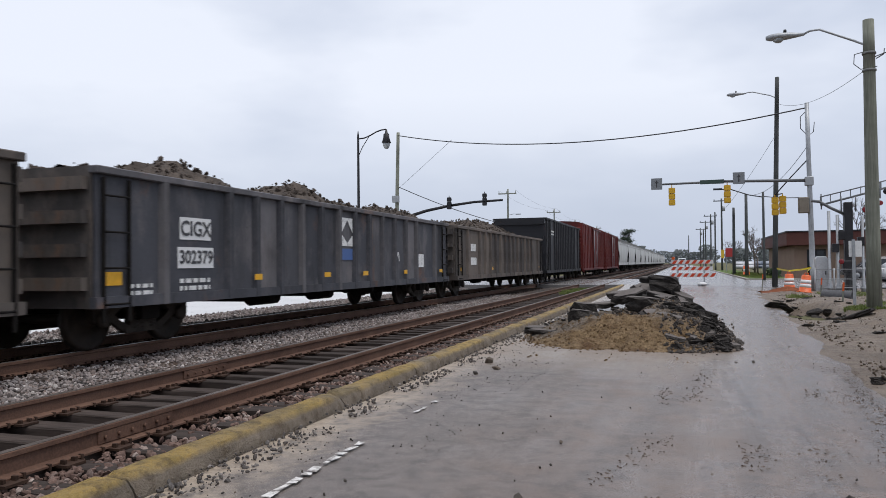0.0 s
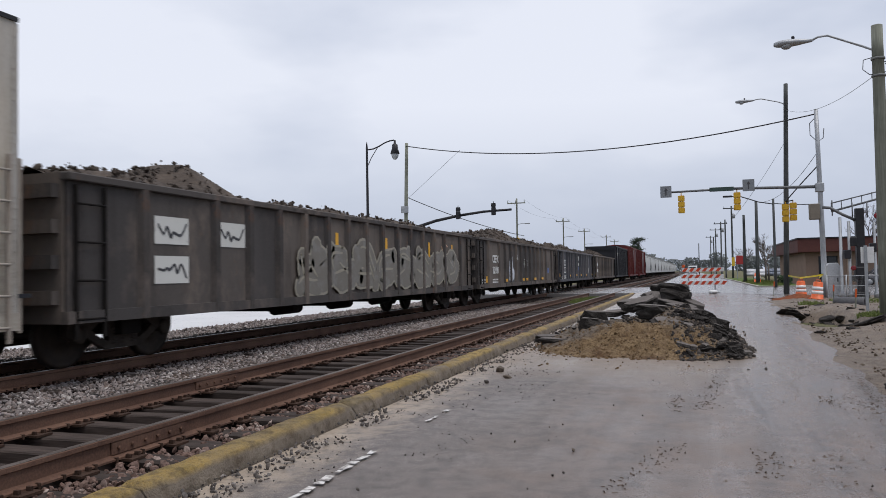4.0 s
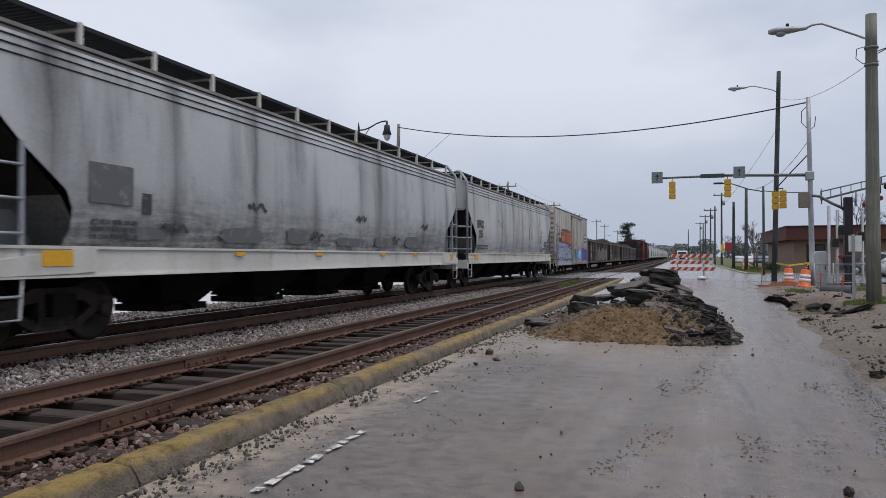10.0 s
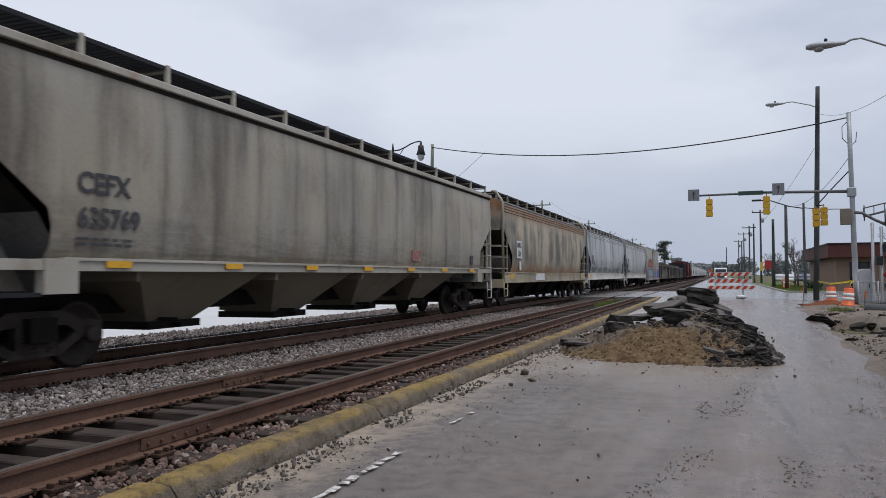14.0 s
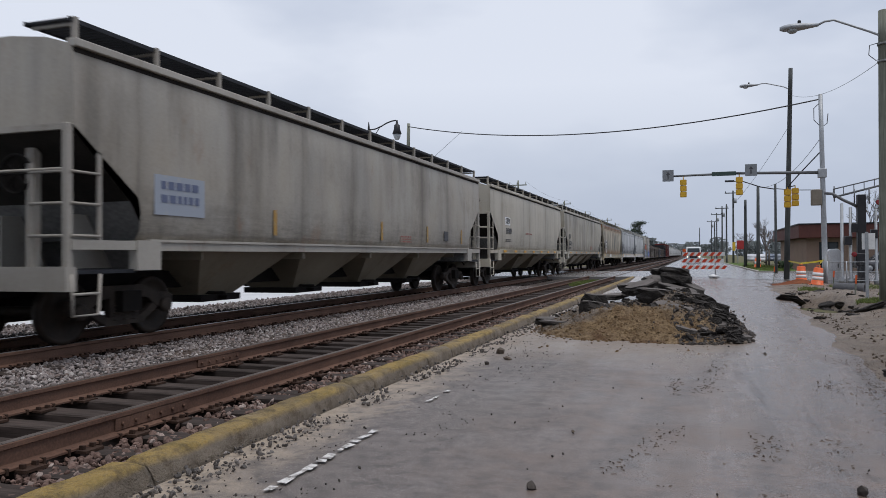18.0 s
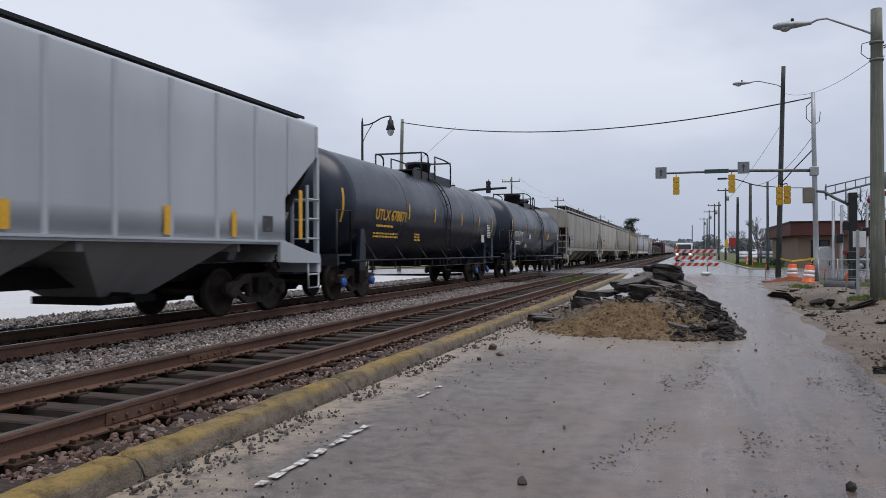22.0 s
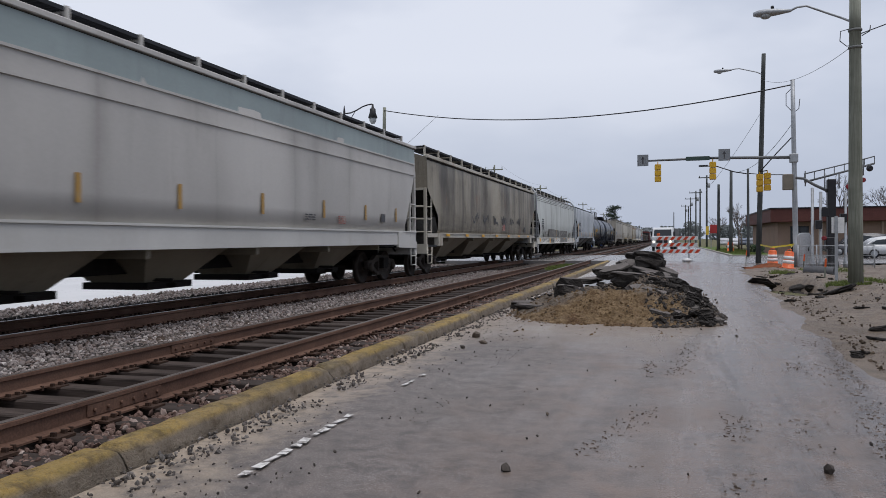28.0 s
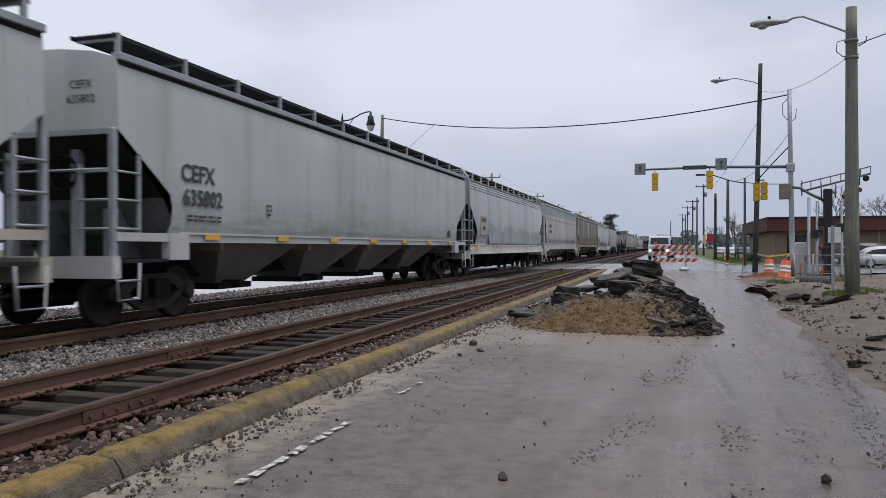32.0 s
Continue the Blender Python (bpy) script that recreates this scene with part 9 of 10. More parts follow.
    SILVER, INK = spray("spray_silver", (0.33, 0.38, 0.45), 0.6), spray("spray_black", (0.025, 0.03, 0.07))
    throw_up(c, -44.5 + u, -40.0 + u, 2.05, 2.98, 4, ORANGE_SPRAY, MAROON, 1.594, 2, MAROON, "graffiti", "large orange letters edged in maroon", 0.045)
    throw_up(c, -46.9 + u, -39.9 + u, 0.96, 1.90, 7, SILVER, INK, 1.604, 5, spray("spray_lilac", (0.26, 0.28, 0.50)), "graffiti", "large silver letters edged in black", 0.036)
    throw_up(c, -38.3 + u, -36.9 + u, 1.0, 1.75, 2, spray("spray_cyan", (0.16, 0.45, 0.72)), spray("spray_deep_blue", (0.03, 0.07, 0.30)), 1.70, 6, None, "graffiti", "cyan and blue letters")
    throw_up(c, -36.5 + u, -34.3 + u, 0.95, 1.75, 3, spray("spray_pale_cyan", (0.40, 0.62, 0.75)), spray("spray_deep_blue", (0, 0, 0)), 1.594, 7, spray("spray_pink", (0.5, 0.22, 0.25)), "graffiti", "pale blue letters edged in blue")
    throw_up(c, -33.9 + u, -30.6 + u, 0.92, 1.85, 4, spray("spray_blue", (0.06, 0.13, 0.52)), spray("spray_navy", (0.02, 0.03, 0.16)), 1.594, 8, spray("spray_pink", (0, 0, 0)), "graffiti", "deep blue letters edged in pink", 0.04)
    for k, (y, z, w, h) in enumerate(((-46.9, 3.05, 1.3, 0.3), (-46.7, 2.6, 1.6, 0.6), (-46.3, 2.5, 1.2, 0.5), (-33.6, 2.0, 0.9, 0.5))):
        scribble(c, y + u, z, w, h, INK if k < 3 else spray("spray_blue", (0, 0, 0)), 1.602, 20 + k, 11, 0.022)
    side_patch(c, -32.5 + u, -30.9 + u, 2.35, 2.95, spray("emblem_blue", (0.05, 0.10, 0.28), 0.7), 1.6, "emblem", "faded blue lettered emblem panel")
    for i in range(2):
        small_print(c, -31.7 + u, 2.82 - 0.28 * i, 1.3, 1, WHITE_MARK, 1.606, 0.12, 30 + i)
    scribble(c, -38.5 + u, 2.0, 0.8, 0.35, spray("spray_red", (0.5, 0.04, 0.05)), 1.70, 41, 9, 0.018)
    side_patch(c, -37.9 + u, -37.5 + u, 2.9, 3.08, BLACK, 1.668, "notice", "small black door placard")

    # curved-side hoppers
    W1 = paint("dirty_white_hopper", (0.62, 0.625, 0.615), (0.085, 0.080, 0.076), 0.72, 0.0, 0.6, seams=2.35)
    WS = paint("dirty_white_sill", (0.80, 0.775, 0.71), (0.16, 0.12, 0.08), 0.5, 0.15)
    sill_marks = lambda L: [(-L / 2 + 1.05, 1.20, 0.5, 0.2), (-L / 2 + 5.2, 1.27, 0.3, 0.07), (-L / 2 + 8.3, 1.27, 0.3, 0.07), (L / 2 - 7.0, 1.27, 0.3, 0.07), (L / 2 - 4.5, 1.27, 0.3, 0.07), (L / 2 - 0.8, 1.2, 0.3, 0.18)]
    STENCIL = worn("olive_stencil", (0.085, 0.074, 0.035), (0.25, 0.235, 0.18), 0.64)
    c = place(hopper(18.6, "round", W1, WS, "dirty white curved-side covered hopper with streaked grime", GALV, yellow=sill_marks(18.6)), -67.7, -49.1)
    u = 58.4
    side_mark(c, "BFRX", -65.85 + u, 2.48, 0.44, STENCIL, 1.625, 0.012)
    side_mark(c, "235", -65.8 + u, 2.10, 0.40, STENCIL, 1.627, 0.012)
    small_print(c, -65.5 + u, 1.65, 1.7, 2, DARK_MARK, 1.60, 0.06, 50)
    scribble(c, -62.8 + u, 2.2, 1.0, 0.8, DARK_MARK, 1.625, 51, 7, 0.012)
    GASH = worn("rust_black_gash", (0.035, 0.020, 0.014), (0.24, 0.12, 0.06), 0.55, 7.0)
    for k, (y, z0, z1, w) in enumerate(((5.07, 1.8, 3.1, 0.05), (5.68, 2.88, 3.19, 0.04), (5.72, 1.88, 2.45, 0.05), (6.0, 2.3, 2.75, 0.035), (6.1, 2.0, 2.4, 0.03), (2.6, 2.0, 2.8, 0.04), (3.1, 2.1, 2.5, 0.03), (2.8, 2.7, 3.0, 0.02), (6.25, 2.5, 2.62, 0.09), (5.95, 1.95, 2.1, 0.07))):
        smear(c, y - w, y + w, z0, z1, GASH, 1.628, 300 + k, "dark rusty gash", "gash")
    side_patch(c, 6.41, 6.97, 1.45, 1.78, SHEET_WHITE, 1.612, "notice", "white-framed black notice")
    side_patch(c, 6.48, 6.90, 1.50, 1.73, DARK_MARK, 1.618, "notice")
    small_print(c, 7.45, 2.05, 0.8, 6, DARK_MARK, 1.62, 0.05, 52)
    W2 = paint("grey_white_hopper", (0.60, 0.61, 0.615), (0.055, 0.053, 0.052), 0.55, 0.0, 0.9, seams=2.4)
    c = place(hopper(19.0, "round", W2, WS, "grey-white curved-side covered hopper with dark scuffs", GALV, yellow=sill_marks(19.0)), -88.1, -69.1)
    u = 78.6
    PATCH = worn("grey_overpaint", (0.115, 0.117, 0.12), (0.30, 0.30, 0.30), 0.56, 4.0)
    side_patch(c, -86.5 + u, -85.65 + u, 1.95, 2.5, PATCH, 1.622, "overpaint", "dark grey painted-out panel")
    side_patch(c, -85.45 + u, -85.25 + u, 1.85, 2.15, DARK_MARK, 1.62, "notice")
    for q in range(6):
        smear(c, -85.8 + 2.3 * q + u, -84.9 + 2.3 * q + u + 0.5 * (q % 2), 1.47, 1.66 + 0.07 * (q % 3), PATCH, 1.602, 200 + q)
        scribble(c, -85.0 + 2.4 * q + u, 1.55 + 0.5 * (q % 2), 0.6, 0.2, DARK_MARK, 1.625, 60 + q, 8, 0.03)
    small_print(c, -86.0 + u, 1.7, 0.9, 3, DARK_MARK, 1.61, 0.06, 61)
    RUST = rust_paint()
    RS = paint("rust_stained_sill", (0.50, 0.46, 0.35), (0.10, 0.062, 0.035), 0.8, 0.3, warm=0.6)
    c = place(hopper(18.1, "round", RUST, RS, "rust-streaked tan curved-side covered hopper", RS, yellow=sill_marks(18.1)), -107.25, -89.15)
    u = 98.2
    side_patch(c, -105.35 + u, -104.55 + u, 1.92, 2.62, WHITE_PANEL, 1.622, "number_panel", "white number panel")
    side_mark(c, "BFRX", -104.95 + u, 2.43, 0.28, PATCH, 1.63, 0.008)
    side_mark(c, "284", -104.95 + u, 2.10, 0.32, PATCH, 1.63, 0.008)
    side_patch(c, -104.9 + u, -104.6 + u, 1.45, 1.8, WHITE_PANEL, 1.61, "notice", "small white notice")
    side_patch(c, -102.2 + u, -100.4 + u, 1.02, 1.32, WHITE_PANEL, 1.64, "sill_patch", "white repainted patch")

    # flat-sided hoppers with open chutes
    BEIGE = paint("streaked_beige_hopper", (0.47, 0.435, 0.365), (0.085, 0.072, 0.056), 0.75, 0.03, 0.6, seams=1.2, warm=0.4)
    BEIGE_SILL = paint("beige_sill", (0.52, 0.49, 0.42), (0.16, 0.11, 0.06), 0.6, 0.15)
    # chute paint is about half as bright as the side sheets
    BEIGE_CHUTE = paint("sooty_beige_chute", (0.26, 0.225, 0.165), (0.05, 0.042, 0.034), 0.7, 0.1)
    thin = lambda L: [(-L / 2 + 2.4 + (L - 4.8) * i / 6, 1.40, 0.45, 0.09) for i in range(7)]
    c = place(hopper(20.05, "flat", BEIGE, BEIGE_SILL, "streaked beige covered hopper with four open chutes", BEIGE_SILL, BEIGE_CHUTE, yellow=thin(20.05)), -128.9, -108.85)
    u = 118.87
    end_mark(c, 20.05, ("CEFX", "635769"), DARK_MARK)
    side_mark(c, "CEFX", -126.75 + u, 2.42, 0.38, DARK_MARK, 1.63, 0.01)
    side_mark(c, "635769", -126.65 + u, 1.98, 0.36, DARK_MARK, 1.63, 0.01)
    small_print(c, -126.7 + u, 1.72, 1.0, 2, DARK_MARK, 1.62, 0.04, 70)
    side_patch(c, -111.3 + u, -111.0 + u, 1.6, 1.88, DARK_MARK, 1.62, "notice")
    side_patch(c, -116.2 + u, -115.6 + u, 1.62, 1.9, worn("faded_red_notice", (0.30, 0.10, 0.08), (0.4, 0.36, 0.3), 0.5), 1.612, "notice", "faded red notice")
    TAN = paint("cream_hopper", (0.55, 0.505, 0.42), (0.16, 0.135, 0.10), 0.45, 0.02, 0.45, seams=1.4)
    c = place(hopper(16.9, "flat", TAN, paint("cream_sill", (0.55, 0.50, 0.40), (0.16, 0.12, 0.07), 0.5), "cream covered hopper with a yellow-marked sill", TAN, BEIGE_CHUTE, yellow=thin(16.9)), -147.1, -130.2)
    u = 138.65
    side_patch(c, -144.6 + u, -143.65 + u, 2.52, 2.86, SHEET_WHITE, 1.618, "number_panel", "white number panel")
    end_mark(c, 16.9, ("CEFX", "319489"), DARK_MARK)
    side_mark(c, "CEFX", -144.12 + u, 2.69, 0.32, DARK_MARK, 1.625, 0.008)
    side_mark(c, "319489", -143.95 + u, 2.26, 0.36, DARK_MARK, 1.625, 0.01)
    small_print(c, -144.0 + u, 1.9, 1.0, 2, DARK_MARK, 1.62, 0.04, 71)
    small_print(c, -139.7 + u, 2.25, 1.4, 1, worn("faded_red_notice", (0, 0, 0)), 1.62, 0.07, 72)
    TAUPE = paint("grimy_taupe_hopper", (0.43, 0.40, 0.35), (0.11, 0.095, 0.075), 0.65, 0.03, 0.6, seams=2.4, warm=0.3)
    TAUPE_SILL = paint("taupe_sill", (0.44, 0.41, 0.36), (0.12, 0.09, 0.06), 0.5, 0.1)
    c = place(hopper(19.6, "flat", TAUPE, TAUPE_SILL, "grimy taupe covered hopper with dark chutes", TAUPE_SILL, BEIGE_CHUTE), -168.2, -148.6)
    u = 158.4
    side_patch(c, -166.6 + u, -165.4 + u, 1.85, 2.45, worn("blue_grey_panel", (0.30, 0.33, 0.38), (0.40, 0.38, 0.34), 0.55, 5.0), 1.618, "number_panel", "faded blue-grey number panel")
    small_print(c, -166.0 + u, 2.3, 0.9, 2, worn("faint_blue_print", (0.10, 0.12, 0.2), (0.3, 0.32, 0.36), 0.6), 1.625, 0.12, 73)
    for q in (-163.2, -158.0, -154.5, -151.0):
        side_patch(c, q + u - 0.06, q + u + 0.06, 1.62, 2.1, worn("dull_ochre_strip", (0.36, 0.21, 0.05), (0.34, 0.3, 0.25), 0.55), 1.618)
    side_patch(c, -152.9 + u, -152.5 + u, 1.7, 2.0, DARK_MARK, 1.618, "notice")
    small_print(c, -156.3 + u, 1.75, 0.8, 3, worn("faded_red_notice", (0, 0, 0)), 1.618, 0.04, 74)

    # black tank cars
    TANK = paint("glossy_black_tank", (0.012, 0.017, 0.032), (0.024, 0.031, 0.048), 0.25, 0.0, rough=0.30)
    c = place(tank_car(16.2, TANK, "black tank car with yellow reflectors and a railed dome platform", [(v + 177.5, w) for v, w in ((-184.5, 1), (-181.4, 0), (-178.8, 0), (-175.7, 0), (-173.1, 0), (-170.3, 1))], None, (-1.34, 1.66, -0.55, ((-1.55, 0.50, 4.40), (1.10, 1.65, 4.34)), ((-1.4, 4.38), (1.65, 4.30)), ((0.45, 0.28, 0.2), (0.75, 0.12, 0.3), (1.15, 0.15, 0.24), (1.95, 0.16, 0.34))), 1.8, 0.65), -185.6, -169.4)
    u = 177.5
    tank_mark(c, "PROX 41148", -183.0 + u, -14, 0.36, WHITE_MARK)
    small_print(c, -183.0 + u, 1.72, 2.1, 2, WHITE_MARK, tank_x(1.72), 0.06, 80)
    small_print(c, -180.3 + u, 2.15, 0.5, 5, WHITE_MARK, tank_x(2.15), 0.035, 85)
    small_print(c, -180.4 + u, 1.62, 0.6, 4, WHITE_MARK, tank_x(1.62), 0.03, 86)
    bm = bmesh.new()
    t = radians(-12)
    box(bm, -0.26, 0.26, -0.18, 0.18, 0.0, 0.012)
    p = part("placard", bm, YELLOW, c, "yellow placard")
    p.matrix_basis = pose(TANK_R * math.cos(t), -174.75 + u, TANK_Z + TANK_R * math.sin(t), 76 + 28, 0, 90)
    small_print(c, -171.4 + u, 2.3, 0.5, 6, WHITE_MARK, tank_x(2.3), 0.035, 81)
    BLUE_CAP = plain("blue_bearing_cap", (0.03, 0.12, 0.45), 0.4)
    c = place(tank_car(17.15, TANK, "black tank car with yellow lettering and blue axle caps", [(v + 195.02, w) for v, w in ((-203.0, 1), (-198.48, 0), (-196.08, 0), (-193.0, 0), (-190.6, 0), (-188.5, 1))], BLUE_CAP, (-1.37, 2.6, 1.35, ((-0.60, 0.10, 4.54), (0.82, 2.68, 4.54)), ((-0.6, 4.52), (2.68, 4.52)), ((0.55, 0.12, 0.22), (2.1, 0.14, 0.2))), 2.3, 0.36), -203.6, -186.45)
    u = 195.02
    LETTER_YELLOW = worn("yellow_stencil", (0.72, 0.40, 0.03), (0.1, 0.07, 0.03), 0.66)
    tank_mark(c, "UTLX 678871", -199.85 + u, -9, 0.40, LETTER_YELLOW)
    small_print(c, -200.2 + u, 1.92, 1.2, 1, LETTER_YELLOW, tank_x(1.92), 0.06, 82)
    small_print(c, -199.9 + u, 1.72, 1.8, 2, LETTER_YELLOW, tank_x(1.72), 0.05, 83)
    small_print(c, -189.1 + u, 2.3, 0.5, 8, WHITE_MARK, tank_x(2.3), 0.04, 84)
    small_print(c, -197.4 + u, 1.75, 0.5, 3, LETTER_YELLOW, tank_x(1.75), 0.05, 87)
    side_patch(c, -189.9 + u, -189.5 + u, 1.6, 1.9, WHITE_MARK, tank_x(1.9), "notice")

    # clean grey ribbed hopper
    NEWGREY = paint("clean_light_grey", (0.52, 0.55, 0.585), (0.25, 0.26, 0.27), 0.18, 0.0, rough=0.4)
    c = place(hopper(17.2, "ribbed", NEWGREY, NEWGREY, "clean light grey ribbed covered hopper", NEWGREY, paint("grey_chute", (0.30, 0.30, 0.295), (0.10, 0.095, 0.09), 0.4)), -221.7, -204.5)
    u = 213.1
    for text, y, z in (("MW", -219.05, 2.57), ("CX", -218.2, 2.55), ("461", -219.05, 2.03), ("298", -218.2, 2.01)):
        side_mark(c, text, y + u, z, 0.42, DARK_MARK, 1.624, 0.012)
    for q, w in ((-219.95, 1.15), (-217.7, 0.45), (-216.2, 0.45), (-213.5, 0.45), (-212.5, 0.35), (-209.6, 0.45), (-207.8, 0.45), (-205.4, 1.0)):
        side_patch(c, q + u - 0.07, q + u + 0.07, 1.48, 1.48 + w, YELLOW, 1.63)
    small_print(c, -216.6 + u, 2.2, 0.4, 3, DARK_MARK, 1.60, 0.04, 90)
    small_print(c, -215.3 + u, 1.68, 0.35, 4, worn("faded_red_notice", (0, 0, 0)), 1.60, 0.03, 91)
    side_patch(c, -206.8 + u, -206.45 + u, 1.6, 1.9, DARK_MARK, 1.60, "notice")

    # whitish hopper with painted-out graffiti
    W3 = paint("off_white_hopper", (0.62, 0.64, 0.605), (0.12, 0.115, 0.095), 0.28, 0.0, 0.6, seams=2.4)
    c = place(hopper(19.6, "round", W3, WS, "off-white curved-side covered hopper with painted-out panels", GALV, yellow=sill_marks(19.6)), -242.5, -222.9)
    u = 232.7
    side_mark(c, "219", -240.15 + u, 1.95, 0.40, DARK_MARK, 1.625, 0.012)
    small_print(c, -240.2 + u, 2.5, 0.7, 4, DARK_MARK, 1.63, 0.08, 92)
    OVER = worn("brown_overpaint", (0.072, 0.064, 0.054), (0.21, 0.195, 0.165), 0.48, 1.6)
    OVER_PALE = worn("thin_grey_overpaint", (0.20, 0.195, 0.175), (0.38, 0.38, 0.355), 0.50, 2.6)
    PALE_LINE = worn("pale_spray_line", (0.34, 0.335, 0.31), (0.15, 0.14, 0.12), 0.46, 6.0)
    SCRAWL = worn("dark_scrawl", (0.035, 0.034, 0.036), (0.40, 0.41, 0.39), 0.52, 5.0)
    panels = ((-239.75, -238.2, 1.77, OVER_PALE, 0), (-239.4, -238.95, 1.72, OVER, 0), (-238.9, -238.25, 1.58, OVER, 0), (-237.8, -234.9, 1.93, OVER, 3), (-234.9, -232.98, 1.89, OVER, 4), (-232.75, -232.1, 1.86, OVER_PALE, 1), (-232.05, -228.05, 1.87, OVER, 6), (-226.8, -225.65, 1.76, OVER_PALE, 0), (-226.75, -226.1, 1.74, OVER, 0))
    for k, (a, b, z, mat, tags) in enumerate(panels):
        painted_out(c, a + u, b + u, 1.375 if z > 1.7 or mat is OVER_PALE else 1.40, z, mat, 1.608 + 0.002 * (mat is OVER), 300 + k, "dark painted-out panel" if mat is OVER else "thin grey painted-out panel")
        for m in range(tags):
            y = a + u + 0.2 + (b - a - 0.9) * (m + 0.3) / tags
            scribble(c, y, 1.55 + 0.04 * (m % 3), 0.55, 0.24, PALE_LINE, 1.614, 310 + 7 * k + m, 7, 0.014)
    painted_out(c, -234.2 + u, -233.98 + u, 1.46, 1.90, spray("spray_ochre", (0.30, 0.185, 0.055), 0.50), 1.613, 340, "drip of orange spray paint")
    painted_out(c, -232.0 + u, -227.95 + u, 1.0, 1.31, OVER_PALE, 1.604, 341, "thin grey painted-out panel")
    painted_out(c, -236.75 + u, -235.0 + u, 1.0, 1.30, OVER_PALE, 1.604, 342, "thin grey painted-out panel")
    painted_out(c, -237.33 + u, -236.86 + u, 0.99, 1.22, YELLOW, 1.605, 343, "worn orange patch")
    for k in range(4):
        scribble(c, -236.65 + 0.4 * k + u, 1.05, 0.42, 0.2, SCRAWL, 1.608, 350 + k, 8, 0.02)
    for k in range(5):
        scribble(c, -238.7 + 0.26 * k + u, 1.06, 0.2, 0.1, SCRAWL, 1.606, 360 + k, 6, 0.01)
    bm = bmesh.new()
    stroke_ribbon(bm, smooth_line([(-234.9 + 0.3 * k + u, 1.10 + 0.04 * math.sin(k * 1.57 + 3.6) * (1 + 0.3 * math.sin(k))) for k in range(31)], 5), 0.010, 1.608, 3)
    for k in range(4):
        a = -241.6 + 0.35 * k + u
        stroke_ribbon(bm, smooth_line([(a, 1.08 + 0.05 * k), (a + 0.6, 1.12 + 0.04 * k), (a + 1.3, 1.06 + 0.05 * k), (a + 1.9, 1.09 + 0.05 * k)], 5), 0.007, 1.606, k)
    part("spray_line", bm, DARK_MARK, c, "wavering thin black spray line")
    # brown sooty hopper
    J = paint("soot_streaked_tan", (0.36, 0.32, 0.245), (0.036, 0.028, 0.021), 1.15, 0.12, 0.6, seams=1.3)
    c = place(hopper(21.1, "flat", J, BEIGE_SILL, "tan covered hopper heavily streaked with soot", BEIGE_SILL, BEIGE_CHUTE, yellow=thin(21.1)), -264.5, -243.4)
    u = 253.95
    side_patch(c, -246.9 + u, -246.5 + u, 1.62, 1.9, DARK_MARK, 1.618, "notice")
    side_patch(c, -252.6 + u, -252.0 + u, 1.65, 1.95, worn("faded_red_notice", (0, 0, 0)), 1.612, "notice", "faded red notice")
    for k in range(6):
        scribble(c, -258.5 + 1.9 * k + u, 1.9, 1.1, 0.45, DARK_MARK, 1.62, 95 + k, 12, 0.035)
    # grey hopper with a blue-green roof band
    K = paint("pale_warm_grey_hopper", (0.55, 0.53, 0.50), (0.19, 0.175, 0.16), 0.32, 0.0, seams=2.9)
    c = place(hopper(18.8, "band", K, paint("pale_sill", (0.60, 0.59, 0.56), (0.25, 0.22, 0.18), 0.3), "pale grey covered hopper with a blue-green band under the roof", K, BEIGE_CHUTE), -284.4, -265.6)
    u = 275.0
    TEAL = paint("blue_green_band", (0.30, 0.36, 0.36), (0.13, 0.14, 0.14), 0.35)
    side_patch(c, -284.25 + u, -265.75 + u, 3.58, 4.04, TEAL, 1.606, "colour_band", "blue-green painted band")
    for z in (3.58, 3.25):
        bm = bmesh.new()
        box(bm, 1.58, 1.63, -284.25 + u + max(0.0, 3.37 - z) * 0.6, -265.75 + u - max(0.0, 3.37 - z) * 0.6, z - 0.02, z + 0.02)
        part("bead", bm, K, c)
    end_mark(c, 18.8, ("MWCX", "480048"), DARK_MARK)
    side_mark(c, "MWCX", -281.95 + u, 2.72, 0.32, DARK_MARK, 1.63, 0.008)
    side_mark(c, "480048", -281.9 + u, 2.34, 0.30, DARK_MARK, 1.63, 0.008)
    for q in (-283.08, -279.85, -277.65, -275.04, -272.3, -269.8, -267.5):
        side_patch(c, q + u - 0.05, q + u + 0.05, 1.75, 2.15, worn("dull_ochre_strip", (0, 0, 0)), 1.63)
    small_print(c, -273.0 + u, 1.8, 0.5, 3, DARK_MARK, 1.63, 0.03, 98)
    small_print(c, -271.3 + u, 1.8, 0.45, 4, worn("faded_red_notice", (0, 0, 0)), 1.63, 0.03, 99)
    side_patch(c, -268.7 + u, -268.4 + u, 1.72, 1.95, DARK_MARK, 1.63, "notice")
    # light hopper with painted-out lettering
    W4 = paint("cool_white_hopper", (0.60, 0.62, 0.64), (0.17, 0.17, 0.17), 0.28, 0.0, 0.45, seams=2.4)
    c = place(hopper(19.15, "round", W4, WS, "cool white curved-side covered hopper with grey ghost lettering", GALV, yellow=sill_marks(19.15)), -304.75, -285.6)
    u = 295.175
    side_patch(c, -302.95 + u, -301.65 + u, 1.76, 2.6, worn("tan_number_panel", (0.38, 0.345, 0.29), (0.48, 0.47, 0.45), 0.62, 3.0), 1.622, "number_panel", "faded tan number panel")
    side_mark(c, "MWCX", -302.3 + u, 2.42, 0.26, DARK_MARK, 1.63, 0.006)
    side_mark(c, "6520", -302.3 + u, 2.06, 0.24, DARK_MARK, 1.63, 0.006)
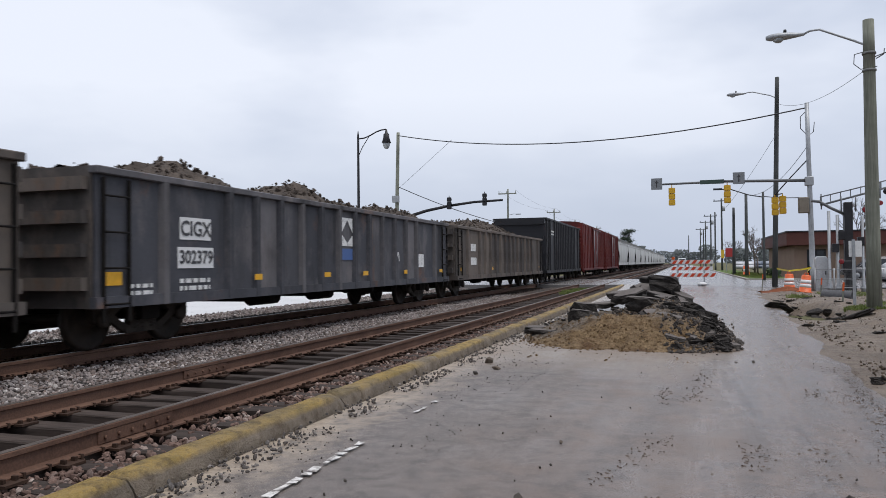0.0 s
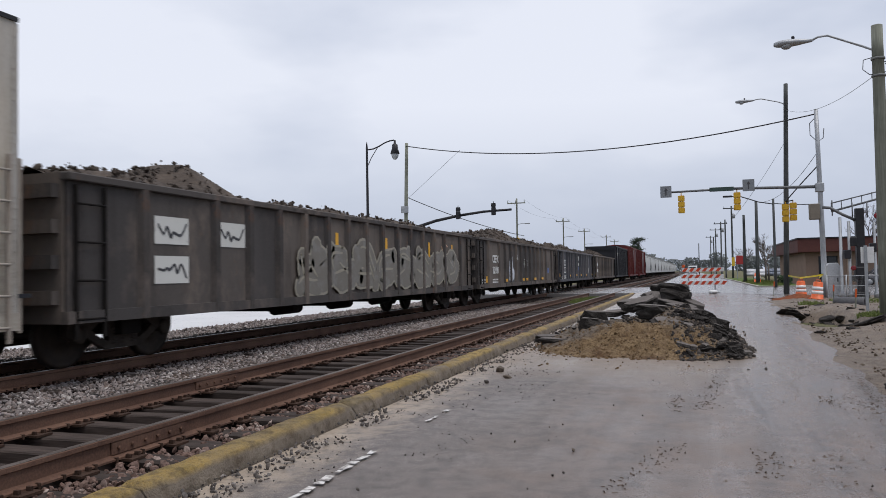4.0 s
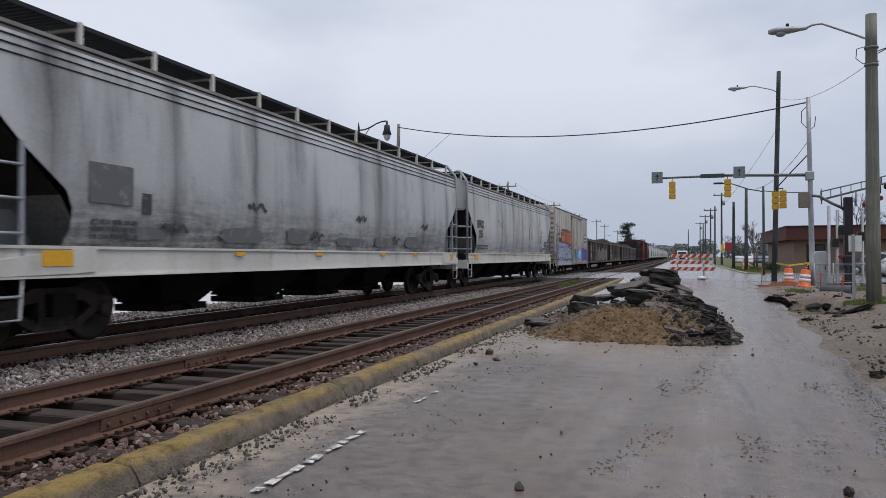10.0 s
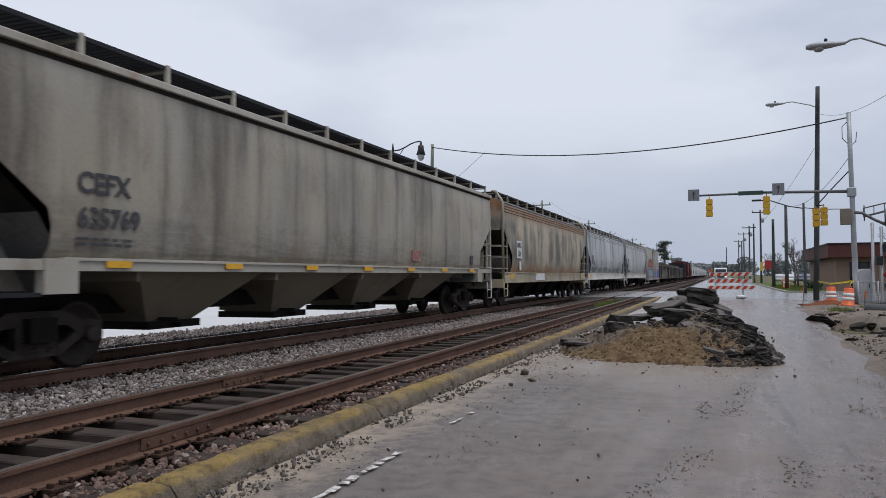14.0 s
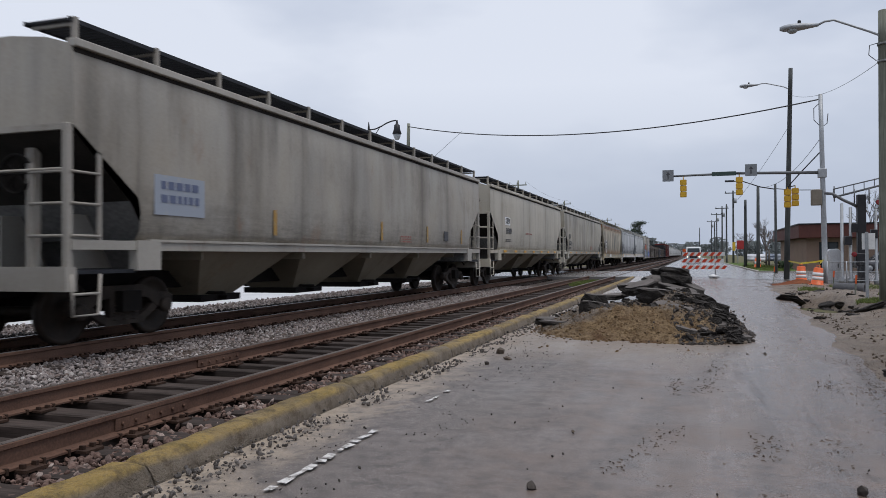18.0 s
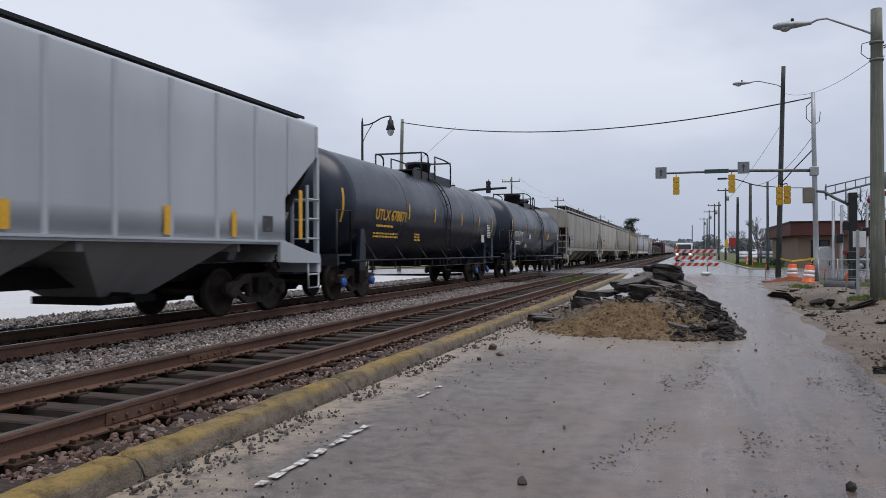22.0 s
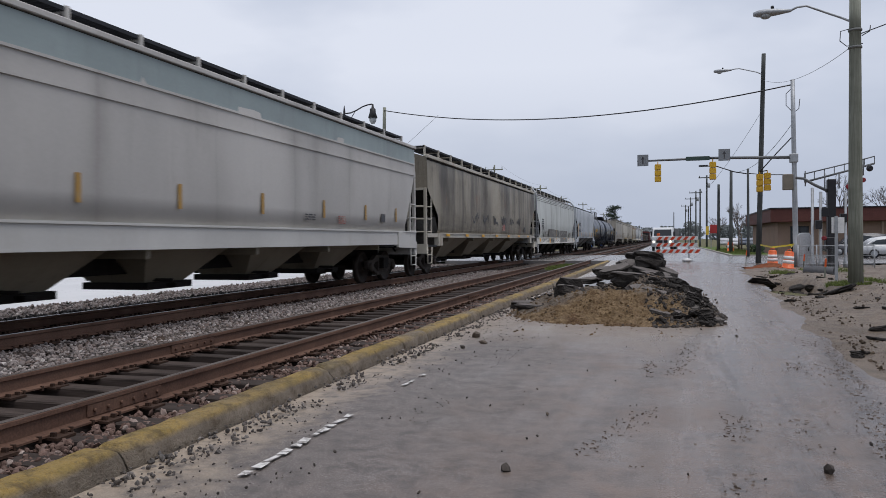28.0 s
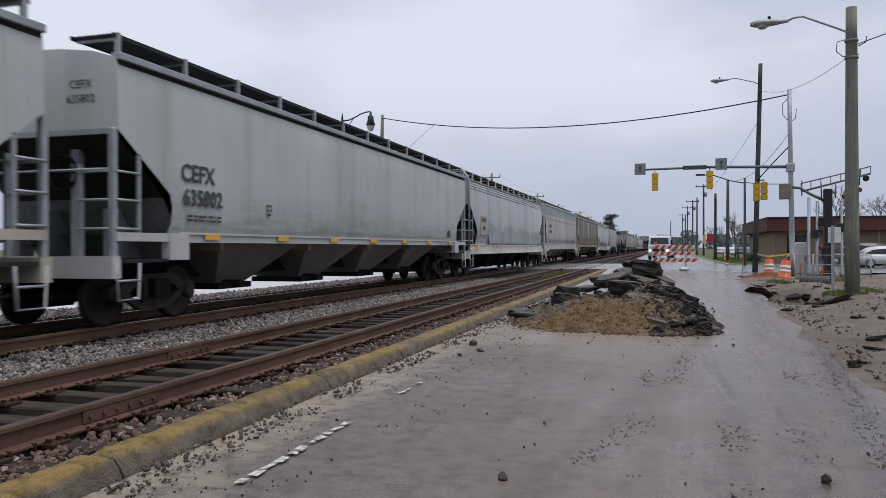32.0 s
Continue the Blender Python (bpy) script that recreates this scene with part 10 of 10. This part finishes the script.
    GHOST_PALE = worn("pale_ghost_paint", (0.37, 0.385, 0.40), (0.26, 0.26, 0.26), 0.56, 2.6)
    GHOST = worn("ghost_grey_paint", (0.30, 0.315, 0.335), (0.20, 0.20, 0.20), 0.60, 2.2)
    r = random.Random(6)
    q = -301.4
    while q < -287:
        w = r.uniform(0.5, 1.1)
        smear(c, q + u, q + w + u + 0.1, 1.40, 1.42 + r.uniform(0.45, 1.05) * (0.7 if q > -290 else 1.0), GHOST if r.random() < 0.6 else GHOST_PALE, 1.616 + 0.004 * r.random(), int(-q * 10), "grey painted-out lettering")
        q += w + r.uniform(0.0, 0.06)
    # clean pale hopper
    W5 = paint("clean_pale_hopper", (0.60, 0.615, 0.605), (0.20, 0.185, 0.15), 0.25, 0.0, 0.45, seams=2.5)
    WS5 = paint("clean_pale_sill", (0.62, 0.62, 0.60), (0.25, 0.18, 0.11), 0.4, 0.1)
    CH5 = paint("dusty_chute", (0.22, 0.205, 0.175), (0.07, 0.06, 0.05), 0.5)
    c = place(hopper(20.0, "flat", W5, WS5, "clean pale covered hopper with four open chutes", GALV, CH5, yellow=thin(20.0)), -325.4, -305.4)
    u = 315.4
    end_mark(c, 20.0, ("CEFX", "635802"), DARK_MARK)
    side_mark(c, "CEFX", -323.4 + u, 2.44, 0.40, DARK_MARK, 1.63, 0.01)
    side_mark(c, "635802", -323.25 + u, 2.04, 0.38, DARK_MARK, 1.63, 0.01)
    small_print(c, -323.2 + u, 1.75, 1.0, 2, DARK_MARK, 1.62, 0.04, 101)
    small_print(c, -321.0 + u, 2.05, 0.2, 3, DARK_MARK, 1.62, 0.05, 102)
    side_patch(c, -308.0 + u, -307.7 + u, 1.6, 1.85, DARK_MARK, 1.62, "notice")
    c = place(hopper(18.6, "flat", W5, paint("cream_sill", (0, 0, 0)), "pale covered hopper at the end of the view", GALV, CH5, yellow=thin(18.6)), -345.2, -326.6)


ROOF = paint("grimy_hopper_roof", (0.15, 0.145, 0.14), (0.05, 0.045, 0.04), 0.7)
# soot colour deepened to hold the shade of the end recesses
SOOT_SHADE = surface("shaded_sooty_sheet", (0.009, 0.008, 0.007), (0.034, 0.029, 0.025), 1.5, 20, 0.85, 0.0, 0.3, 0.01, 0.0, 0.2)
# lighter tone for the lower end sheets, where light reaches in
LIT_DUSTY_SHEET = surface("lit_dusty_sheet", (0.10, 0.10, 0.098), (0.24, 0.235, 0.225), 1.2, 16, 0.8)
BOARD = surface("dark_walkway_grating", (0.010, 0.011, 0.014), (0.026, 0.028, 0.034), 4, 40, 0.7, 0.0, 0.2, 0.01, 0.0, 0.3)
SCRAP = surface("dark_scrap", (0.026, 0.021, 0.018), (0.105, 0.082, 0.066), 2.5, 25, 0.85, 0.0, 0.8, 0.03, 0.0)


# ---- the oncoming lorry ----
def build_lorry():
    t = thing("lorry", "white lorry with lit headlamps waiting on the road beyond the crossing", "lorry", at=pose(0.4, 160, 0.1))
    CAB = plain("white_cab_paint", (0.70, 0.71, 0.72), 0.3)
    bm = bmesh.new()
    plate(bm, [(-1.3, 0.7), (-1.3, 1.55), (-0.5, 1.6), (-0.2, 2.45), (0.2, 2.6), (1.3, 2.6), (1.3, 0.7)], -1.1, 1.1)
    bevel_all(bm, 0.06, 2)
    cab = part("cab", bm, CAB, t)
    bm = bmesh.new()
    quads(bm, [(-0.95, -0.56, 1.66), (0.95, -0.56, 1.66), (0.9, -0.27, 2.36), (-0.9, -0.27, 2.36)], [(0, 1, 2, 3)])
    bmesh.ops.solidify(bm, geom=bm.faces[:], thickness=0.04)
    part("windscreen", bm, GLASS, cab)
    bm = bmesh.new()
    box(bm, -0.6, 0.6, -1.36, -1.3, 0.8, 1.4)
    part("grille", bm, BLACK, cab)
    bm = bmesh.new()
    box(bm, -1.15, 1.15, -1.42, -1.25, 0.45, 0.72)
    part("bumper", bm, GALV, cab)
    glow = bpy.data.materials.new("lit_headlamp")
    glow.use_nodes = True
    glow.node_tree.nodes["Principled BSDF"].inputs["Emission Color"].default_value = (1, 0.86, 0.6, 1)
    glow.node_tree.nodes["Principled BSDF"].inputs["Emission Strength"].default_value = 1.6
    for s in (-1, 1):
        bm = bmesh.new()
        lathe(bm, (s * 0.88, -1.31, 1.0), [(0.13, 0.02), (0.13, -0.02), (0.001, -0.03)], 12, "y")
        part("headlamp", bm, glow, cab, "lit headlamp")
        bm = bmesh.new()
        box(bm, s * 1.2 - 0.08, s * 1.2 + 0.08, -0.4, -0.3, 1.6, 2.1)
        part("mirror", bm, BLACK, cab)
    bm = bmesh.new()
    box(bm, -1.2, 1.2, 1.5, 6.5, 0.9, 2.5)
    bevel_all(bm, 0.05)
    part("body", bm, surface("dark_lorry_body", (0.06, 0.06, 0.065), (0.12, 0.12, 0.125)), t)
    for y in (-0.5, 3.8, 5.1):
        for s in (-1, 1):
            bm = bmesh.new()
            lathe(bm, (s * 0.98, y, 0.48), [(0.001, -0.14), (0.45, -0.14), (0.5, -0.1), (0.5, 0.1), (0.45, 0.14), (0.001, 0.14)], 18, "x")
            part("wheel", bm, BLACK, t)
    return t


# ---- build ----
build_ground()
build_kerb()
near = build_track("near_track", NEAR_RAILS, NEAR_TOP, "rusty railway track on dark timber ties", 150)
joint_bars(near, NEAR_RAILS, NEAR_TOP)
build_track("far_track", FAR_RAILS, FAR_TOP, "railway track carrying the freight train", 100)
build_dashes()
build_stones()
build_pile()
build_poles()
build_left_side()
build_wires()
build_barricade()
build_verge()
build_crossing_gear()
build_building()
build_trees()
build_cars()
build_train()
LORRY = build_lorry()


def travelled(t):
    """Metres that the train has gone by t seconds."""
    u = t / 32
    return 286.919 * u + 90.086 * u ** 2 - 203.516 * u ** 3 + 298.682 * u ** 4 - 137.716 * u ** 5


def motions():
    times = [i for i in range(33)]
    for car, y in TRAIN:
        walk(car, [(t, pose(TRAIN_X, y + travelled(t), FAR_TOP)) for t in times])
    # wheels roll without slipping
    turns = [(t, -math.degrees(travelled(t) / 0.457)) for t in (32 * i / 552 for i in range(553))]
    for w, y in WHEELSETS:
        walk(w, [(t, pose(0, y, 0.457, a, 0, 0)) for t, a in turns])
    walk(LORRY, [(t, pose(x, y, 0.06, 0, 0, turn)) for t, x, y, turn in ((0, 0.2, 245, 0), (8, 0.3, 190, 0), (14, 0.3, 150, 0), (17, 0.25, 133, 0), (20, 0.1, 118, -1), (22, -0.05, 111, -3), (24, -0.2, 102, -4), (26, -0.3, 94, -5), (28, -0.35, 88, -5), (29.5, -0.35, 85, -5), (32, -0.35, 84, -5))])


motions()
